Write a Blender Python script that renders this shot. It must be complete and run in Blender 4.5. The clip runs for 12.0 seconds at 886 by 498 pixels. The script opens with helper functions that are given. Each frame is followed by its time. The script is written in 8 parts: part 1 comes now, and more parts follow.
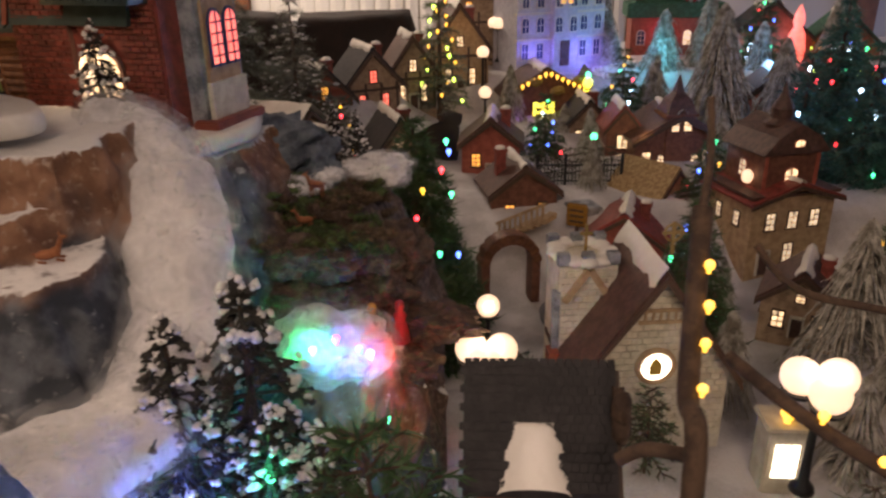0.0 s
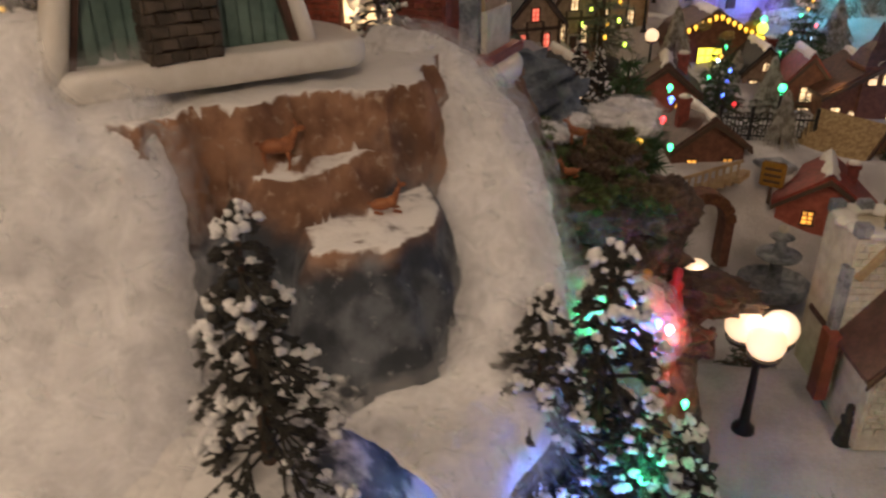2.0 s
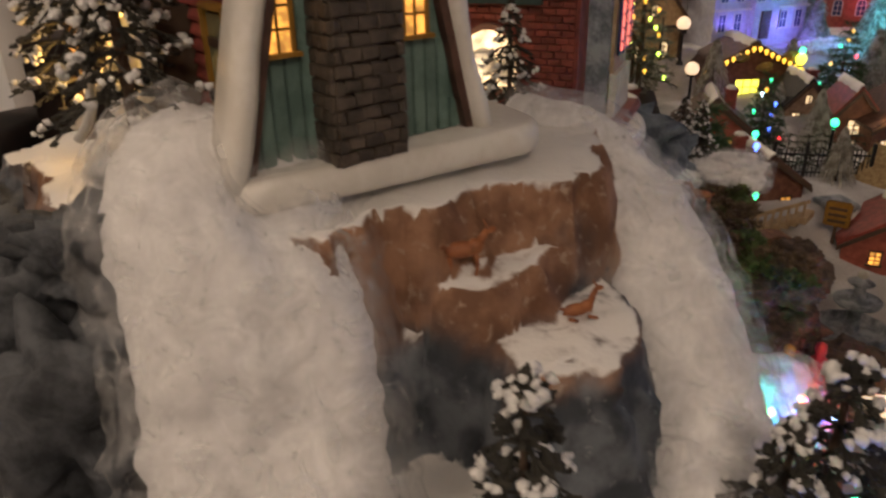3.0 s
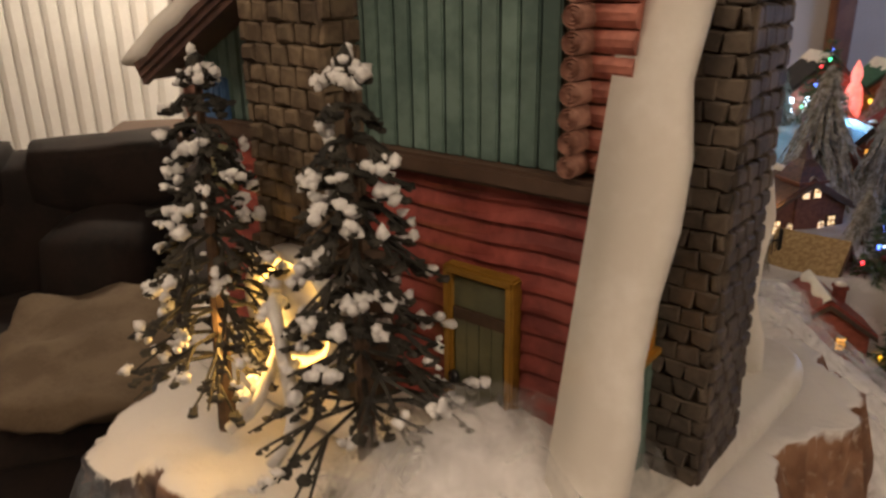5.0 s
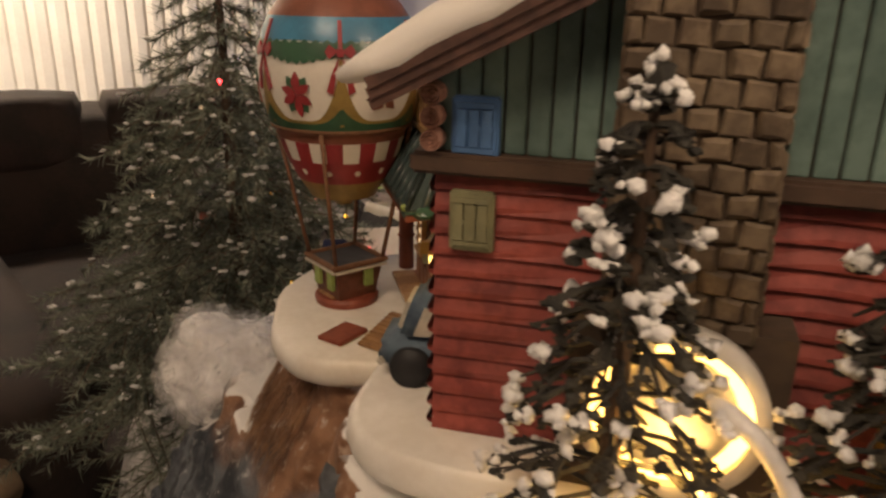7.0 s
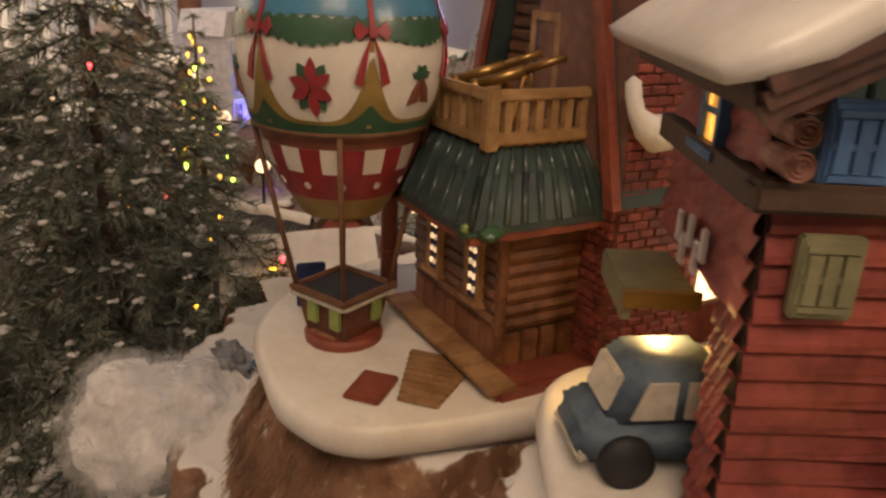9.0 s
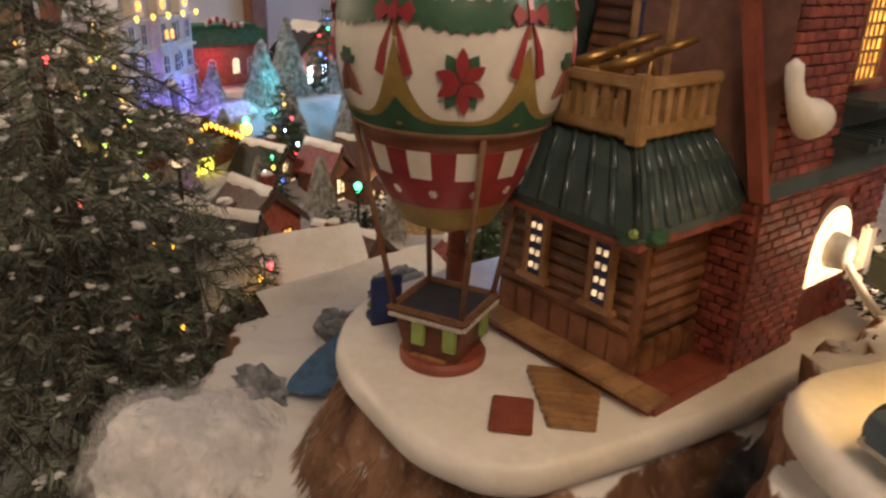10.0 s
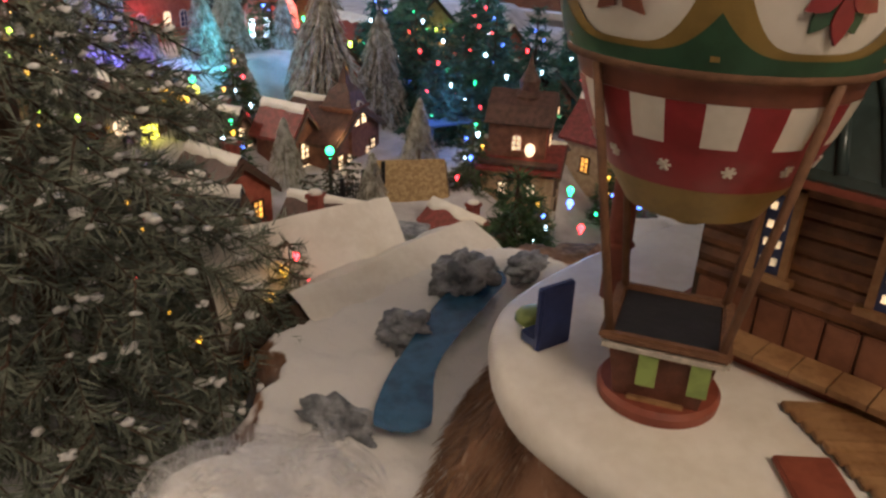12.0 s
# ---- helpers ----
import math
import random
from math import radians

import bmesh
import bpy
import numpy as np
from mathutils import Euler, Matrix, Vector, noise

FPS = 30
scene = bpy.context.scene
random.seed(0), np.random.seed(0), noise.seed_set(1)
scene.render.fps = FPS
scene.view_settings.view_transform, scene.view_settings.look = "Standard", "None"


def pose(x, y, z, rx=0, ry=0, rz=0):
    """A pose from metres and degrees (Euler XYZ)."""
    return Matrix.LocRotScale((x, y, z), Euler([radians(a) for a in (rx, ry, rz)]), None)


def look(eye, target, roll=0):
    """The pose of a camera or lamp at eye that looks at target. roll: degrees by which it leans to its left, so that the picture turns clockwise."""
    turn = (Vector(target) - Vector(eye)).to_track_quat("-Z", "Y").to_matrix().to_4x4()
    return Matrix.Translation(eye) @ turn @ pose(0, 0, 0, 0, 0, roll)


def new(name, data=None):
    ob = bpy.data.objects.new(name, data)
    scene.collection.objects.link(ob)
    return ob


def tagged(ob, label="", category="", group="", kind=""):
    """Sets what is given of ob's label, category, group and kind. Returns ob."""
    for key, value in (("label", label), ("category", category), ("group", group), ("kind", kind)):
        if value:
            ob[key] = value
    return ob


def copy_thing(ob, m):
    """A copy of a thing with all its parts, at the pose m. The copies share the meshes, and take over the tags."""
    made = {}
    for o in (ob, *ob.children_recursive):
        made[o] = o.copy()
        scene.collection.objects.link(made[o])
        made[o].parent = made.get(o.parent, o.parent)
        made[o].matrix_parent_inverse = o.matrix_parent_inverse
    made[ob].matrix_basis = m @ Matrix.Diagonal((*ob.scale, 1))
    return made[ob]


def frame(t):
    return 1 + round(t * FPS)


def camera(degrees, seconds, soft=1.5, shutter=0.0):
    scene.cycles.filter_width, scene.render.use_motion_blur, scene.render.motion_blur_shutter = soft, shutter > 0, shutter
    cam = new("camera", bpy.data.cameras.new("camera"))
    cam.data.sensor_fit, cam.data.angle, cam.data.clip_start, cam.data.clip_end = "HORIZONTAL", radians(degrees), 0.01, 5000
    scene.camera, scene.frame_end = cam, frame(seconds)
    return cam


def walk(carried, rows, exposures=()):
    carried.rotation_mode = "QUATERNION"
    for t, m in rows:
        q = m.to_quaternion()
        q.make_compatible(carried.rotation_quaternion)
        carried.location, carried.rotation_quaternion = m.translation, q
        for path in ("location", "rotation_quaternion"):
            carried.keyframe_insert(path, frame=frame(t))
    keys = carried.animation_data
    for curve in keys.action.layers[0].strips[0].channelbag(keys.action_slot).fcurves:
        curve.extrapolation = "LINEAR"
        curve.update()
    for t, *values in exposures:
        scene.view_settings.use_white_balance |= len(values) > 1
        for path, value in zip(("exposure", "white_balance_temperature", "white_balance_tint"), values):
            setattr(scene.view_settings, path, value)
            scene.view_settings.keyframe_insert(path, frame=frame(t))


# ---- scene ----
cam = camera(61.7, 12.0, 2.5, 0.3)
METRES, EYE, TILT, LEAN, TURN = 1.4, 1.1, 0.0, 0.0, 0.0
ROWS = [
    (0.0, 0.0, 0.0, 0.0, -0.41, -22.45, 1.0),
    (0.5, -0.0381, 0.0034, -0.0006, 0.7, -23.88, 0.34),
    (1.0, -0.063, 0.0143, -0.0088, 2.8, -25.35, -0.01),
    (1.5, -0.0953, 0.0303, -0.0145, 4.93, -26.33, 0.21),
    (2.0, -0.1422, 0.0508, -0.0146, 5.94, -26.52, 0.59),
    (2.5, -0.1872, 0.0693, -0.0081, 5.77, -25.94, 0.88),
    (4.5, -0.3423, 0.16, 0.0401, -3.01, -21.48, 1.23),
    (5.0, -0.3776, 0.183, 0.0478, -8.71, -20.16, 0.79),
    (5.5, -0.4072, 0.2058, 0.0532, -14.68, -19.28, 0.32),
    (6.0, -0.448, 0.2282, 0.0548, -20.34, -18.65, -0.27),
    (6.5, -0.4869, 0.2576, 0.046, -25.67, -18.7, -0.93),
    (7.0, -0.5177, 0.3002, 0.0401, -30.63, -19.06, -0.97),
    (9.0, -0.5553, 0.4177, 0.0332, -45.54, -20.3, -2.21),
    (9.5, -0.5714, 0.4651, 0.0347, -50.84, -20.99, -2.05),
    (10.0, -0.5895, 0.5132, 0.03, -55.73, -21.65, -1.92),
    (10.5, -0.5953, 0.5515, 0.0228, -59.27, -22.19, -1.8),
    (11.0, -0.5937, 0.595, 0.015, -61.19, -22.77, -1.7),
    (11.5, -0.5878, 0.6337, 0.0087, -62.08, -23.63, -1.79),
    (12.0, -0.5576, 0.6345, 0.0046, -61.96, -24.64, -1.89),
]
walk(cam, [(t, pose(0, 0, EYE, TILT, LEAN, TURN) @ pose(METRES * x, METRES * y, METRES * z, 90 + pitch, roll, yaw)) for t, x, y, z, yaw, pitch, roll in ROWS],
     [(0.0, -0.03, 6500, 19), (0.5, 0.12, 5750, 10), (0.9, 0.08, 5900, 9), (1.5, -0.05, 6700, 2), (2.1, -0.10, 6600, 12), (2.7, -0.2, 6300, 11), (4.5, -0.10, 6600, 10), (5.5, -0.02, 6700, 11), (7.0, 0.32, 6900, 12), (9.0, 0.46, 6900, 15), (10.0, 0.50, 6600, 13), (11.0, 0.48, 6300, 10), (12.0, 0.48, 6200, 10)])

# ---- world and large lights ----
world = bpy.data.worlds.new("night_room")
scene.world = world
world.use_nodes = True
world.node_tree.nodes["Background"].inputs[0].default_value = (0.55, 0.6, 0.8, 1)
world.node_tree.nodes["Background"].inputs[1].default_value = 0.04


def lamp(name, kind, m, energy, colour, size=0.01, size_y=None):
    data = bpy.data.lights.new(name, kind)
    data.energy, data.color = energy, colour
    if kind == "AREA":
        data.size = size
        if size_y:
            data.shape, data.size_y = "RECTANGLE", size_y
    else:
        data.shadow_soft_size = size
    ob = new(name, data)
    ob.matrix_world = m
    return ob


# unseen ceiling lights added to fill the room, and the daylight of the window
lamp("added_ceiling_fill", "AREA", look((-1.35, 0.10, 2.36), (-0.4, 0.8, 0.9)), 13, (1.0, 0.77, 0.57), 0.7)
# added to brighten the blinds and the far wall
lamp("added_ceiling_fill", "AREA", look((-0.85, 3.40, 2.36), (-0.95, 4.2, 1.0)), 70, (1.0, 0.84, 0.66), 0.5)
lamp("added_ceiling_fill", "AREA", look((0.10, -1.25, 2.36), (-0.1, 0.9, 0.8)), 24, (1.0, 0.77, 0.58), 0.7)
lamp("window_daylight", "AREA", look((3.4, 2.9, 1.15), (0.5, 1.9, 0.8)), 9, (0.45, 0.6, 1.0), 0.9, 0.7)


# ---- materials ----
MATS = {}


def material(name, colour, rough=0.6, metal=0.0, vary=0.25, scale=40.0, fine=300.0, bump=0.25, dark=None, emit=None,
             strength=0.0, glass=0.0, random_tint=0.0, coat=0.0, sheen=0.0, sub=0.0, bump_dist=0.002):
    """A procedural surface with blotches, grain and relief at real size."""
    m = bpy.data.materials.new(name)
    m.use_nodes = True
    nt = m.node_tree
    b = nt.nodes["Principled BSDF"]
    co = nt.nodes.new("ShaderNodeTexCoord")
    n1 = nt.nodes.new("ShaderNodeTexNoise")
    n1.inputs["Scale"].default_value, n1.inputs["Detail"].default_value = scale, 5
    n2 = nt.nodes.new("ShaderNodeTexNoise")
    n2.inputs["Scale"].default_value, n2.inputs["Detail"].default_value = fine, 4
    geo = nt.nodes.new("ShaderNodeNewGeometry")
    nt.links.new(geo.outputs["Position"], n1.inputs["Vector"])
    nt.links.new(geo.outputs["Position"], n2.inputs["Vector"])
    mix = nt.nodes.new("ShaderNodeMix")
    mix.data_type = "RGBA"
    c2 = dark if dark else tuple(c * (1 - vary) for c in colour)
    mix.inputs[6].default_value, mix.inputs[7].default_value = (*c2, 1), (*colour, 1)
    ramp = nt.nodes.new("ShaderNodeMapRange")
    ramp.inputs[1].default_value, ramp.inputs[2].default_value = 0.38, 0.62
    add = nt.nodes.new("ShaderNodeMath")
    add.operation = "MULTIPLY_ADD"
    add.inputs[1].default_value = 0.35
    nt.links.new(n2.outputs[0], add.inputs[0])
    sub1 = nt.nodes.new("ShaderNodeMath")
    sub1.operation = "SUBTRACT"
    nt.links.new(n1.outputs[0], sub1.inputs[0])
    sub1.inputs[1].default_value = 0.175
    nt.links.new(sub1.outputs[0], add.inputs[2])
    nt.links.new(add.outputs[0], ramp.inputs[0])
    nt.links.new(ramp.outputs[0], mix.inputs[0])
    out = mix.outputs[2]
    if random_tint:
        info = nt.nodes.new("ShaderNodeObjectInfo")
        hsv = nt.nodes.new("ShaderNodeHueSaturation")
        mr = nt.nodes.new("ShaderNodeMapRange")
        mr.inputs[3].default_value, mr.inputs[4].default_value = 1 - random_tint, 1 + random_tint
        nt.links.new(info.outputs["Random"], mr.inputs[0])
        nt.links.new(mr.outputs[0], hsv.inputs["Value"])
        nt.links.new(out, hsv.inputs["Color"])
        out = hsv.outputs[0]
    nt.links.new(out, b.inputs["Base Color"])
    b.inputs["Roughness"].default_value, b.inputs["Metallic"].default_value = rough, metal
    b.inputs["Coat Weight"].default_value = coat
    b.inputs["Sheen Weight"].default_value = sheen
    if sub:
        b.inputs["Subsurface Weight"].default_value = sub
        b.inputs["Subsurface Radius"].default_value = (0.01, 0.01, 0.01)
        b.inputs["Subsurface Scale"].default_value = 0.5
    if glass:
        b.inputs["Transmission Weight"].default_value = glass
    if emit:
        b.inputs["Emission Color"].default_value = (*emit, 1)
        b.inputs["Emission Strength"].default_value = strength
    if bump:
        bp = nt.nodes.new("ShaderNodeBump")
        bp.inputs["Strength"].default_value, bp.inputs["Distance"].default_value = bump, bump_dist
        nt.links.new(add.outputs[0], bp.inputs["Height"])
        nt.links.new(bp.outputs[0], b.inputs["Normal"])
    MATS[name] = m
    return m


def glow(name, colour, strength, base=(0.8, 0.8, 0.8), uneven=0.0):
    m = material(name, base, 0.4, emit=colour, strength=strength, bump=0)
    if uneven:
        nt = m.node_tree
        geo, n, mr = nt.nodes.new("ShaderNodeNewGeometry"), nt.nodes.new("ShaderNodeTexNoise"), nt.nodes.new("ShaderNodeMapRange")
        n.inputs["Scale"].default_value, n.inputs["Detail"].default_value = 130, 2
        mr.inputs[1].default_value, mr.inputs[2].default_value = 0.36, 0.66
        mr.inputs[3].default_value, mr.inputs[4].default_value = strength * (1 - uneven), strength * (1 + uneven)
        nt.links.new(geo.outputs["Position"], n.inputs["Vector"])
        nt.links.new(n.outputs[0], mr.inputs[0])
        nt.links.new(mr.outputs[0], nt.nodes["Principled BSDF"].inputs["Emission Strength"])
    return m


material("red_siding", (0.30, 0.065, 0.05), 0.55, dark=(0.17, 0.03, 0.025), scale=60, fine=260, random_tint=0.18)
material("green_board", (0.155, 0.235, 0.205), 0.55, dark=(0.09, 0.15, 0.13), scale=45, fine=220, random_tint=0.14)
material("log_red", (0.46, 0.17, 0.12), 0.6, dark=(0.22, 0.07, 0.05), scale=90, random_tint=0.15)
material("log_end", (0.36, 0.19, 0.14), 0.65, dark=(0.2, 0.09, 0.06), scale=160)
material("chimney_stone", (0.185, 0.135, 0.085), 0.7, dark=(0.085, 0.058, 0.036), scale=70, random_tint=0.25, bump=0.5)
material("mortar", (0.075, 0.05, 0.032), 0.85, scale=120)
material("dark_beam", (0.085, 0.05, 0.032), 0.6, scale=80)
material("trim_ochre", (0.30, 0.155, 0.02), 0.5, scale=80, random_tint=0.1)
material("door_green", (0.15, 0.155, 0.09), 0.5, scale=80)
material("shutter_blue", (0.075, 0.17, 0.36), 0.5, scale=90, random_tint=0.1)
material("shutter_tan", (0.23, 0.22, 0.12), 0.55, scale=90)
material("porcelain_snow", (0.80, 0.77, 0.71), 0.42, dark=(0.70, 0.66, 0.59), scale=25, fine=180, bump=0.12, coat=0.15)
material("cotton", (0.86, 0.85, 0.84), 0.95, dark=(0.70, 0.69, 0.69), scale=26, fine=420, bump=0.35, bump_dist=0.003, sheen=0.5)
material("cotton_wisp", (0.88, 0.87, 0.86), 0.95, bump=0, sheen=0.4)
material("flock_snow", (0.83, 0.82, 0.80), 0.9, dark=(0.66, 0.65, 0.64), scale=150, fine=900, bump=0.8)
material("tree_dark", (0.040, 0.036, 0.026), 0.75, dark=(0.014, 0.013, 0.010), scale=120, fine=600, bump=0.6)
material("tree_green", (0.030, 0.075, 0.040), 0.7, dark=(0.010, 0.030, 0.018), scale=120, fine=600, bump=0.6)
material("bark", (0.11, 0.068, 0.042), 0.85, dark=(0.05, 0.03, 0.02), scale=90, fine=400, bump=0.8)
material("needle", (0.250, 0.280, 0.215), 0.6, dark=(0.075, 0.095, 0.070), scale=35, fine=500, bump=0)
material("needle_lush", (0.060, 0.125, 0.04), 0.5, dark=(0.02, 0.055, 0.02), scale=30, fine=500, bump=0)
material("needle_grey", (0.24, 0.25, 0.20), 0.7, dark=(0.09, 0.10, 0.075), scale=35, fine=500, bump=0)
material("frosted", (0.56, 0.54, 0.48), 0.85, dark=(0.20, 0.18, 0.14), scale=60, fine=300, bump=0)
material("teal_needle", (0.07, 0.19, 0.15), 0.6, dark=(0.02, 0.07, 0.06), scale=35, bump=0)
material("brick_red", (0.24, 0.055, 0.038), 0.6, dark=(0.14, 0.03, 0.022), scale=90, random_tint=0.25)
material("brick_joint", (0.20, 0.10, 0.075), 0.8, scale=120)
material("log_brown", (0.205, 0.088, 0.038), 0.55, dark=(0.095, 0.036, 0.016), scale=70, fine=240, random_tint=0.2)
material("plank_tan", (0.36, 0.205, 0.095), 0.55, dark=(0.22, 0.11, 0.045), scale=60, random_tint=0.12)
material("rail_tan", (0.42, 0.26, 0.12), 0.5, dark=(0.29, 0.16, 0.065), scale=70, random_tint=0.08)
material("deck_red", (0.27, 0.07, 0.04), 0.55, dark=(0.19, 0.045, 0.026), scale=60)
material("tin_roof", (0.055, 0.085, 0.080), 0.32, dark=(0.035, 0.055, 0.052), scale=50, bump=0.15, coat=0.2, random_tint=0.12)
material("navy", (0.028, 0.045, 0.14), 0.45, scale=80)
material("brass", (0.45, 0.27, 0.09), 0.35, metal=0.8, scale=60)
material("balloon_white", (0.72, 0.68, 0.60), 0.35, dark=(0.64, 0.60, 0.52), coat=0.3, scale=30, bump=0.05)
material("balloon_red", (0.30, 0.03, 0.035), 0.38, coat=0.2, scale=60, bump=0.08)
material("balloon_green", (0.035, 0.105, 0.055), 0.4, coat=0.2, scale=60, bump=0.15)
material("balloon_blue", (0.055, 0.22, 0.36), 0.4, coat=0.2, scale=60, bump=0.08)
material("balloon_gold", (0.30, 0.20, 0.055), 0.4, scale=60, bump=0.1)
material("balloon_brown", (0.22, 0.075, 0.045), 0.45, scale=60, bump=0.1)
material("rope", (0.19, 0.09, 0.045), 0.7, scale=200)
material("wainscot", (0.25, 0.105, 0.055), 0.55, dark=(0.17, 0.065, 0.034), scale=60, random_tint=0.08)
material("wicker", (0.15, 0.05, 0.028), 0.6, scale=200, fine=600, bump=0.6)
material("lime", (0.27, 0.36, 0.10), 0.5, scale=90)
material("wool_rope", (0.55, 0.50, 0.42), 0.9, scale=300)
material("sofa", (0.022, 0.011, 0.007), 0.85, dark=(0.009, 0.0045, 0.003), scale=8, fine=90, bump=0.4, sheen=0.0)
material("blanket", (0.20, 0.145, 0.092), 0.95, dark=(0.15, 0.105, 0.065), scale=12, fine=160, bump=0.6)
material("wall_paint", (0.74, 0.70, 0.66), 0.8, dark=(0.68, 0.64, 0.6), scale=3, fine=60, bump=0.05)
material("blind", (0.80, 0.77, 0.71), 0.6, dark=(0.74, 0.7, 0.64), scale=5, fine=80, bump=0.05)
material("wood_trim", (0.27, 0.115, 0.055), 0.5, dark=(0.18, 0.07, 0.035), scale=12, fine=90, bump=0.1)
material("carpet", (0.22, 0.17, 0.13), 0.95, dark=(0.15, 0.11, 0.085), scale=20, fine=400, bump=0.6)
material("ceiling_paint", (0.8, 0.78, 0.74), 0.9, scale=5, bump=0.1)
material("iron", (0.012, 0.012, 0.014), 0.45, scale=90)
material("tudor_wall", (0.42, 0.30, 0.20), 0.65, dark=(0.28, 0.19, 0.12), scale=80)
material("ivory_wall", (0.66, 0.62, 0.50), 0.6, dark=(0.52, 0.47, 0.36), scale=70, bump=0.4, random_tint=0.08)
material("mansion_wall", (0.60, 0.60, 0.66), 0.5, dark=(0.48, 0.48, 0.55), scale=70)
material("brown_wall", (0.20, 0.085, 0.05), 0.6, dark=(0.12, 0.045, 0.028), scale=80)
material("rust_wall", (0.40, 0.11, 0.07), 0.55, dark=(0.28, 0.07, 0.045), scale=80)
material("tan_wall", (0.46, 0.33, 0.19), 0.6, dark=(0.33, 0.22, 0.12), scale=80)
material("slate", (0.026, 0.023, 0.025), 0.65, dark=(0.012, 0.011, 0.012), scale=90, random_tint=0.3, bump=0.4)
material("roof_brown", (0.11, 0.055, 0.04), 0.55, dark=(0.06, 0.03, 0.022), scale=90)
material("roof_red", (0.25, 0.045, 0.035), 0.55, dark=(0.15, 0.03, 0.02), scale=90)
material("roof_green", (0.04, 0.15, 0.09), 0.6, dark=(0.025, 0.10, 0.055), scale=90)
material("thatch", (0.40, 0.28, 0.14), 0.85, dark=(0.25, 0.16, 0.07), scale=120, bump=0.7)
material("stone_grey", (0.34, 0.35, 0.37), 0.7, dark=(0.13, 0.14, 0.155), scale=55, fine=300, bump=0.8, bump_dist=0.004)
material("crag_grey", (0.10, 0.107, 0.118), 0.75, dark=(0.028, 0.031, 0.036), scale=30, fine=200, bump=0.9, bump_dist=0.005)
material("rock_blue", (0.17, 0.20, 0.235), 0.7, dark=(0.045, 0.058, 0.078), scale=34, fine=160, bump=0.9, bump_dist=0.006)
material("deer_brown", (0.36, 0.13, 0.045), 0.55, dark=(0.24, 0.08, 0.03), scale=160)
material("moss", (0.10, 0.13, 0.035), 0.9, dark=(0.05, 0.045, 0.02), scale=120, fine=600, bump=0.9)
material("moss_green", (0.10, 0.15, 0.045), 0.85, dark=(0.035, 0.055, 0.018), scale=90, fine=600, bump=0)
material("moss_dry", (0.17, 0.12, 0.07), 0.9, dark=(0.07, 0.045, 0.025), scale=90, fine=600, bump=0)
material("bark_rock", (0.145, 0.098, 0.070), 0.85, dark=(0.045, 0.030, 0.022), scale=70, fine=380, bump=1.0, bump_dist=0.006)
material("white_plastic", (0.78, 0.76, 0.72), 0.35, scale=60, bump=0)
material("car_blue", (0.10, 0.145, 0.185), 0.62, dark=(0.05, 0.075, 0.11), scale=60, fine=250, bump=0.3)
material("tyre", (0.02, 0.02, 0.022), 0.6, scale=90)
material("fig_red", (0.45, 0.03, 0.03), 0.5, scale=120)
material("fig_gold", (0.55, 0.35, 0.05), 0.5, scale=120)
material("fig_pale", (0.6, 0.55, 0.45), 0.5, scale=120)
material("candy", (0.75, 0.70, 0.68), 0.4, scale=120)
material("yarn_wall", (0.35, 0.20, 0.08), 0.7, scale=90)
material("fur_brown", (0.30, 0.165, 0.085), 0.95, dark=(0.15, 0.075, 0.038), scale=60, fine=400, bump=0.8, sheen=0.3)
glow("lit_amber", (1.0, 0.42, 0.06), 1.3, (0.8, 0.5, 0.2), 0.7)
glow("lit_warm", (1.0, 0.66, 0.32), 1.3, uneven=0.8)
glow("lit_dot", (1.0, 0.70, 0.38), 0.75, uneven=0.85)
glow("pane_dot", (1.0, 0.66, 0.34), 0.45, uneven=0.8)
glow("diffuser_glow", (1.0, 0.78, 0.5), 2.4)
glow("lit_red", (1.0, 0.13, 0.07), 1.6)
glow("lit_yellow", (0.95, 0.85, 0.05), 3.0)
glow("bulb_white", (1.0, 0.66, 0.38), 1.25)
glow("bulb_red", (1.0, 0.03, 0.04), 6)
glow("bulb_green", (0.03, 1.0, 0.35), 4.5)
glow("bulb_blue", (0.06, 0.16, 1.0), 6)
glow("bulb_gold", (1.0, 0.50, 0.02), 2.6)
glow("bulb_lime", (0.6, 1.0, 0.08), 6)
glow("bulb_ice", (0.55, 0.8, 1.0), 12)
glow("hole_pale", (1.0, 0.66, 0.32), 2.2, uneven=0.6)
glow("hole_glow", (1.0, 0.55, 0.12), 5)
glow("window_sky", (0.25, 0.42, 1.0), 1.3)
glow("mantle", (1.0, 0.82, 0.55), 5, uneven=0.4)


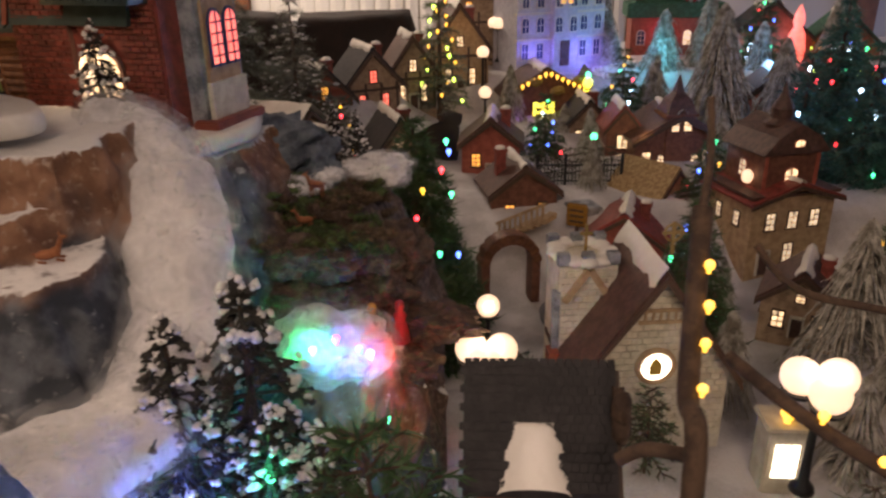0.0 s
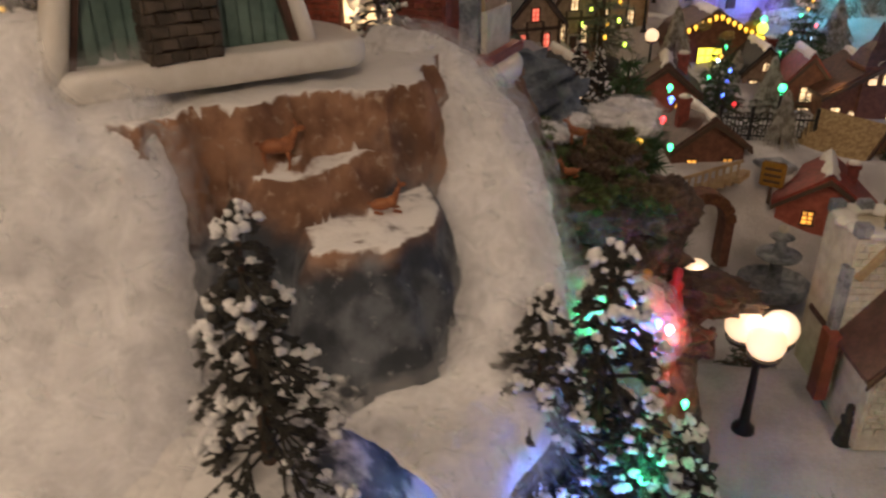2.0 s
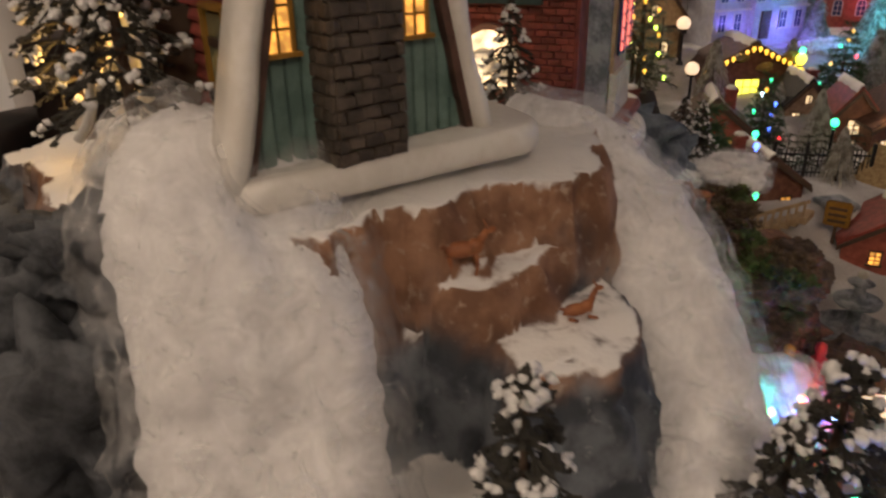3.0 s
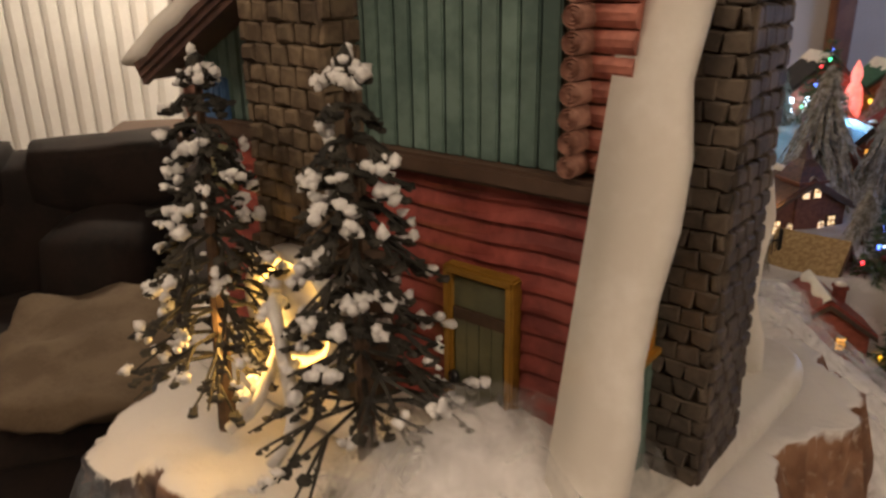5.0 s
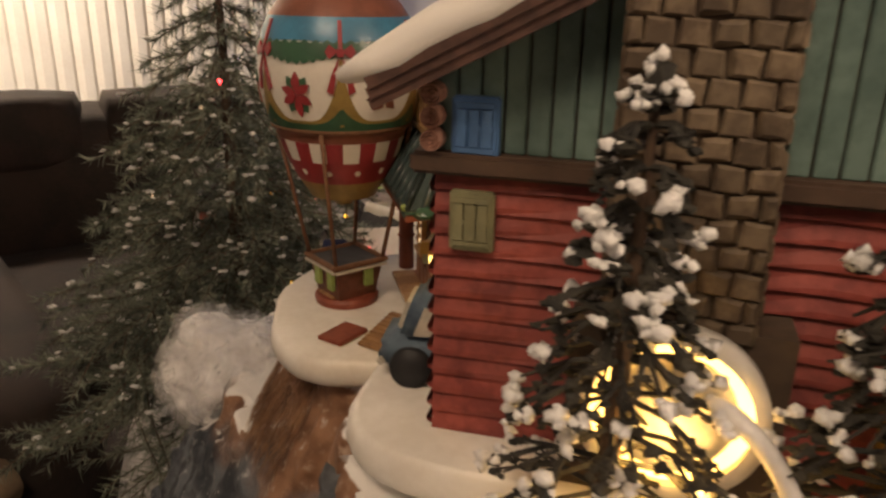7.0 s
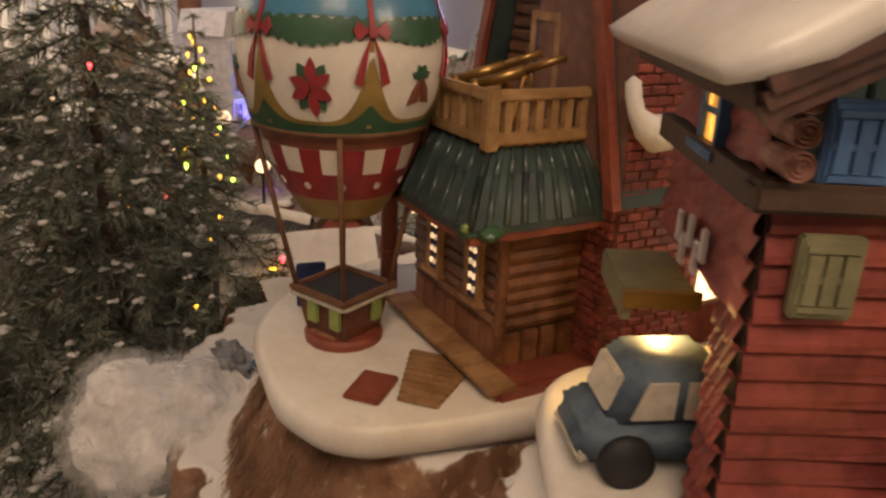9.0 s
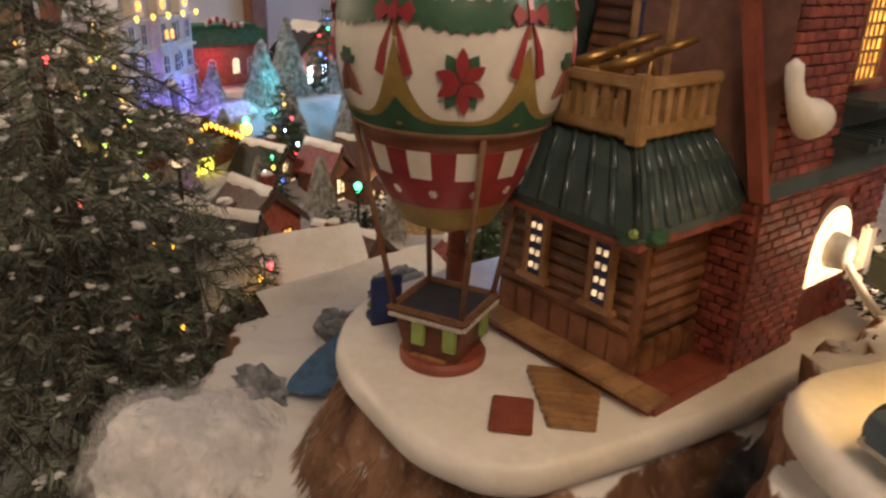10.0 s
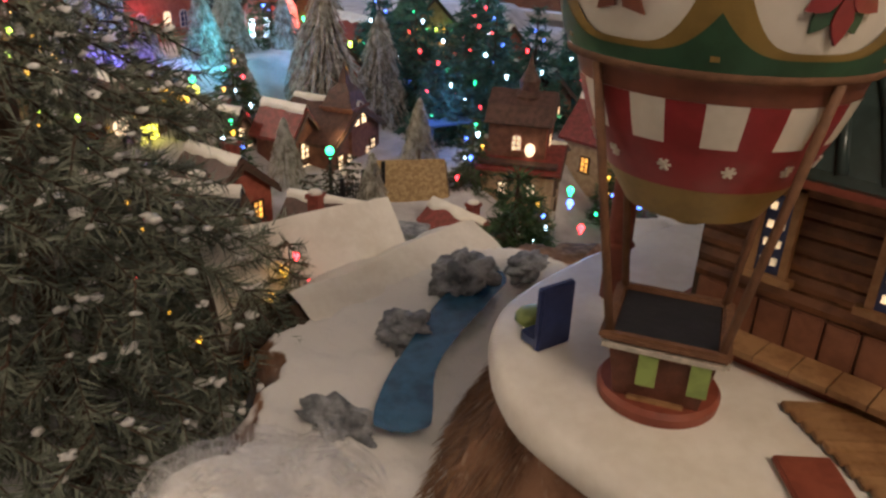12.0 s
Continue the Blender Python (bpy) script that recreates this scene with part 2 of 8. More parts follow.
def rock_material():
    """Painted foam rock: brown and grey fields, with snow lying on what faces up."""
    m = bpy.data.materials.new("painted_rock")
    m.use_nodes = True
    nt = m.node_tree
    b = nt.nodes["Principled BSDF"]
    geo = nt.nodes.new("ShaderNodeNewGeometry")

    def nz(scale, detail=5.0):
        n = nt.nodes.new("ShaderNodeTexNoise")
        n.inputs["Scale"].default_value, n.inputs["Detail"].default_value = scale, detail
        nt.links.new(geo.outputs["Position"], n.inputs["Vector"])
        return n.outputs[0]

    def rng(a, lo, hi):
        r = nt.nodes.new("ShaderNodeMapRange")
        r.interpolation_type = "SMOOTHSTEP"
        r.inputs[1].default_value, r.inputs[2].default_value = lo, hi
        nt.links.new(a, r.inputs[0])
        return r.outputs[0]

    def math2(op, a, b2):
        n = nt.nodes.new("ShaderNodeMath")
        n.operation = op
        for i, v in enumerate((a, b2)):
            if isinstance(v, (int, float)):
                n.inputs[i].default_value = v
            else:
                nt.links.new(v, n.inputs[i])
        return n.outputs[0]

    def mixc(f, a, c):
        n = nt.nodes.new("ShaderNodeMix")
        n.data_type = "RGBA"
        nt.links.new(f, n.inputs[0])
        for i, v in ((6, a), (7, c)):
            if isinstance(v, tuple):
                n.inputs[i].default_value = (*v, 1)
            else:
                nt.links.new(v, n.inputs[i])
        return n.outputs[2]

    sep = nt.nodes.new("ShaderNodeSeparateXYZ")
    nt.links.new(geo.outputs["Position"], sep.inputs[0])
    sn = nt.nodes.new("ShaderNodeSeparateXYZ")
    nt.links.new(geo.outputs["Normal"], sn.inputs[0])
    fine, mid, big = nz(130), nz(38), nz(9)
    brown = mixc(rng(mid, 0.35, 0.65), (0.16, 0.075, 0.038), (0.33, 0.175, 0.10))
    brown = mixc(rng(fine, 0.55, 0.75), brown, (0.42, 0.30, 0.22))
    grey = mixc(rng(mid, 0.38, 0.64), (0.035, 0.042, 0.052), (0.14, 0.155, 0.175))
    grey = mixc(rng(fine, 0.6, 0.78), grey, (0.27, 0.28, 0.29))
    # the brown paint lies in the upper band and over the flanks, the grey on the blocks below and at the far end
    up = math2("ADD", math2("MULTIPLY", math2("SUBTRACT", sep.outputs[2], 0.897), 18.0), math2("MULTIPLY", math2("SUBTRACT", big, 0.5), 3.4))
    up = math2("ADD", up, math2("MULTIPLY", math2("ADD", sep.outputs[0], 0.34), 3.0))
    up = math2("ADD", up, math2("MULTIPLY", rng(math2("SUBTRACT", math2("MULTIPLY", sep.outputs[1], 1.0), math2("MULTIPLY", sep.outputs[0], 0.6)), 1.02, 1.10), 2.4))
    up = math2("ADD", up, math2("MULTIPLY", rng(sep.outputs[0], -0.185, -0.15), 4.0))
    rock = mixc(rng(up, -0.35, 0.35), grey, brown)
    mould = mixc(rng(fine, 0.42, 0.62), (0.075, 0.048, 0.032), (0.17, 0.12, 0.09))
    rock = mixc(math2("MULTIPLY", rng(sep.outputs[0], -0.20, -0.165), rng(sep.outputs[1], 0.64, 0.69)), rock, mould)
    snow = math2("ADD", sn.outputs[2], math2("MULTIPLY", math2("SUBTRACT", mid, 0.5), 0.55))
    snow = math2("ADD", snow, math2("MULTIPLY", math2("SUBTRACT", fine, 0.5), 0.3))
    bare = math2("MULTIPLY", math2("MULTIPLY", rng(sep.outputs[0], -0.205, -0.175), rng(sep.outputs[1], 0.70, 0.73)), rng(sep.outputs[2], 0.74, 0.77))
    snow = math2("SUBTRACT", snow, math2("MULTIPLY", bare, 0.8))
    low = math2("MULTIPLY", rng(sep.outputs[1], 0.50, 0.46), rng(sep.outputs[2], 0.80, 0.775))
    snow = math2("ADD", snow, math2("MULTIPLY", low, 0.6))
    shelf = math2("MULTIPLY", rng(sep.outputs[2], 0.935, 0.925), rng(sep.outputs[1], 0.60, 0.57))
    snow = math2("SUBTRACT", snow, math2("MULTIPLY", shelf, 0.13))
    col = mixc(rng(snow, 0.66, 0.86), rock, (0.80, 0.78, 0.75))
    nt.links.new(col, b.inputs["Base Color"])
    b.inputs["Roughness"].default_value = 0.72
    bp = nt.nodes.new("ShaderNodeBump")
    bp.inputs["Strength"].default_value, bp.inputs["Distance"].default_value = 0.6, 0.006
    nt.links.new(math2("ADD", mid, math2("MULTIPLY", fine, 0.35)), bp.inputs["Height"])
    nt.links.new(bp.outputs[0], b.inputs["Normal"])
    MATS["painted_rock"] = m


rock_material()
material("gable_stone", (0.105, 0.08, 0.058), 0.65, dark=(0.05, 0.038, 0.028), scale=70, random_tint=0.25, bump=0.5)


def fluff_material():
    """Loose teased fibre: white strands with gaps between them."""
    m = bpy.data.materials.new("cotton_fluff")
    m.use_nodes = True
    nt = m.node_tree
    dif = nt.nodes.new("ShaderNodeBsdfDiffuse")
    thr = nt.nodes.new("ShaderNodeBsdfTranslucent")
    clear = nt.nodes.new("ShaderNodeBsdfTransparent")
    for n in (dif, thr):
        n.inputs["Color"].default_value = (0.93, 0.92, 0.91, 1)
    both, mixed = nt.nodes.new("ShaderNodeMixShader"), nt.nodes.new("ShaderNodeMixShader")
    nt.links.new(dif.outputs[0], both.inputs[1])
    nt.links.new(thr.outputs[0], both.inputs[2])
    nt.links.new(clear.outputs[0], mixed.inputs[1])
    nt.links.new(both.outputs[0], mixed.inputs[2])
    nt.links.new(mixed.outputs[0], nt.nodes["Material Output"].inputs["Surface"])
    geo = nt.nodes.new("ShaderNodeNewGeometry")
    big = nt.nodes.new("ShaderNodeTexNoise")
    big.inputs["Scale"].default_value, big.inputs["Detail"].default_value, big.inputs["Distortion"].default_value = 55, 8, 1.2
    nt.links.new(geo.outputs["Position"], big.inputs["Vector"])
    mr = nt.nodes.new("ShaderNodeMapRange")
    mr.inputs[1].default_value, mr.inputs[2].default_value, mr.inputs[4].default_value = 0.36, 0.80, 0.42
    nt.links.new(big.outputs[0], mr.inputs[0])
    nt.links.new(mr.outputs[0], mixed.inputs[0])
    MATS["cotton_fluff"] = m


fluff_material()
material("ground_snow", (0.62, 0.60, 0.59), 0.9, dark=(0.44, 0.42, 0.41), scale=14, fine=260, bump=0.5, bump_dist=0.004)
material("pond", (0.035, 0.13, 0.24), 0.12, dark=(0.02, 0.07, 0.14), scale=45, fine=90, bump=0.5, bump_dist=0.004, coat=0.6)


# ---- building helpers ----
def mesh_of(bm, name, mat, smooth=False):
    me = bpy.data.meshes.new(name)
    bm.normal_update()
    bm.to_mesh(me)
    bm.free()
    for mt in (mat if isinstance(mat, (list, tuple)) else [mat]):
        me.materials.append(MATS[mt])
    if smooth:
        me.polygons.foreach_set("use_smooth", [True] * len(me.polygons))
    return me


def thing(name, m, label, category, group=""):
    ob = new(name)
    ob.empty_display_size = 0.02
    ob.matrix_world = m
    return tagged(ob, label, category, group)


def part(name, bm, mat, parent, label="", smooth=False):
    """Links a bmesh as one mesh object under a thing or a part."""
    ob = new(name, bm if isinstance(bm, bpy.types.Mesh) else mesh_of(bm, name, mat, smooth))
    ob.parent = parent
    return tagged(ob, label)


def solid(name, bm, mat, m, label, category, group="", kind="", smooth=False):
    ob = new(name, bm if isinstance(bm, bpy.types.Mesh) else mesh_of(bm, name, mat, smooth))
    ob.matrix_world = m
    return tagged(ob, label, category, group, kind)


def box(bm, x, y, z, sx, sy, sz, rot=None, bevel=0.0):
    """A block centred at x, y, z."""
    r = bmesh.ops.create_cube(bm, size=1)
    vs = r["verts"]
    m = Matrix.Translation((x, y, z)) @ (rot.to_4x4() if rot else Matrix()) @ Matrix.Diagonal((sx, sy, sz, 1))
    bmesh.ops.transform(bm, matrix=m, verts=vs)
    if bevel:
        es = list({e for v in vs for e in v.link_edges})
        bmesh.ops.bevel(bm, geom=es, offset=bevel, segments=2, affect="EDGES", clamp_overlap=True)
    return vs


def B(*boxes, bevel=0.0):
    bm = bmesh.new()
    for b in boxes:
        box(bm, *b, bevel=bevel)
    return bm


def tube(bm, a, b, r0, r1=None, seg=8):
    a, b = Vector(a), Vector(b)
    d = b - a
    m = Matrix.Translation((a + b) / 2) @ d.to_track_quat("Z", "Y").to_matrix().to_4x4()
    bmesh.ops.create_cone(bm, cap_ends=True, segments=seg, radius1=r0, radius2=r0 if r1 is None else r1, depth=d.length, matrix=m)


def ball(bm, p, r, sub=2, squash=(1, 1, 1), jitter=0.0, rng=random):
    v = bmesh.ops.create_icosphere(bm, subdivisions=sub, radius=1)["verts"]
    for q in v:
        k = r * (1 + (rng.random() - 0.5) * jitter)
        q.co = Vector(p) + Vector((q.co.x * squash[0], q.co.y * squash[1], q.co.z * squash[2])) * k


def lathe(bm, profile, seg=32, c=(0, 0, 0), a0=0.0, a1=2 * math.pi):
    full = abs(a1 - a0 - 2 * math.pi) < 1e-6
    n = seg if full else seg + 1
    rows = [[bm.verts.new((c[0] + r * math.cos(a0 + (a1 - a0) * i / seg), c[1] + r * math.sin(a0 + (a1 - a0) * i / seg), c[2] + z)) for i in range(n)] for r, z in profile]
    for r0, r1 in zip(rows, rows[1:]):
        for i in range(seg):
            j = (i + 1) % n
            bm.faces.new((r0[i], r0[j], r1[j], r1[i]))


def prism(bm, pts, depth, plane="xz", at=0.0):
    """A flat outline made into a block: drawn in x and z and running along y, or drawn in x and y and running up."""
    def p3(p, k):
        return (p[0], at + k, p[1]) if plane == "xz" else ((at + k, p[0], p[1]) if plane == "yz" else (p[0], p[1], at + k))
    lo = [bm.verts.new(p3(p, 0)) for p in pts]
    hi = [bm.verts.new(p3(p, depth)) for p in pts]
    n = len(pts)
    bm.faces.new(lo)
    bm.faces.new(hi[::-1])
    for i in range(n):
        bm.faces.new((lo[i], hi[i], hi[(i + 1) % n], lo[(i + 1) % n]))
    bmesh.ops.recalc_face_normals(bm, faces=bm.faces)


def rounded(pts, r, n=5):
    """An outline with its corners rounded."""
    out = []
    k = len(pts)
    for i in range(k):
        p, a, b = Vector(pts[i]), Vector(pts[i - 1]), Vector(pts[(i + 1) % k])
        u, w = (a - p), (b - p)
        rr = min(r, u.length * 0.45, w.length * 0.45)
        s, e = p + u.normalized() * rr, p + w.normalized() * rr
        for j in range(n + 1):
            t = j / n
            out.append(tuple((1 - t) ** 2 * s + 2 * t * (1 - t) * p + t * t * e))
    return out


def pillow_slab(pts, z0, z1, r=0.012):
    """A cast base with a rounded rim, drawn in x and y."""
    bm = bmesh.new()
    pts = [Vector(p) for p in rounded(pts, 0.05, 6)]
    c = sum(pts, Vector((0, 0))) / len(pts)
    rings = []
    steps = 8
    for i in range(steps + 1):
        a = math.pi * i / steps - math.pi / 2
        off = r * (1 - math.cos(a))
        z = (z0 + z1) / 2 + (z1 - z0) / 2 * math.sin(a)
        rings.append([bm.verts.new((*(p + (c - p).normalized() * off), z + 0.0012 * noise.noise((p.x * 40, p.y * 40, z * 40)))) for p in pts])
    n = len(pts)
    for a, b in zip(rings, rings[1:]):
        for i in range(n):
            bm.faces.new((a[i], a[(i + 1) % n], b[(i + 1) % n], b[i]))
    bm.faces.new(rings[0][::-1])
    bm.faces.new(rings[-1])
    return bm


ICO = bmesh.new()
bmesh.ops.create_icosphere(ICO, subdivisions=1, radius=1)
ICO_V = [v.co.copy() for v in ICO.verts]
ICO_F = [tuple(v.index for v in f.verts) for f in ICO.faces]
ICO.free()


class Heap:
    """Many small round pieces gathered into one mesh."""

    def __init__(self):
        self.v, self.f = [], []

    def tube(self, a, b, r0, r1, seg=4):
        d = b - a
        if d.length < 1e-9:
            return
        q = d.to_track_quat("Z", "Y")
        n = len(self.v)
        for p, r in ((a, r0), (b, r1)):
            for k in range(seg):
                t = 2 * math.pi * k / seg
                self.v.append(p + q @ Vector((math.cos(t) * r, math.sin(t) * r, 0)))
        for k in range(seg):
            j = (k + 1) % seg
            self.f.append((n + k, n + j, n + seg + j, n + seg + k))
        self.f.append(tuple(n + seg + k for k in range(seg)))

    def ball(self, p, r, squash=(1, 1, 1), jitter=0.0, rng=random):
        n = len(self.v)
        p = Vector(p)
        for c in ICO_V:
            k = r * (1 + (rng.random() - 0.5) * jitter)
            self.v.append(p + Vector((c.x * squash[0], c.y * squash[1], c.z * squash[2])) * k)
        self.f += [tuple(i + n for i in f) for f in ICO_F]

    def needle(self, p, d, l, w, rng):
        s = d.cross(Vector((rng.uniform(-1, 1), rng.uniform(-1, 1), rng.uniform(-1, 1))))
        if s.length > 1e-6:
            s = s.normalized() * w
            n = len(self.v)
            self.v += [p - s, p + s, p + d * l]
            self.f.append((n, n + 1, n + 2))

    def mesh(self, name, mat, smooth=False):
        me = bpy.data.meshes.new(name)
        me.from_pydata(self.v, [], self.f)
        me.materials.append(MATS[mat])
        if smooth:
            me.polygons.foreach_set("use_smooth", [True] * len(me.polygons))
        return me


BULBS = {}


def bulb_mesh(mat, r):
    if (mat, r) not in BULBS:
        bm = bmesh.new()
        ball(bm, (0, 0, 0), r, 2, (1, 1, 1.1))
        tube(bm, (0, 0, -r * 1.7), (0, 0, -r * 0.8), r * 0.4, r * 0.45, 8)
        BULBS[mat, r] = mesh_of(bm, "bulb", mat, True)
    return BULBS[mat, r]


# ---- the land ----
def smooth(a, lo, hi):
    t = np.clip((a - lo) / (hi - lo), 0, 1)
    return t * t * (3 - 2 * t)


def base_land(x, y):
    """The snow blanket of the village: a slope below the crag, a sunken street, and rising terraces behind."""
    x, y = np.asarray(x, float), np.asarray(y, float)
    z = 0.56 + 0.0 * x
    z = z + 0.27 * smooth(-0.03 - x, 0, 0.29) * smooth(0.85 - y, 0, 0.40)
    z = z - 0.13 * smooth(y, 0.80, 1.02) * smooth(x, -0.25, 0.0) * (1 - smooth(y, 1.32, 1.52))
    z = z + 0.015 * smooth(y, 1.52, 1.60) + 0.05 * smooth(y, 1.9, 2.05) + 0.09 * smooth(y, 2.15, 2.32)
    z = z + 0.02 * smooth(x, 0.35, 0.5) * (1 - smooth(y, 1.5, 1.6))
    z = z + 0.16 * smooth(-x, -0.05, 0.25) * smooth(y, 1.5, 1.9) * (1 - smooth(y, 2.1, 2.3))
    # the blanket hangs over the table's edge
    z = z - 0.75 * smooth(-x + 0.9 * (np.clip(y, 1.5, 1.9) - 1.5), 0.60, 0.80) * smooth(y, 0.72, 0.90)
    return z


def outside(x, y, poly):
    """The distance from a polygon, negative within it."""
    d = np.full(x.shape, 1e9)
    inside = np.zeros(x.shape, bool)
    for (ax, ay), (bx, by) in zip(poly, poly[1:] + poly[:1]):
        ex, ey = bx - ax, by - ay
        t = np.clip(((x - ax) * ex + (y - ay) * ey) / (ex * ex + ey * ey), 0, 1)
        d = np.minimum(d, np.hypot(x - ax - t * ex, y - ay - t * ey))
        if ey:
            inside ^= ((ay > y) != (by > y)) & (x < ex * (y - ay) / ey + ax)
    return np.where(inside, -d, d)


# outline, height of the top, fall per metre of the flank, roughness
TERRACES = [
    ([(-0.628, 0.675), (-0.642, 0.565), (-0.590, 0.500), (-0.53, 0.455), (-0.455, 0.420), (-0.385, 0.470), (-0.322, 0.520), (-0.262, 0.566), (-0.255, 0.64), (-0.30, 0.69), (-0.45, 0.735), (-0.585, 0.735)], 0.962, 4.5, 0.016),
    ([(-0.41, 0.505), (-0.345, 0.465), (-0.30, 0.50), (-0.26, 0.57)], 0.922, 4.0, 0.006),
    ([(-0.33, 0.485), (-0.31, 0.43), (-0.265, 0.435), (-0.25, 0.50), (-0.265, 0.56)], 0.894, 3.0, 0.008),
    ([(-0.555, 0.85), (-0.530, 0.82), (-0.42, 0.76), (-0.27, 0.71), (-0.215, 0.76), (-0.20, 0.92), (-0.26, 1.0), (-0.44, 1.005), (-0.51, 0.988), (-0.548, 0.93)], 0.902, 1.9, 0.008),
    ([(-0.60, 0.95), (-0.40, 0.85), (-0.16, 0.76), (-0.095, 0.82), (-0.075, 0.93), (-0.13, 1.05), (-0.24, 1.18), (-0.42, 1.20), (-0.56, 1.12)], 0.822, 2.2, 0.012),
    ([(-0.14, 0.64), (-0.08, 0.62), (-0.045, 0.68), (-0.06, 0.76), (-0.13, 0.77)], 0.705, 3.0, 0.012),
]


def land(x, y, rough=True):
    x, y = np.atleast_1d(np.asarray(x, float)), np.atleast_1d(np.asarray(y, float))
    z = base_land(x, y)
    n1 = np.zeros(x.shape)
    n2 = np.zeros(x.shape)
    if rough:
        for i in range(x.size):
            n1.flat[i] = noise.fractal((x.flat[i] * 26, y.flat[i] * 26, 0.3), 0.9, 2.1, 4)
            n2.flat[i] = noise.turbulence((x.flat[i] * 55, y.flat[i] * 55, 4.7), 3, True)
    for poly, top, fall, bump in TERRACES:
        d = outside(x, y, poly) + bump * (n1 + 0.5 * (n2 - 0.5))
        step = np.maximum(0, d)
        z = np.maximum(z, top - fall * step + 0.003 * n1)
    return z


def height(x, y):
    return float(land([x], [y], False)[0])


def sheet(xs, ys, zf):
    bm = bmesh.new()
    X, Y = np.meshgrid(xs, ys)
    Z = zf(X, Y)
    vs = [[bm.verts.new((X[j, i], Y[j, i], Z[j, i])) for i in range(len(xs))] for j in range(len(ys))]
    for j in range(len(ys) - 1):
        for i in range(len(xs) - 1):
            bm.faces.new((vs[j][i], vs[j][i + 1], vs[j + 1][i + 1], vs[j + 1][i]))
    return bm


def jag(bm, amount, scale):
    """Pushes rock sideways into facets."""
    for v in bm.verts:
        p = v.co * scale
        if v.co.z - base_land(v.co.x, v.co.y) < 0.02:
            continue
        v.co += Vector((noise.noise(p), noise.noise(p + Vector((7, 3, 1))), 0.3 * noise.noise(p + Vector((1, 9, 5))))) * amount


def blanket_height(X, Y):
    Z = base_land(X, Y)
    for i in range(Z.size):
        Z.flat[i] += 0.006 * noise.noise((X.flat[i] * 14, Y.flat[i] * 14, 0))
    under = smooth(X, -0.73, -0.68) * (1 - smooth(X, -0.04, -0.01)) * smooth(Y, 0.16, 0.2) * (1 - smooth(Y, 1.19, 1.22))
    return Z - 0.03 * under


crag = sheet(np.linspace(-0.74, 0.0, 186), np.linspace(0.15, 1.24, 262), land)
jag(crag, 0.007, 60)
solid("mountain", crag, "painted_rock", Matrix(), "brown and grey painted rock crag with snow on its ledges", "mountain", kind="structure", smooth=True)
solid("ground", sheet(np.linspace(-0.95, 2.6, 178), np.linspace(-0.4, 3.1, 176), blanket_height), "ground_snow", Matrix(),
      "white snow blanket laid over the display table", "ground", kind="structure", smooth=True)

# ---- the room ----
def wall(name, a, b, label):
    ax, ay = a
    bx, by = b
    solid(name, B(((ax + bx) / 2, (ay + by) / 2, 1.25, abs(bx - ax) + 0.1, abs(by - ay) + 0.1, 2.5)), "wall_paint", Matrix(), label, "wall", kind="structure")


wall("wall_north", (-3.2, 4.2), (3.6, 4.2), "pale plain painted room wall")
wall("wall_east", (3.65, -2.6), (3.65, 4.2), "pale plain painted room wall with a window")
wall("wall_south", (-3.2, -2.6), (3.6, -2.6), "pale plain painted room wall")
wall("wall_west", (-3.25, -2.6), (-3.25, 4.2), "pale plain painted room wall")
solid("floor", B((0.2, 0.8, -0.05, 7.2, 7.2, 0.1)), "carpet", Matrix(), "brown short-pile carpet floor", "floor", kind="structure")
solid("ceiling", B((0.2, 0.8, 2.55, 7.2, 7.2, 0.1)), "ceiling_paint", Matrix(), "white painted room ceiling", "ceiling", kind="structure")

table = thing("display_table", Matrix(), "long display table under the white blanket", "table")
part("tabletop", B((0.95, 1.35, 0.385, 2.6, 3.3, 0.03), bevel=0.004), "wood_trim", table)
for px, py in ((-0.28, -0.2), (2.2, -0.2), (-0.28, 2.9), (2.2, 2.9)):
    part("leg", B((px, py, 0.185, 0.06, 0.06, 0.37)), "wood_trim", table)


def blinds(x0, x1, y, z0, z1):
    t = thing("vertical_blind", pose(0, 0, 0), "white ribbed vertical blind over the window", "blind")
    slat = bmesh.new()
    prism(slat, [(-0.045, 0), (-0.02, 0.012), (0.02, 0.012), (0.045, 0), (0.02, 0.009), (-0.02, 0.009)], z1 - z0, "xy")
    slat = mesh_of(slat, "slat", "blind")
    n = int((x1 - x0) / 0.078)
    for i in range(n):
        s = part("slat", slat, None, t)
        s.location = (x0 + 0.04 + i * 0.078, y, z0)
        s.rotation_euler = (0, 0, radians(180 + 14))
    part("head_rail", B(((x0 + x1) / 2, y, z1 + 0.02, x1 - x0, 0.05, 0.04)), "blind", t)
    return t


blinds(-0.95, 1.02, 4.08, 0.25, 2.1)
blinds(-2.90, -1.26, 4.08, 0.25, 2.1)
post = thing("window_post", pose(-1.11, 4.1, 0), "brown stained wooden window post", "post")
part("board", B((0, 0, 1.15, 0.24, 0.07, 2.3), bevel=0.008), "wood_trim", post)
part("skirting", B((0, -0.005, 0.06, 0.26, 0.09, 0.12), bevel=0.006), "wood_trim", post)
door_frame = thing("door_frame", pose(1.35, 4.1, 0), "brown wooden door casing on the pale wall", "door frame")
for sx in (-0.3, 0.9):
    part("jamb", B((sx, 0, 1.05, 0.12, 0.07, 2.1), bevel=0.006), "wood_trim", door_frame)
part("lintel", B((0.3, 0, 2.16, 1.32, 0.07, 0.12), bevel=0.006), "wood_trim", door_frame)
win = tagged(new("window_1"), "wooden window with blue evening sky outside", "window", kind="structure")
win.matrix_world = pose(3.58, 2.75, 1.08)
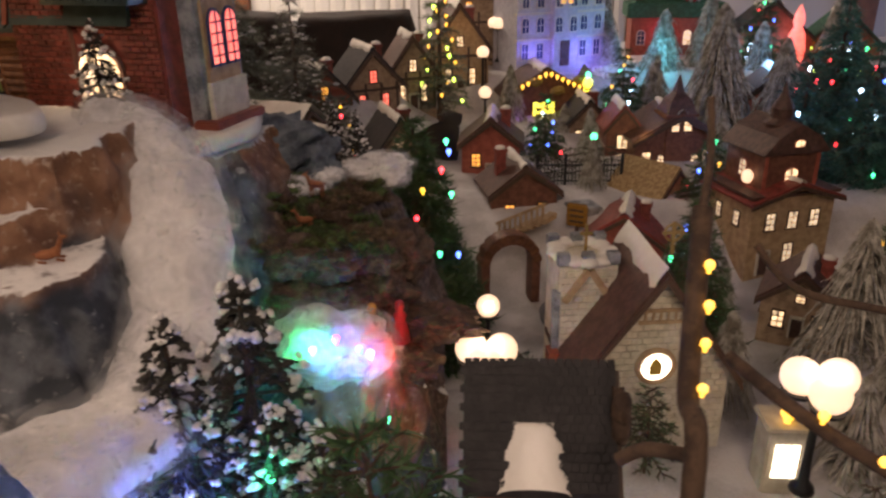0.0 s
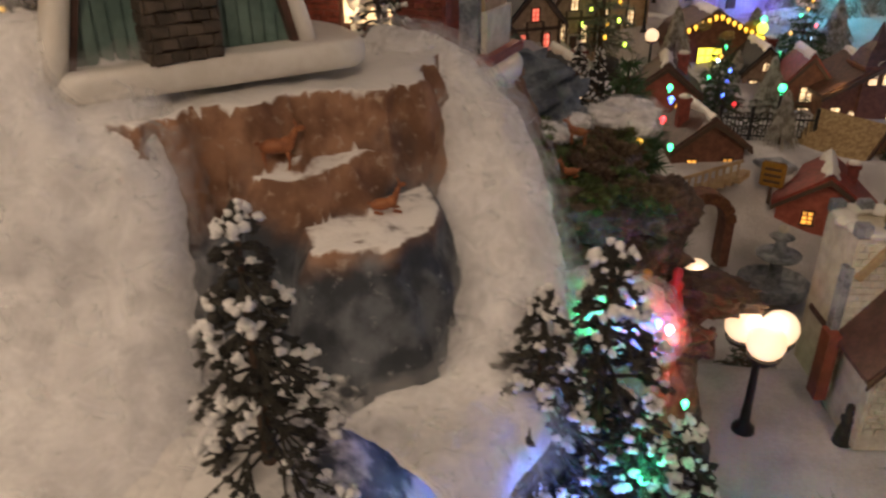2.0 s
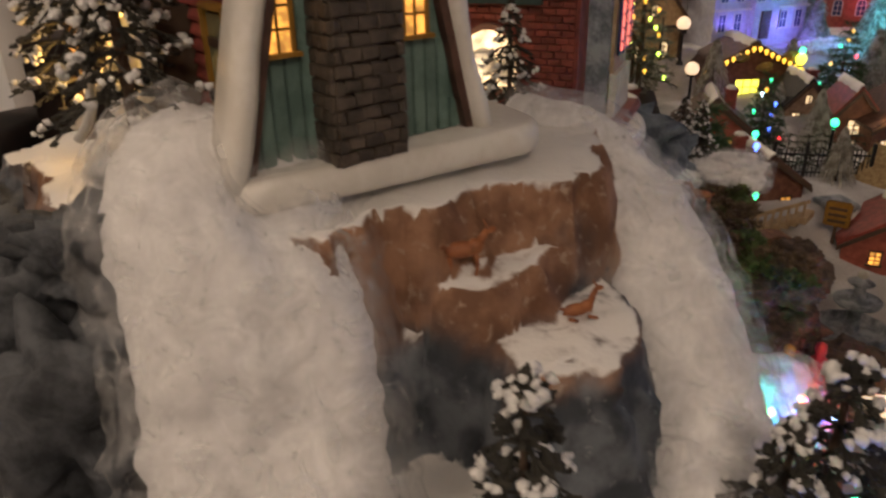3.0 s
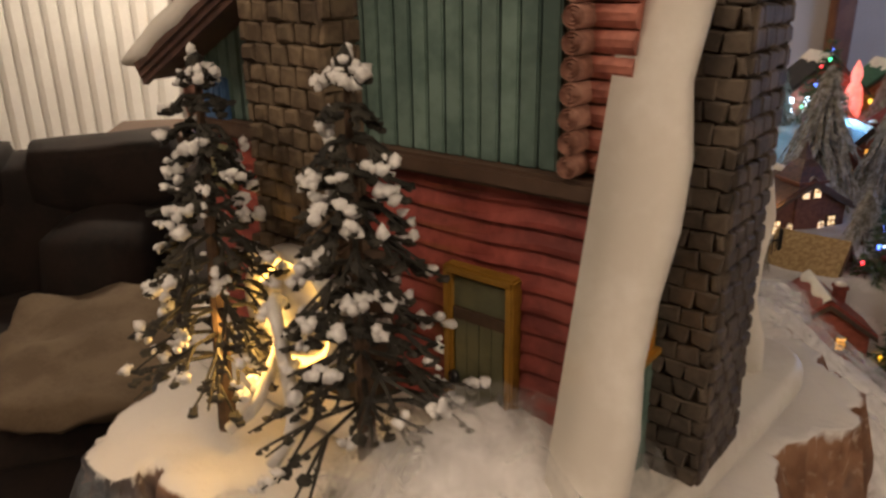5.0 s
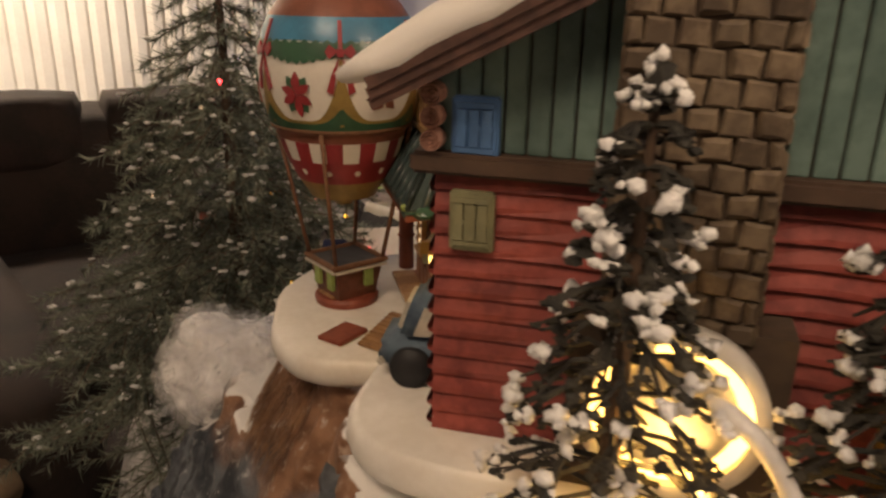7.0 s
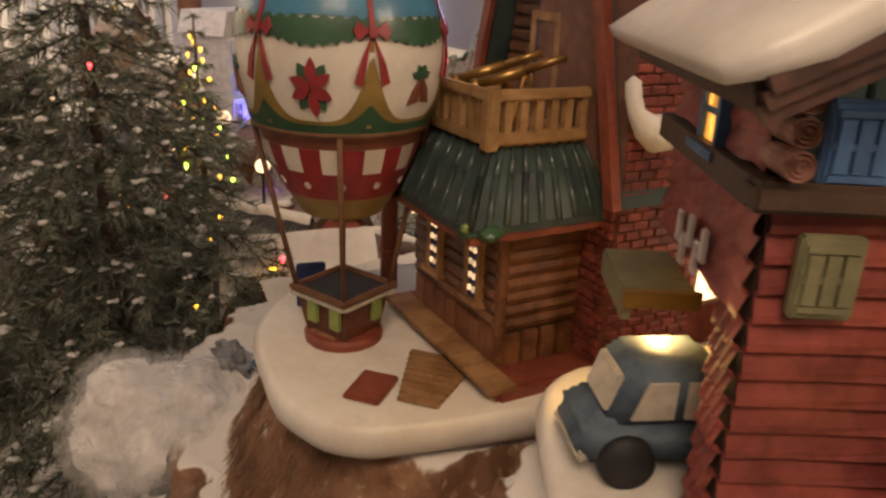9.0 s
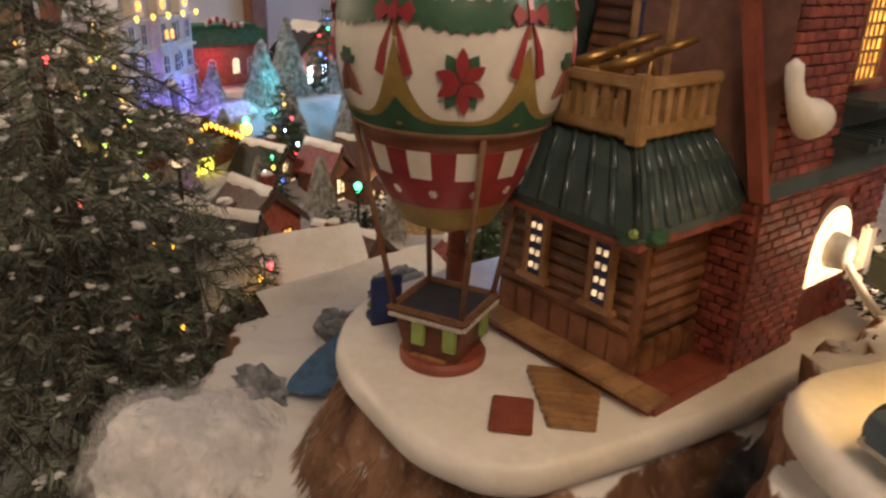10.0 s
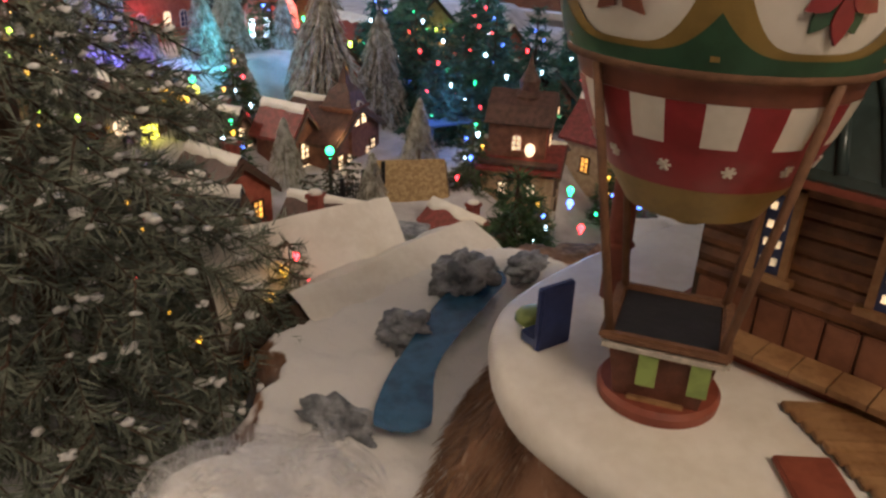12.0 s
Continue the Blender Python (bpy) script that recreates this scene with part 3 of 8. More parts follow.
part("window_frame", B((0, 0, 0.46, 0.06, 1.3, 0.07), (0, 0, -0.46, 0.06, 1.3, 0.07), (0, -0.64, 0, 0.06, 0.07, 0.9), (0, 0.64, 0, 0.06, 0.07, 0.9), (0, 0, 0, 0.05, 0.04, 0.9)), "wood_trim", win)
for sy in (-0.32, 0.32):
    part("pane", B((0.01, sy, 0, 0.006, 0.6, 0.86)), "window_sky", win)
part("window_sill", B((-0.04, 0, -0.52, 0.14, 1.4, 0.04), bevel=0.006), "wall_paint", win)

# assumed fittings, out of view, for the added ceiling fill lights
lampc = thing("ceiling_light", pose(-1.35, 0.10, 2.5), "unseen round white ceiling light added to fill the room", "lamp")
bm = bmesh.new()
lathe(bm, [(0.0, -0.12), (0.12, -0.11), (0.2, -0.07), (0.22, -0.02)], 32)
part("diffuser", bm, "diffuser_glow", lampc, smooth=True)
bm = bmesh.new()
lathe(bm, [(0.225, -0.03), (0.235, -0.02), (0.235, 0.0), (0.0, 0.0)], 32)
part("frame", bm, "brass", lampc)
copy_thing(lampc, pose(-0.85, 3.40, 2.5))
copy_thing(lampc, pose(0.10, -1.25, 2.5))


def cushion(bm, x, y, z, sx, sy, sz, puff=0.35):
    vs = box(bm, x, y, z, sx, sy, sz)
    bmesh.ops.subdivide_edges(bm, edges=list({e for v in vs for e in v.link_edges}), cuts=5, use_grid_fill=True)
    c = Vector((x, y, z))
    for v in list(bm.verts):
        p = v.co - c
        q = Vector((2 * p.x / sx, 2 * p.y / sy, 2 * p.z / sz))
        n = max(q.length, 1e-6)
        m = max(abs(q.x), abs(q.y), abs(q.z))
        k = 1 - puff * (1 - m / n) * 1.1
        v.co = c + p * k + Vector((0, 0, 0.012 * noise.noise(v.co * 6)))


# the recliner sofa beyond the table
sofa = thing("recliner_sofa", pose(-0.52, 2.50, 0, 0, 0, -4), "dark brown plush recliner sofa", "sofa", "brown recliners")
for nm, a in (("seat", (0, -0.30, 0.38, 0.86, 0.80, 0.26)), ("backrest", (0.0, 0.24, 0.62, 0.92, 0.32, 0.46)), ("headrest", (0.22, 0.20, 0.79, 0.42, 0.26, 0.20)), ("headrest", (-0.22, 0.20, 0.79, 0.42, 0.26, 0.20)),
              ("armrest", (-0.54, -0.15, 0.46, 0.24, 1.05, 0.38)), ("armrest", (0.50, -0.15, 0.46, 0.24, 1.05, 0.38)), ("footrest", (0, -0.80, 0.30, 0.80, 0.3, 0.26))):
    bm = bmesh.new()
    cushion(bm, *a)
    part(nm, bm, "sofa", sofa, smooth=True)
part("base", B((0, 0, 0.13, 1.1, 0.9, 0.26)), "sofa", sofa)
copy_thing(sofa, pose(-1.28, 2.04, 0, 0, 0, 8) @ Matrix.Scale(0.90, 4))
bm = bmesh.new()
cushion(bm, 0, 0, 0, 0.66, 0.80, 0.10)
bmesh.ops.subdivide_edges(bm, edges=bm.edges, cuts=1, use_grid_fill=True)
for v in bm.verts:
    v.co.z += 0.045 * noise.noise(Vector((v.co.x * 6, v.co.y * 6, 1))) + 0.03 * noise.noise(Vector((v.co.x * 14, v.co.y * 14, 4)))
solid("blanket", bm, "blanket", pose(-1.00, 1.66, 0.485, 4, 0, 12) @ Matrix.Scale(0.62, 4), "crumpled beige throw blanket on the brown sofa", "blanket", smooth=True)
tbl = thing("side_table", pose(-1.15, 3.35, 0), "dark wooden side table with a small blue light", "table")
part("tabletop", B((0, 0, 0.60, 0.5, 0.4, 0.03), bevel=0.004), "dark_beam", tbl)
part("body", B((0, 0, 0.30, 0.46, 0.36, 0.57)), "dark_beam", tbl)
solid("night_light", bulb_mesh("bulb_blue", 0.018), None, pose(-1.04, 3.25, 0.635), "small round blue night light", "lamp")


# ---- trees ----
TREES = {}


def resin_tree(m, h, kind=0, dark=True, label="", group="snow-tipped trees", snow=1.0, reach0=0.235):
    """A cast tree of drooping forked boughs with clumps of snow on their tips."""
    key = (kind, dark, snow, reach0)
    if key not in TREES:
        rg = random.Random(100 + kind)
        tr, bo, sn = Heap(), Heap(), Heap()
        up = Vector((0, 0, 1))
        tr.tube(up * -0.03, up * 0.30, 0.026, 0.020, 8)
        tr.tube(up * 0.30, up * 0.97, 0.020, 0.006, 8)
        levels = 12
        for L in range(levels):
            f = L / (levels - 1)
            z0 = 0.20 + 0.75 * f
            reach = reach0 * (1 - f) ** 0.8 + 0.034
            nb = 7 if f < 0.6 else (6 if f < 0.85 else 5)
            off = rg.random() * 6
            for i in range(nb):
                a = off + 2 * math.pi * i / nb + rg.uniform(-0.3, 0.3)
                rr = reach * rg.uniform(0.65, 1.2)
                dz = -rr * rg.uniform(0.15, 0.35 + 0.4 * f)
                d = Vector((math.cos(a), math.sin(a), 0))
                side = Vector((-d.y, d.x, 0))
                p0 = Vector((0, 0, z0))
                p1 = p0 + d * rr * 0.5 + Vector((0, 0, dz * 0.3 + 0.01))
                p2 = p0 + d * rr + Vector((0, 0, dz))
                bo.tube(p0, p1, 0.007, 0.006, 4)
                for k in (-1, 0.1, 1):
                    tip = p2 + side * k * rr * rg.uniform(0.15, 0.36) + Vector((0, 0, rg.uniform(-0.03, 0.015)))
                    bo.tube(p1, tip, 0.006, 0.003, 4)
                    for q in range(3):
                        c = p1.lerp(tip, rg.uniform(0.35, 1.05))
                        bo.ball(c + Vector((rg.uniform(-1, 1), rg.uniform(-1, 1), -0.6)) * 0.006, rg.uniform(0.007, 0.016), (1.1, 1.1, 0.6), 0.9, rg)
                    if rg.random() < 0.36 * snow:
                        c = tip + Vector((0, 0, 0.006))
                        for q in range(rg.choice((2, 3, 4, 6))):
                            sn.ball(c + Vector((rg.uniform(-1, 1), rg.uniform(-1, 1), rg.uniform(-0.6, 0.8))) * 0.017, rg.uniform(0.008, 0.018), (1, 1, 0.9), 0.9, rg)
        bo.ball((0, 0, 0.955), 0.024, (1, 1, 1.7), 0.6, rg)
        for q in range(5):
            sn.ball((rg.uniform(-0.014, 0.014), rg.uniform(-0.014, 0.014), 0.955 + q * 0.009), 0.012, (1, 1, 1.1), 0.6, rg)
        TREES[key] = (tr.mesh("trunk", "bark"), bo.mesh("crown", "tree_dark" if dark else "tree_green"), sn.mesh("snow_clumps", "flock_snow", True))
    t = thing("snowy_tree", m @ Matrix.Scale(h, 4), label or ("dark resin fir tree with white snow clumps" if dark else "deep green resin fir tree with white snow clumps"), "tree", group)
    for nm, me in zip(("trunk", "crown", "snow_clumps"), TREES[key]):
        o = part(nm, me, None, t)
        if nm == "snow_clumps":
            tagged(o, kind="stuff")
    return t


def needle_fir(name, m, h, spread, mat, seed, label, levels=16, per=11, twigs=7, needles=9, nl=0.022, nw=0.0011, droop=0.35, snow=0, bark="bark", start=0.1, category="tree", snowmat="flock_snow"):
    """An artificial fir: wire boughs with twigs, and thin needles all round them."""
    rg = random.Random(seed)
    tr, ne, sn = Heap(), Heap(), Heap()
    tr.tube(Vector((0, 0, -0.03)), Vector((0, 0, h * 0.98)), h * 0.022, h * 0.004, 8)

    def twig(a, b, dens):
        d = b - a
        ln = d.length
        u = d.normalized()
        tr.tube(a, b, 0.0011, 0.0007, 3)
        k = max(4, int(ln * dens))
        for i in range(k):
            o = Vector((rg.gauss(0, 1), rg.gauss(0, 1), rg.gauss(0, 1)))
            o = o - u * o.dot(u)
            ne.needle(a.lerp(b, (i + rg.random()) / k), (u * 0.75 + o.normalized() * 0.85).normalized(), nl * rg.uniform(0.6, 1.15), nw, rg)
        if snow and rg.random() < snow:
            p = a.lerp(b, rg.uniform(0.3, 1))
            for q in range(rg.choice((1, 1, 2, 4))):
                sn.ball(p + Vector((rg.uniform(-1, 1), rg.uniform(-1, 1), 0.6)) * nl * 0.25, rg.uniform(0.12, 0.34) * nl * 0.6, (1.3, 1.1, 0.7), 0.9, rg)

    for L in range(levels):
        f = L / (levels - 1)
        z0 = h * (start + (0.97 - start) * f)
        reach = spread * (1 - f) ** 0.9 + 0.012
        nb = max(4, int(per * (1 - 0.5 * f)))
        off = rg.random() * 6
        for i in range(nb):
            a = off + 2 * math.pi * i / nb + rg.uniform(-0.2, 0.2)
            rr = reach * rg.uniform(0.75, 1.12)
            d = Vector((math.cos(a), math.sin(a), 0))
            side = Vector((-d.y, d.x, 0))
            p0 = Vector((0, 0, z0))
            p2 = p0 + d * rr + Vector((0, 0, -rr * droop * rg.uniform(0.6, 1.3)))
            twig(p0.lerp(p2, 0.1), p2, needles * 100)
            nt = max(2, int(twigs * rr / spread + 1))
            for k in range(nt):
                c = p0.lerp(p2, 0.25 + 0.7 * (k + rg.random()) / nt)
                e = c + (d * 0.7 + side * rg.choice((-1, 1)) * rg.uniform(0.5, 1) + Vector((0, 0, rg.uniform(-0.35, 0.15) - droop * 0.4))) * rr * rg.uniform(0.2, 0.38)
                twig(c, e, needles * 100)
    t = thing(name, m, label, category, "artificial fir trees")
    part("trunk", tr.mesh("trunk", bark), None, t)
    part("crown", ne.mesh("crown", mat), None, t)
    if snow:
        tagged(part("snow_dusting", sn.mesh("snow_dusting", snowmat, True), None, t), kind="stuff")
    return t


def frosted_tree(m, h, seed, label="tall frosted tree with long drooping whitened boughs", mat="frosted", spread=0.36):
    """A tree of long hanging frosted strands."""
    rg = random.Random(seed)
    tr, cr = Heap(), Heap()
    tr.tube(Vector((0, 0, -0.03)), Vector((0, 0, h)), h * 0.03, h * 0.006, 8)
    n = 260
    for i in range(n):
        f = (i / n) ** 0.85
        z0 = h * (0.20 + 0.80 * f)
        a = i * 2.399 + rg.uniform(-0.3, 0.3)
        rr = h * (spread * (1 - f) ** 0.85 + 0.02) * rg.uniform(0.6, 1.25)
        d = Vector((math.cos(a), math.sin(a), 0))
        p0 = Vector((0, 0, z0))
        p1 = p0 + d * rr * 0.5 + Vector((0, 0, -rr * 0.25))
        p2 = p0 + d * rr * 0.95 + Vector((0, 0, -rr * rg.uniform(0.9, 1.6)))
        w = h * 0.0095 * rg.uniform(0.6, 1.3)
        cr.tube(p0, p1, w * 0.6, w, 5)
        cr.tube(p1, p2, w, w * 0.3, 5)
        for k in range(9):
            q = p0.lerp(p1, rg.random()) if k < 3 else p1.lerp(p2, rg.random())
            cr.tube(q, q + Vector((rg.uniform(-1, 1) + d.x, rg.uniform(-1, 1) + d.y, -1.6)) * w * 2.4, w * 0.45, w * 0.1, 3)
    t = thing("frosted_tree", m, label, "tree", "frosted trees")
    part("trunk", tr.mesh("trunk", "bark"), None, t)
    part("crown", cr.mesh("crown", mat), None, t)
    return t


# ---- small shared pieces ----
def window_unit(parent, w, h, glowmat, frame="dark_beam", cols=2, rows=3, arched=False, m=None, depth=0.004, t=0.0019):
    """A framed pane with glazing bars; it lies in x and z and faces -y."""
    bm = bmesh.new()
    ww = w + 2 * t
    if arched:
        pts = [(-ww / 2, 0), (ww / 2, 0)] + [(ww / 2 * math.cos(a), h * 0.75 + (h * 0.25 + t) * math.sin(a)) for a in np.linspace(0, math.pi, 9)]
        prism(bm, pts, depth * 0.6, "xz", -depth * 0.4)
    else:
        for s in (-1, 1):
            box(bm, s * (w / 2 + t / 2), 0, h / 2, t, depth, h + 2 * t)
        box(bm, 0, 0, h + t / 2, ww, depth, t)
        box(bm, 0, -depth * 0.2, -t / 2, ww + 2 * t, depth * 1.5, t)
    win_o = part("window", bm, frame, parent)
    if m is not None:
        win_o.matrix_local = m
    bm = bmesh.new()
    if arched:
        pts = [(-w / 2, t), (w / 2, t)] + [(w / 2 * math.cos(a), h * 0.75 + h * 0.25 * math.sin(a)) for a in np.linspace(0, math.pi, 9)]
        prism(bm, pts, 0.0008, "xz", -depth * 0.4 - 0.0008)
    else:
        box(bm, 0, 0, h / 2, w, 0.0008, h)
    part("pane", bm, glowmat, win_o, "lit window pane")
    bm = bmesh.new()
    y = -depth * 0.4 - 0.0012 if arched else -0.0008
    for i in range(1, cols):
        box(bm, -w / 2 + w * i / cols, y, h / 2, t * 0.6, 0.001, h)
    for i in range(1, rows):
        box(bm, 0, y, h * i / rows, w, 0.001, t * 0.6)
    if cols > 1 or rows > 1:
        part("glazing_lattice", bm, frame, win_o)
    else:
        bm.free()
    return win_o


def stones(parent, name, mat, w, h, m, rows, cols, depth=0.004, gap=0.0011, seed=1, bevel=0.0012, jitter=0.25, clip=None):
    """Courses of single stones on a face in x and z, proud towards -y."""
    rg = random.Random(seed)
    meshes = {}
    rh = h / rows
    for r in range(rows):
        x = -w / 2
        cw = w / cols
        first = cw * (0.5 if r % 2 else 1.0)
        while x < w / 2 - 1e-5:
            c = min(first, w / 2 - x)
            first = cw
            if c < cw * 0.2:
                break
            key = (round(c / cw * 4), rg.randrange(3))
            if clip and clip(x + c / 2, (r + 0.5) * rh):
                x += c
                continue
            if key not in meshes:
                bm = bmesh.new()
                vs = box(bm, 0, 0, 0, max(c - gap, 0.001), depth, rh - gap)
                for v in vs:
                    v.co.x += rg.uniform(-1, 1) * gap * jitter * 2
                    v.co.z += rg.uniform(-1, 1) * gap * jitter * 2
                bmesh.ops.bevel(bm, geom=[e for e in bm.edges if all(v.co.y < 0 for v in e.verts)], offset=bevel, segments=1, affect="EDGES")
                meshes[key] = mesh_of(bm, name, mat)
            s = part(name, meshes[key], None, parent)
            s.matrix_local = m @ Matrix.Translation((x + c / 2, -depth * rg.uniform(0.3, 0.5), (r + 0.5) * rh))
            x += c


def boards(parent, name, mat, w, h, m, n, thick=0.003, tilt=0.0, upright=False, seed=3, top=None):
    """Single siding boards on a face in x and z, proud towards -y; top(x) bounds upright ones."""
    rg = random.Random(seed)
    shared = None
    for i in range(n):
        if upright:
            bw = w / n
            x = -w / 2 + (i + 0.5) * bw
            hh = top(x) if top else h
            if hh <= 0.001:
                continue
            bm = bmesh.new()
            box(bm, 0, 0, hh / 2, bw - 0.0009, thick, hh, bevel=0.0006)
            o = part(name, bm, mat, parent)
            o.matrix_local = m @ Matrix.Translation((x, -thick * 0.5 + rg.uniform(-1, 1) * 0.0003, 0))
        else:
            bh = h / n
            if shared is None:
                bm = bmesh.new()
                seg = 10
                prof = [(0.0, 0.0), (-thick, 0.0006), (-thick * 0.9, bh * 0.35), (-thick * 0.35, bh)]
                rows = [[bm.verts.new((-w / 2 + w * k / seg, p[0] + 0.0004 * math.sin(k * 2.1 + p[1] * 900), p[1] + 0.0007 * math.sin(k * 1.7 + p[0] * 500))) for k in range(seg + 1)] for p in prof]
                for a, b in zip(rows, rows[1:]):
                    for k in range(seg):
                        bm.faces.new((a[k], a[k + 1], b[k + 1], b[k]))
                shared = mesh_of(bm, name, mat)
            o = part(name, shared, None, parent)
            o.matrix_local = m @ Matrix.Translation((0, 0, i * bh))


# ---- the ski chalet ----
CH = pose(-0.590, 0.650, 0.985, 0, 0, -47.55)
bm = pillow_slab([(-0.042, -0.028), (0.09, -0.030), (0.225, -0.042), (0.256, -0.034), (0.266, 0.09), (0.270, 0.155), (0.20, 0.165), (0.05, 0.125), (-0.045, 0.110)], -0.015, 0.003, 0.006)
chalet = thing("ski_chalet", CH, "red and green ceramic chalet with stone chimneys and snowy roofs", "house", "ceramic village houses")
part("snow_base", bm, "porcelain_snow", chalet, "white snow-covered cast base", smooth=True)
HB = 0.112
bm = bmesh.new()
prism(bm, [(0.0, 0.076), (0.222, 0.076), (0.222, 0.262), (0.0, 0.150)], 0.088, "xz", 0.0)
box(bm, 0.111, 0.009, 0.039, 0.222, 0.018, 0.074)
box(bm, 0.130, 0.053, 0.039, 0.184, 0.070, 0.074)
part("wall", bm, "mortar", chalet)
boards(chalet, "siding_board", "red_siding", 0.222, HB - 0.003, pose(0.111, 0, 0.003), 13, 0.0032)
boards(chalet, "upright_board", "green_board", 0.206, 0.1, pose(0.103, 0, HB + 0.006), 25, 0.0030, upright=True, top=lambda x: 0.150 + 0.505 * (x + 0.103) - HB - 0.008)
part("beam", B((0.108, -0.004, HB + 0.002, 0.232, 0.010, 0.008), bevel=0.0015), "dark_beam", chalet)
# logs at the corners, with ringed ends
end = bmesh.new()
lathe(end, [(0.0039, -0.016), (0.0039, -0.0006), (0.0035, 0.0004), (0.0029, -0.0007), (0.0023, 0.0005), (0.0017, -0.0007), (0.0011, 0.0005), (0.0005, -0.0004), (0.0, 0.0)], 14)
bmesh.ops.transform(end, matrix=pose(0, -0.008, 0, 90), verts=end.verts[:])
end = mesh_of(end, "log_end", "log_end")
lg = bmesh.new()
tube(lg, (0, 0, 0), (0.015, 0, 0), 0.0039, 0.0042, 10)
for v in lg.verts:
    v.co += Vector((0, noise.noise(v.co * 300), noise.noise(v.co * 250 + Vector((3, 1, 2))))) * 0.0008
lg = mesh_of(lg, "log", "log_red")
for i in range(19):
    o = part("log_end", end, None, chalet)
    o.location = (0.2140, -0.003, HB + 0.0105 + i * 0.0079)
    o = part("log", lg, None, chalet)
    o.location = (0.2160, 0.001, HB + 0.0105 + i * 0.0079)
    if i < 3:
        o = part("log_end", end, None, chalet)
        o.location = (0.0005, -0.003, HB + 0.0105 + i * 0.0080)
# big chimney on the long wall
CX0, CX1, CD = 0.064, 0.113, 0.024
core = B(((CX0 + CX1) / 2, -CD / 2 + 0.002, 0.200, CX1 - CX0 - 0.004, CD, 0.29), ((CX0 + CX1) / 2 + 0.002, -CD / 2 + 0.002, 0.035, CX1 - CX0 + 0.022, CD, 0.07))
chim = part("chimney", core, "mortar", chalet, "brown field-stone chimney")
stones(chim, "stone", "chimney_stone", CX1 - CX0, 0.275, pose((CX0 + CX1) / 2, -CD + 0.002, 0.066), 33, 5, 0.003, gap=0.0009, seed=5, bevel=0.0009, jitter=0.5)
stones(chim, "stone", "chimney_stone", CD, 0.275, pose(CX1 - 0.002, -CD / 2 + 0.001, 0.066, 0, 0, 90), 30, 2, 0.003, gap=0.0009, seed=6, bevel=0.0009, jitter=0.5)
stones(chim, "stone", "chimney_stone", CD, 0.275, pose(CX0 + 0.002, -CD / 2 + 0.001, 0.066, 0, 0, -90), 30, 2, 0.003, gap=0.0009, seed=7, bevel=0.0009, jitter=0.5)
# the lamp hole below it, with its bulb and white cord
bm = bmesh.new()
lathe(bm, [(0.026, -0.002), (0.0285, -0.004), (0.031, -0.002), (0.031, 0.006), (0.026, 0.006)], 36)
hole = part("lamp_hole", bm, "porcelain_snow", chalet, "round lamp opening glowing yellow", smooth=True)
hole.matrix_local = pose(0.090, -CD - 0.002, 0.042, 90)
bm = bmesh.new()
lathe(bm, [(0.0, 0.001), (0.027, 0.001)], 36)
part("glow_disc", bm, "hole_glow", hole)
bm = bmesh.new()
lathe(bm, [(0.0, 0.015), (0.012, 0.0145), (0.018, 0.009), (0.0215, 0.002)], 24)
part("socket_cap", bm, "white_plastic", hole, "pale plastic bulb clip", smooth=True)


def cable(name, pts, r, mat, parent=None, label="", category="cord"):
    """A round cord along a smooth line."""
    bm = bmesh.new()
    P = [Vector(p) for p in pts]
    line = []
    for i in range(len(P) - 1):
        a, b, c, d = P[max(i - 1, 0)], P[i], P[i + 1], P[min(i + 2, len(P) - 1)]
        for k in range(8):
            t = k / 8
            line.append(0.5 * ((2 * b) + (c - a) * t + (2 * a - 5 * b + 4 * c - d) * t * t + (3 * b - a - 3 * c + d) * t ** 3))
    line.append(P[-1])
    rings = []
    for i, p in enumerate(line):
        d = (line[min(i + 1, len(line) - 1)] - line[max(i - 1, 0)]).normalized()
        q = d.to_track_quat("Z", "Y")
        rings.append([bm.verts.new(p + q @ Vector((math.cos(a) * r, math.sin(a) * r, 0))) for a in np.linspace(0, 2 * math.pi, 9)[:-1]])
    for a, b in zip(rings, rings[1:]):
        for i in range(8):
            bm.faces.new((a[i], a[(i + 1) % 8], b[(i + 1) % 8], b[i]))
    if parent:
        return part(name, bm, mat, parent, label, smooth=True)
    return solid(name, bm, mat, Matrix(), label, category, smooth=True)


cable("power_cord", [(0.094, -0.036, 0.050), (0.104, -0.050, 0.058), (0.120, -0.060, 0.046), (0.130, -0.066, 0.020), (0.126, -0.075, 0.004)], 0.0030, "white_plastic", chalet, "white plastic lamp cord")
cable("power_cord", [(0.094, -0.038, 0.040), (0.102, -0.052, 0.030), (0.100, -0.062, 0.014), (0.092, -0.07, 0.004)], 0.0028, "white_plastic", chalet, "white plastic lamp cord")
# back door
door = part("door", B((0.1755, -0.0035, 0.037, 0.026, 0.004, 0.066)), "door_green", chalet, "olive plank door with ochre frame")
part("door_frame", B((0.1605, -0.005, 0.038, 0.004, 0.007, 0.074), (0.1905, -0.005, 0.038, 0.004, 0.007, 0.074), (0.1755, -0.005, 0.0735, 0.034, 0.007, 0.004), bevel=0.001), "trim_ochre", door)
for i in range(4):
    part("plank", B((0.1665 + i * 0.006, -0.0058, 0.030, 0.0054, 0.0012, 0.046)), "door_green", door)
part("cross_rail", B((0.1755, -0.0062, 0.055, 0.025, 0.0012, 0.005)), "dark_beam", door)
bm = bmesh.new()
ball(bm, (0.1645, -0.0085, 0.026), 0.0026, 2, (1, 0.8, 1.5))
part("knob", bm, "iron", door, smooth=True)
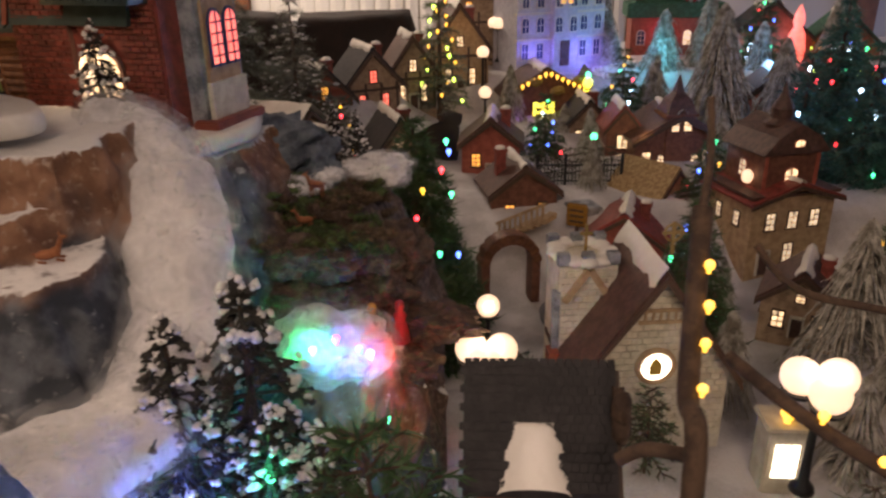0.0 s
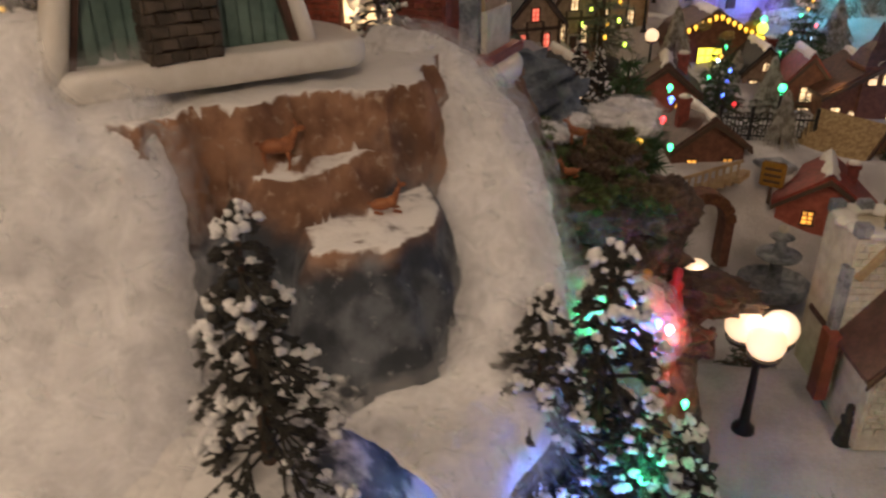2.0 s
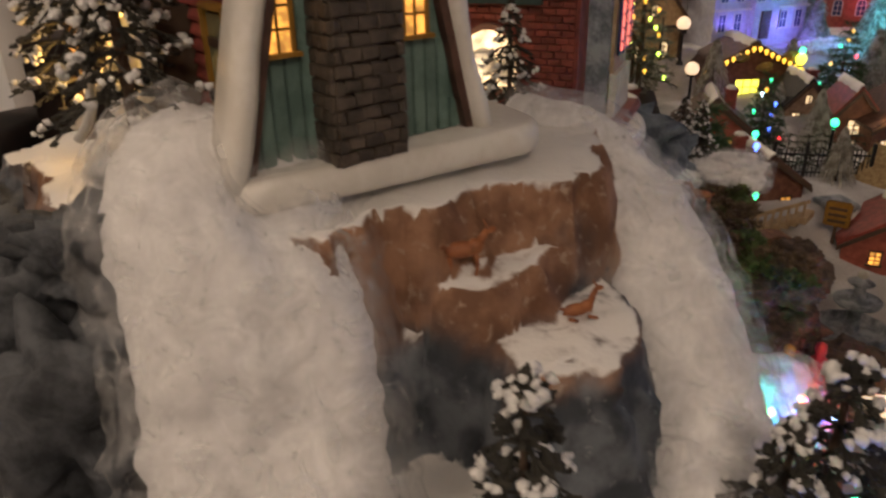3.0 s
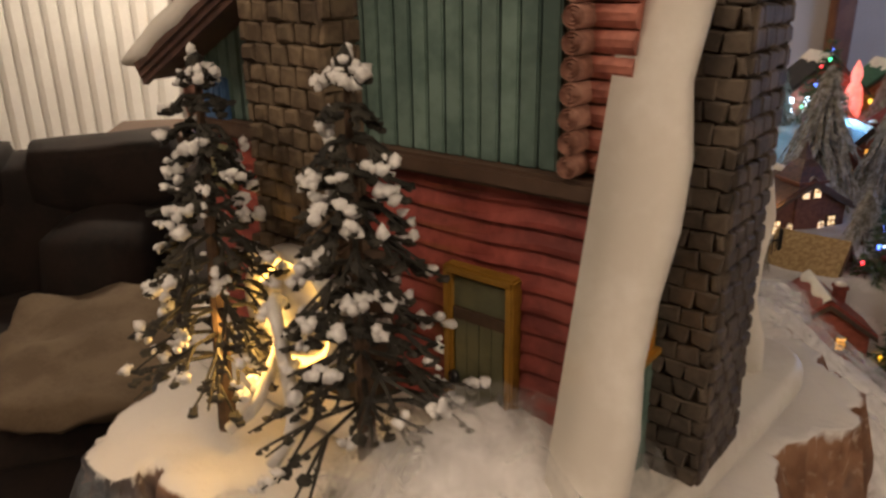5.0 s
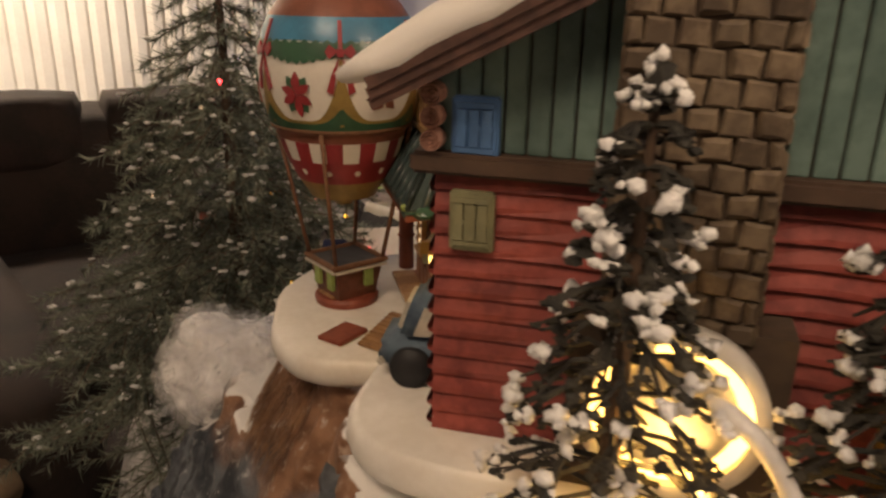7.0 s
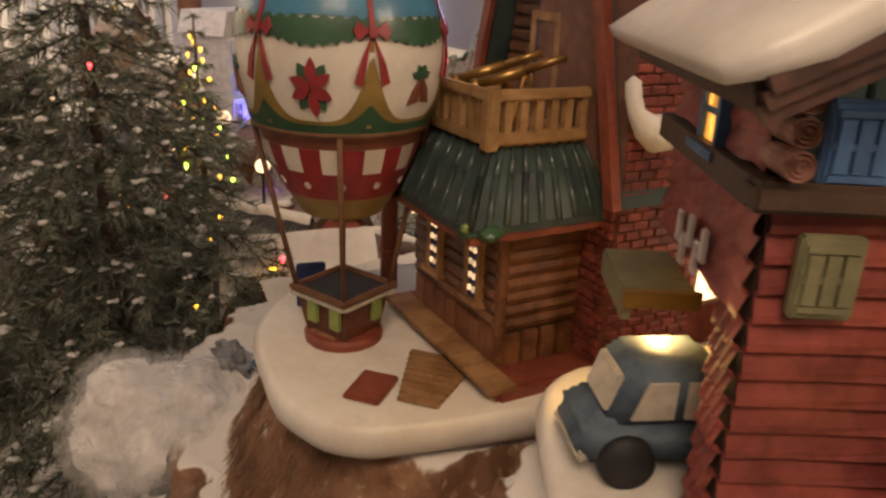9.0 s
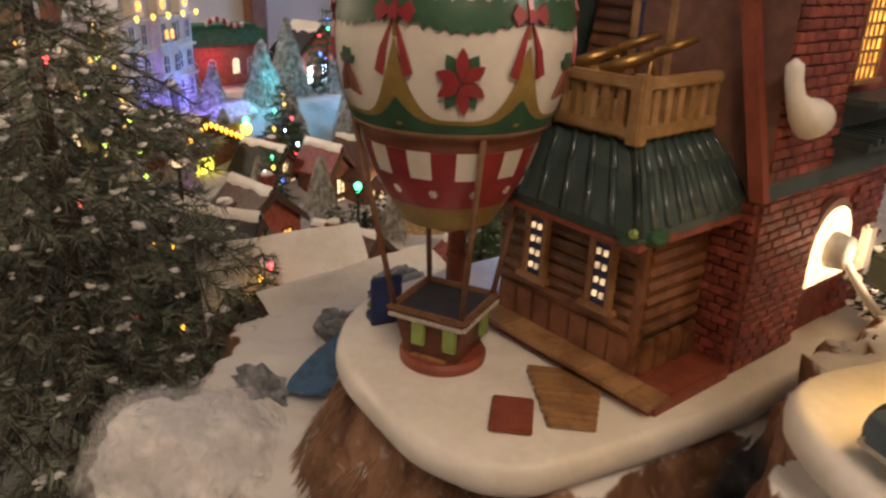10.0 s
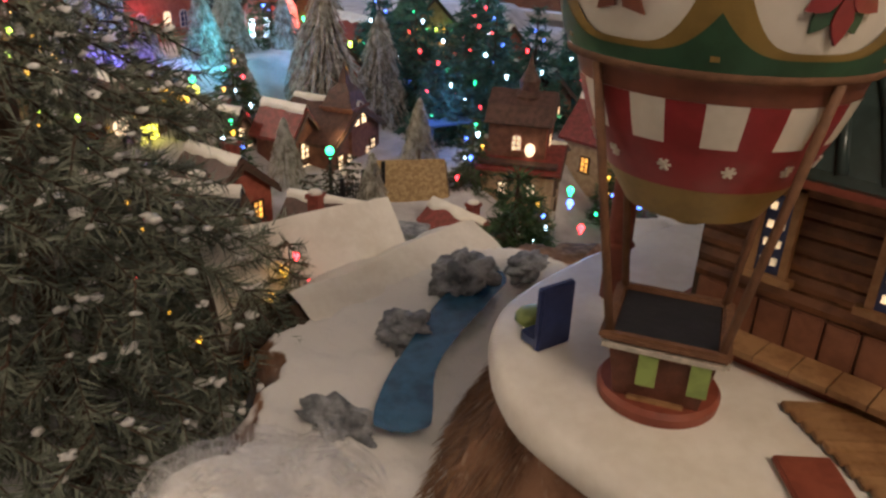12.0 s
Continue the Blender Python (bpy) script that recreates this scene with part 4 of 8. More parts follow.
# shutters by the left corner
for nm, x, z, w, h, mt in (("shutter", 0.0155, 0.1165, 0.017, 0.0215, "shutter_blue"), ("shutter", 0.0150, 0.082, 0.0165, 0.0225, "shutter_tan")):
    s = part(nm, B((x, -0.005, z + h / 2, w, 0.004, h), bevel=0.0008), mt, chalet, "closed plank shutter")
    for k in range(3):
        part("slat", B((x + (k - 1) * w * 0.27, -0.0075, z + h / 2, w * 0.2, 0.0016, h * 0.6)), mt, s)
    for k in (0.14, 0.5, 0.86):
        part("rail", B((x, -0.0072, z + h * k, w * 0.82, 0.0014, 0.0018)), mt, s)
# main roof with its snow
sl = math.atan(0.505)
bm = bmesh.new()
prism(bm, [(-0.016, 0.136), (0.232, 0.261), (0.232, 0.269), (-0.018, 0.143)], 0.118, "xz", -0.022)
part("roof", bm, "dark_beam", chalet)
for k in range(3):
    o = part("rake_board", B((0, 0, 0, 0.276, 0.003, 0.004)), "roof_brown", chalet)
    o.matrix_local = pose(0.107, -0.0235 - 0.0012 * k, 0.2015 + 0.0035 * (k - 1), 0, -math.degrees(sl), 0)
bm = bmesh.new()
n = 26
rows = []
for i in range(n + 1):
    x = -0.026 + 0.262 * i / n
    zc = 0.143 + 0.505 * (x + 0.016) + 0.0015 * noise.noise((x * 60, 0, 0))
    ring = []
    for k in range(18):
        a = 2 * math.pi * k / 18
        yy = 0.037 + 0.066 * math.copysign(abs(math.cos(a)) ** 0.35, math.cos(a))
        end_f = min(1, 0.35 + i * 0.4)
        ring.append(bm.verts.new((x - 0.003 * math.sin(a), yy, zc + 0.0085 * math.copysign(abs(math.sin(a)) ** 0.6, math.sin(a)) * end_f + 0.006)))
    rows.append(ring)
for a, b in zip(rows, rows[1:]):
    for k in range(18):
        bm.faces.new((a[k], a[(k + 1) % 18], b[(k + 1) % 18], b[k]))
bm.faces.new(rows[0])
bm.faces.new(rows[-1][::-1])
bmesh.ops.recalc_face_normals(bm, faces=bm.faces)
part("roof_snow", bm, "porcelain_snow", chalet, "thick white snow on the roof", smooth=True)
# the A-frame end
AX0, AX1 = 0.224, 0.249
for side in (-1, 1):
    yb, ya = (-0.032, 0.042) if side < 0 else (0.117, 0.042)
    bm = bmesh.new()
    seg = 14
    rows = []
    for i in range(seg + 1):
        t = i / seg
        y = yb + (ya - yb) * t
        z = -0.004 + 0.310 * t
        ny, nzv = (side * 0.972, 0.235)
        wob = 0.0022 * math.sin(t * 23 + side) + 0.0016 * noise.noise((t * 9, side, 0))
        th = 0.0075
        rows.append([bm.verts.new((x + dx, y + ny * o, z + nzv * o)) for x, o, dx in
                     ((AX0, 0.0, 0), (AX0, th, 0), (AX1 - 0.004, th, wob), (AX1 + 0.001, th * 0.7, wob), (AX1 + 0.002, th * 0.2, wob), (AX1 - 0.001, -0.003, wob), (AX0, -0.003, 0))])
    for a, b in zip(rows, rows[1:]):
        for k in range(7):
            bm.faces.new((a[k], a[(k + 1) % 7], b[(k + 1) % 7], b[k]))
    bm.faces.new(rows[0])
    bm.faces.new(rows[-1][::-1])
    bmesh.ops.recalc_face_normals(bm, faces=bm.faces)
    part("gable_roof", bm, "porcelain_snow", chalet, "steep roof slope under white snow", smooth=True)
    bm = bmesh.new()
    prism(bm, [(yb + side * -0.003, 0.0), (yb - side * 0.009, 0.0), (ya - side * 0.004, 0.285), (ya, 0.302)], 0.006, "yz", AX1 - 0.010)
    part("barge_board", bm, "roof_brown", chalet)
bm = bmesh.new()
prism(bm, [(-0.027, 0.0), (0.111, 0.0), (0.042, 0.296)], 0.009, "yz", 0.227)
part("gable_wall", bm, "green_board", chalet)


def gable_top(x):
    return max(0.0, (0.066 - abs(x)) * 4.1)


boards(chalet, "upright_board", "green_board", 0.132, 0.2, pose(0.2365, 0.042, 0.003, 0, 0, 90), 16, 0.0026, upright=True, seed=8, top=gable_top)
chim = part("chimney", B((0.247, 0.0355, 0.14, 0.022, 0.037, 0.29)), "mortar", chalet, "dark stone chimney on the gable")
stones(chim, "stone", "gable_stone", 0.040, 0.285, pose(0.2585, 0.0355, 0.002, 0, 0, 90), 40, 4, 0.003, 0.0009, 9, 0.0007, 0.6)
stones(chim, "stone", "gable_stone", 0.025, 0.285, pose(0.2475, 0.0165, 0.002), 40, 3, 0.003, 0.0009, 10, 0.0007, 0.6)
stones(chim, "stone", "gable_stone", 0.025, 0.285, pose(0.2475, 0.0545, 0.002, 0, 0, 180), 40, 3, 0.003, 0.0009, 11, 0.0007, 0.6)
for y, z in ((-0.002, 0.058), (0.076, 0.058)):
    window_unit(chalet, 0.013, 0.032, "lit_amber", "trim_ochre", 2, 3, m=pose(0.2405, y, z, 0, 0, 90), t=0.0022)
# the end wall with its shop front
boards(chalet, "siding_board", "red_siding", 0.086, HB - 0.055, pose(0, 0.0435, 0.077, 0, 0, -90), 7, 0.003, seed=12)
boards(chalet, "siding_board", "red_siding", 0.018, 0.074, pose(0, 0.009, 0.003, 0, 0, -90), 9, 0.003, seed=13)
part("beam", B((-0.003, 0.0435, HB + 0.002, 0.008, 0.090, 0.008)), "dark_beam", chalet)
window_unit(chalet, 0.012, 0.020, "lit_amber", "shutter_blue", 1, 2, m=pose(-0.004, 0.040, 0.117, 0, 0, -90), t=0.003)
for k, (yy, zz) in enumerate(((0.030, 0.088), (0.036, 0.082), (0.044, 0.088), (0.050, 0.080), (0.056, 0.086))):
    part("sign_stroke", B((-0.0045, yy, zz, 0.0015, 0.0045, 0.011), bevel=0.0006), "candy", chalet, "pale carved sign stroke")
aw = part("awning", B((-0.009, 0.070, 0.062, 0.024, 0.042, 0.004), (-0.020, 0.070, 0.058, 0.003, 0.042, 0.009)), "shutter_tan", chalet, "olive awning board")
part("awning_edge", B((-0.009, 0.048, 0.062, 0.026, 0.003, 0.006)), "trim_ochre", aw)
part("doorway", B((0.0365, 0.080, 0.026, 0.004, 0.050, 0.044)), "tan_wall", chalet, "open carport wall lit from inside")
bm = bmesh.new()
ball(bm, (0.018, 0.060, 0.066), 0.006, 2)
part("carport_bulb", bm, "hole_glow", chalet, smooth=True)

# the small parked car on the chalet's base
car = thing("toy_car", CH @ pose(-0.001, 0.046, 0.0030, 0, 0, 8) @ Matrix.Scale(1.22, 4), "small blue-grey cast toy car with cream windows", "car")
bm = bmesh.new()
prism(bm, [(-0.029, 0.005), (0.029, 0.005), (0.031, 0.012), (0.027, 0.018), (-0.027, 0.0185), (-0.031, 0.013)], 0.026, "xz", -0.013)
bmesh.ops.bevel(bm, geom=bm.edges[:], offset=0.003, segments=3, affect="EDGES")
body = part("body", bm, "car_blue", car, smooth=True)
bm = bmesh.new()
prism(bm, [(-0.023, 0.016), (0.017, 0.016), (0.009, 0.034), (-0.017, 0.034)], 0.023, "xz", -0.0115)
bmesh.ops.bevel(bm, geom=bm.edges[:], offset=0.0025, segments=3, affect="EDGES")
part("roof", bm, "car_blue", body, smooth=True)
for x, a in ((-0.0205, 18.4), (0.0135, -24)):
    o = part("end_window", B((0, 0, 0, 0.0022, 0.0165, 0.0115), bevel=0.0006), "fig_pale", car, "cream painted end window")
    o.matrix_local = pose(x, 0, 0.0255, 0, a, 0)
for x, w in ((-0.029, 0.003), (0.029, 0.003)):
    part("bumper", B((x, 0, 0.0075, w, 0.025, 0.003), bevel=0.001), "fig_pale", car)
for sy in (-0.0118, 0.0118):
    for pts in ([(-0.0165, 0.0195), (-0.0045, 0.0195), (-0.0045, 0.0305), (-0.0125, 0.0305)], [(-0.0015, 0.0195), (0.0115, 0.0195), (0.0062, 0.0305), (-0.0015, 0.0305)]):
        bm = bmesh.new()
        prism(bm, pts, 0.0014, "xz", sy - 0.0007)
        part("side_window", bm, "fig_pale", car, "cream painted side window")
    for sx in (-0.017, 0.017):
        bm = bmesh.new()
        lathe(bm, [(0.0, -0.003), (0.004, -0.003), (0.0045, -0.002), (0.0075, -0.003), (0.008, 0.0), (0.0075, 0.003), (0.0, 0.003)], 20)
        wl = part("wheel", bm, "tyre", car, smooth=True)
        wl.matrix_local = pose(sx, sy * 1.12, 0.0075, 90 if sy < 0 else -90)
        bm = bmesh.new()
        lathe(bm, [(0.0, -0.0042), (0.0035, -0.0038), (0.004, -0.003)], 16)
        part("hub_cap", bm, "fig_pale", wl, smooth=True)

# ---- the balloon house ----
HBm = pose(-0.476, 0.824, 0.926, 0, 0, -17.6)
bh = thing("balloon_house", HBm, "brown log and red brick ceramic house with a balcony", "house", "ceramic village houses")
part("snow_base", pillow_slab([(-0.125, 0.03), (-0.105, -0.015), (-0.05, -0.030), (0.03, -0.045), (0.25, -0.055), (0.285, 0.04), (0.225, 0.155), (0.06, 0.19), (-0.06, 0.185), (-0.115, 0.13)], -0.020, 0.0, 0.006), "porcelain_snow", bh, "white snow-covered cast base", smooth=True)
part("deck", B((0.02, 0.047, 0.003, 0.070, 0.145, 0.010), bevel=0.002), "deck_red", bh)
for k in range(9):
    part("deck_plank", B((-0.0135, -0.020 + k * 0.0155, 0.0090, 0.018, 0.0148, 0.003)), "plank_tan", bh)
bm = bmesh.new()
box(bm, 0.075, 0.055, 0.05, 0.15, 0.105, 0.10)
part("wall", bm, "mortar", bh)
logm = bmesh.new()
tube(logm, (0, -0.0495, 0), (0, 0.0525, 0), 0.0048, 0.0048, 8)
for v in logm.verts:
    v.co.z += 0.0006 * math.sin(v.co.y * 210)
logm = mesh_of(logm, "log", "log_brown")
log2 = bmesh.new()
tube(log2, (-0.024, 0, 0), (0.025, 0, 0), 0.0048, 0.0048, 8)
log2 = mesh_of(log2, "log", "log_brown")
for i in range(8):
    z = 0.033 + i * 0.0082
    for sy0 in (0,):
        o = part("log", logm, None, bh)
        o.location = (0.001, 0.0535, z)
    o = part("log", log2, None, bh)
    o.location = (0.026, 0.003, z)
part("corner_post", B((0.001, 0.003, 0.05, 0.006, 0.006, 0.10)), "log_brown", bh)
for k in range(7):
    o = part("wainscot_panel", B((-0.0015, 0.010 + k * 0.0145, 0.018, 0.004, 0.0138, 0.022), bevel=0.0008), "wainscot", bh)
for k in range(4):
    o = part("wainscot_panel", B((0.007 + k * 0.0125, -0.0015, 0.018, 0.0105, 0.004, 0.020), bevel=0.0008), "log_brown", bh)
part("frieze", B((0.026, 0.001, 0.0905, 0.052, 0.006, 0.010)), "plank_tan", bh)
for y in (0.025, 0.074):
    w = window_unit(bh, 0.011, 0.036, "navy", "plank_tan", 1, 1, m=pose(-0.005, y, 0.042, 0, 0, -90), t=0.0032)
    for k in range(8):
        part("pane", B(((-1) ** k * 0.0024, -0.0012, 0.0060 + (k // 2) * 0.0082, 0.0022, 0.0014, 0.0031)), "pane_dot", w, "small lit window pane")
# brick stack and lower brick wall
bk = part("brick_wall", B((0.088, 0.02, 0.115, 0.066, 0.088, 0.23)), "brick_joint", bh, "red brick stack")
stones(bk, "brick", "brick_red", 0.066, 0.105, pose(0.088, -0.0235, 0.002), 19, 6, 0.0030, gap=0.0009, seed=21, bevel=0.0006)
stones(bk, "brick", "brick_red", 0.066, 0.12, pose(0.088, -0.0235, 0.108), 21, 6, 0.0030, gap=0.0009, seed=22, bevel=0.0006)
stones(bk, "brick", "brick_red", 0.028, 0.10, pose(0.0545, -0.010, 0.002, 0, 0, -90), 18, 3, 0.0030, gap=0.0009, seed=23, bevel=0.0006)
# tin skirt roof with ribs
EX, EY, EZ, TX, TY, TZ = -0.034, -0.016, 0.100, -0.004, 0.016, 0.136
bm = bmesh.new()


def skirt(pts0, pts1):
    n = 14
    for a0, a1, b0, b1 in zip(pts0, pts0[1:], pts1, pts1[1:]):
        rows = []
        for i in range(n + 1):
            t = i / n
            lo, hi = Vector(a0).lerp(Vector(a1), t), Vector(b0).lerp(Vector(b1), t)
            mid = lo.lerp(hi, 0.5) + Vector((0, 0, 0.004))
            rows.append([bm.verts.new(lo - Vector((0, 0, 0.005))), bm.verts.new(lo), bm.verts.new(mid), bm.verts.new(hi)])
        for p, q in zip(rows, rows[1:]):
            for k in range(3):
                bm.faces.new((p[k], q[k], q[k + 1], p[k + 1]))


e0 = [(EX, 0.125, EZ), (EX, EY, EZ), (0.055, EY, EZ)]
e1 = [(TX, 0.125, TZ), (TX, TY, TZ), (0.055, TY, TZ)]
skirt(e0, e1)
roofp = part("skirt_roof", bm, "tin_roof", bh, "dark green ribbed tin roof")
for a0, a1, b0, b1, n in ((e0[0], e0[1], e1[0], e1[1], 9), (e0[1], e0[2], e1[1], e1[2], 8)):
    for i in range(n + 1):
        t = i / n
        lo, hi = Vector(a0).lerp(Vector(a1), t), Vector(b0).lerp(Vector(b1), t)
        mid = lo.lerp(hi, 0.5) + Vector((0, 0, 0.0042))
        bm = bmesh.new()
        tube(bm, lo, mid, 0.0022, 0.0022, 6)
        tube(bm, mid, hi, 0.0022, 0.0020, 6)
        part("roof_rib", bm, "tin_roof", roofp, smooth=True)
part("fascia", B((EX + 0.045, EY + 0.002, EZ - 0.006, 0.088, 0.004, 0.004), (EX + 0.002, 0.054, EZ - 0.006, 0.004, 0.142, 0.004)), "deck_red", bh)
bm = bmesh.new()
ball(bm, (EX + 0.004, EY + 0.006, EZ - 0.003), 0.006, 2, (1.2, 1.2, 0.7), 0.4)
ball(bm, (EX + 0.012, EY + 0.000, EZ - 0.003), 0.006, 2, (1.4, 1, 0.7), 0.4)
part("garland", bm, "balloon_green", bh, "green holly sprig")
bm = bmesh.new()
ball(bm, (EX - 0.001, EY + 0.002, EZ + 0.001), 0.0028, 1)
part("holly_bow", bm, "lime", bh)
# balcony
bal = part("balcony", B((0.024, 0.062, TZ + 0.001, 0.062, 0.098, 0.006)), "rail_tan", bh, "tan wooden balcony with turned railing")
for a, b in (((TX - 0.004, 0.112), (TX - 0.004, TY - 0.004)), ((TX - 0.004, TY - 0.004), (0.062, TY - 0.004))):
    ln = math.hypot(b[0] - a[0], b[1] - a[1])
    cx, cy = (a[0] + b[0]) / 2, (a[1] + b[1]) / 2
    al = abs(b[0] - a[0]) > abs(b[1] - a[1])
    part("top_rail", B((cx, cy, TZ + 0.026, ln + 0.006 if al else 0.007, 0.007 if al else ln + 0.006, 0.006), bevel=0.0012), "rail_tan", bal)
    part("bottom_rail", B((cx, cy, TZ + 0.003, ln + 0.005 if al else 0.006, 0.006 if al else ln + 0.005, 0.007), bevel=0.0012), "rail_tan", bal)
    n = int(ln / 0.0095)
    for i in range(n + 1):
        x, y = a[0] + (b[0] - a[0]) * i / n, a[1] + (b[1] - a[1]) * i / n
        part("baluster", B((x, y, TZ + 0.0145, 0.0045, 0.0045, 0.018)), "rail_tan", bal)
part("corner_post", B((TX - 0.004, TY - 0.004, TZ + 0.014, 0.008, 0.008, 0.034), bevel=0.001), "rail_tan", bal)
# upper gable storey with its door
up = bmesh.new()
prism(up, [(-0.012, 0.10), (0.122, 0.10), (0.098, 0.235), (0.012, 0.235)], 0.13, "yz", 0.064)
part("upper_wall", up, "brown_wall", bh)
for i in range(13):
    z = TZ + 0.004 + i * 0.0078
    half = 0.055 - 0.18 * (z - TZ) 
    o = part("log", B((0.0625, 0.057, z, 0.005, 2 * half, 0.0068), bevel=0.0015), "log_brown", bh)
dr = part("door", B((0.0585, 0.057, TZ + 0.032, 0.004, 0.020, 0.056)), "deck_red", bh, "red plank door with a blue rail")
part("door_frame", B((0.0575, 0.0445, TZ + 0.032, 0.006, 0.005, 0.062), (0.0575, 0.0695, TZ + 0.032, 0.006, 0.005, 0.062), (0.0575, 0.057, TZ + 0.064, 0.006, 0.030, 0.005)), "plank_tan", dr)
part("door_band", B((0.0563, 0.057, TZ + 0.034, 0.002, 0.019, 0.006), (0.0563, 0.048, TZ + 0.045, 0.002, 0.003, 0.030), (0.0563, 0.066, TZ + 0.045, 0.002, 0.003, 0.030)), "navy", dr)
for s, yb, yt in ((-1, -0.022, 0.012), (1, 0.132, 0.098)):
    bm = bmesh.new()
    prism(bm, [(yb, 0.105), (yb + s * 0.006, 0.105), (yt + s * 0.006, 0.24), (yt, 0.24)], 0.145, "yz", 0.050)
    part("roof_slope", bm, "tin_roof", bh)
    bm = bmesh.new()
    prism(bm, [(yb, 0.105), (yb + s * 0.008, 0.105), (yt + s * 0.008, 0.24), (yt, 0.24)], 0.006, "yz", 0.046)
    part("barge_board", bm, "deck_red", bh)
# two brass telescopes
for y0, ang in ((0.035, 20), (0.058, 24)):
    tel = thing("telescope", HBm @ pose(0.028, y0, TZ + 0.006, 0, 0, ang - 62), "brass telescope on a stand on the balcony", "telescope", "balcony telescopes")
    bm = bmesh.new()
    tube(bm, (-0.026, 0, 0.020), (0.000, 0, 0.030), 0.0036, 0.0032, 12)
    tube(bm, (0.0, 0, 0.030), (0.022, 0, 0.0385), 0.0025, 0.0022, 12)
    tube(bm, (-0.030, 0, 0.0185), (-0.026, 0, 0.020), 0.0044, 0.0040, 12)
    part("barrel", bm, "brass", tel, smooth=True)
    for a in (0, 120, 240):
        bm = bmesh.new()
        tube(bm, (0.010 * math.cos(radians(a)), 0.010 * math.sin(radians(a)), -0.001), (0, 0, 0.029), 0.0012, 0.0012, 6)
        part("leg", bm, "brass", tel)
# snow heap on the small roof bend
bm = bmesh.new()
neck = [((0.0485, -0.030, 0.1765), 0.0008), ((0.0490, -0.030, 0.1735), 0.0042), ((0.0500, -0.0305, 0.1660), 0.0044), ((0.0520, -0.032, 0.1580), 0.0046), ((0.0575, -0.034, 0.1515), 0.0075), ((0.0650, -0.035, 0.1475), 0.0105), ((0.0720, -0.035, 0.1470), 0.0090), ((0.0775, -0.034, 0.1470), 0.0010)]
rings = []
for i, (p, r) in enumerate(neck):
    d = (Vector(neck[min(i + 1, 7)][0]) - Vector(neck[max(i - 1, 0)][0])).to_track_quat("Z", "Y")
    rings.append([bm.verts.new(Vector(p) + d @ Vector((r * math.cos(2 * math.pi * k / 14), r * math.sin(2 * math.pi * k / 14), 0))) for k in range(14)])
for p, q in zip(rings, rings[1:]):
    for k in range(14):
        bm.faces.new((p[k], p[(k + 1) % 14], q[(k + 1) % 14], q[k]))
bm.faces.new(rings[0])
bm.faces.new(rings[-1])
bmesh.ops.recalc_face_normals(bm, faces=bm.faces)
part("roof_snow", bm, "porcelain_snow", bh, smooth=True)
# the right half: low tin eave, lit lattice window, lamp hole with plug
part("eave", B((0.165, -0.030, 0.128, 0.10, 0.03, 0.005), (0.17, -0.032, 0.150, 0.10, 0.022, 0.004)), "tin_roof", bh)
for i in range(12):
    part("roof_rib", B((0.122 + i * 0.0085, -0.034, 0.131, 0.0035, 0.026, 0.004)), "tin_roof", bh)
part("side_wall", B((0.172, 0.045, 0.105, 0.105, 0.125, 0.21)), "brick_red", bh, "red brick rear wall")
stones(bh, "brick", "brick_red", 0.10, 0.125, pose(0.172, -0.0175, 0.0), 22, 9, 0.0030, gap=0.0009, seed=24, bevel=0.0006, clip=lambda x, z: abs(x + 0.02) < 0.028 and z < 0.09)
window_unit(bh, 0.024, 0.044, "lit_amber", "plank_tan", 4, 6, m=pose(0.142, -0.022, 0.160), t=0.0026)
bm = bmesh.new()
pts = [(0.028 * math.cos(a), 0.045 + 0.032 * math.sin(a)) for a in np.linspace(0, math.pi, 13)] + [(-0.028, 0.02), (0.028, 0.02)]
prism(bm, pts, 0.004, "xz", -0.023)
hole = part("lamp_hole", bm, "brick_joint", bh, "arched lamp opening with a bright bulb")
hole.location = (0.150, 0, 0.012)
bm = bmesh.new()
pts = [(0.024 * math.cos(a), 0.045 + 0.027 * math.sin(a)) for a in np.linspace(0, math.pi, 13)] + [(-0.024, 0.024), (0.024, 0.024)]
prism(bm, pts, 0.001, "xz", -0.0245)
part("glow_disc", bm, "hole_pale", hole)
bm = bmesh.new()
lathe(bm, [(0.0, 0.012), (0.010, 0.011), (0.012, 0.0)], 20, (0, 0, 0))
cap = part("socket_cap", bm, "white_plastic", hole, smooth=True)
cap.matrix_local = pose(-0.003, -0.026, 0.046, 90)
part("clip_plate", B((0.020, -0.036, 0.046, 0.012, 0.006, 0.030), bevel=0.002), "white_plastic", hole)
cable("power_cord", [(0.148, -0.036, 0.052), (0.150, -0.050, 0.035), (0.165, -0.060, 0.018), (0.19, -0.062, 0.012)], 0.0028, "white_plastic", bh, "white plastic lamp cord")
# bay with arched red windows on the far end
bay = part("bay_wall", B((0.228, 0.050, 0.110, 0.03, 0.075, 0.22)), "stone_grey", bh, "rough stone bay")
part("bay_panel", B((0.2445, 0.050, 0.065, 0.004, 0.058, 0.16)), "tan_wall", bay)
for y in (0.036, 0.064):
    window_unit(bh, 0.018, 0.055, "lit_red", "navy", 2, 5, True, m=pose(0.2485, y, 0.060, 0, 0, 90), t=0.003)
part("bay_plinth", B((0.2475, 0.050, 0.025, 0.006, 0.066, 0.040)), "ivory_wall", bay)
part("bay_step", B((0.246, 0.050, 0.003, 0.030, 0.095, 0.010), bevel=0.002), "deck_red", bh)
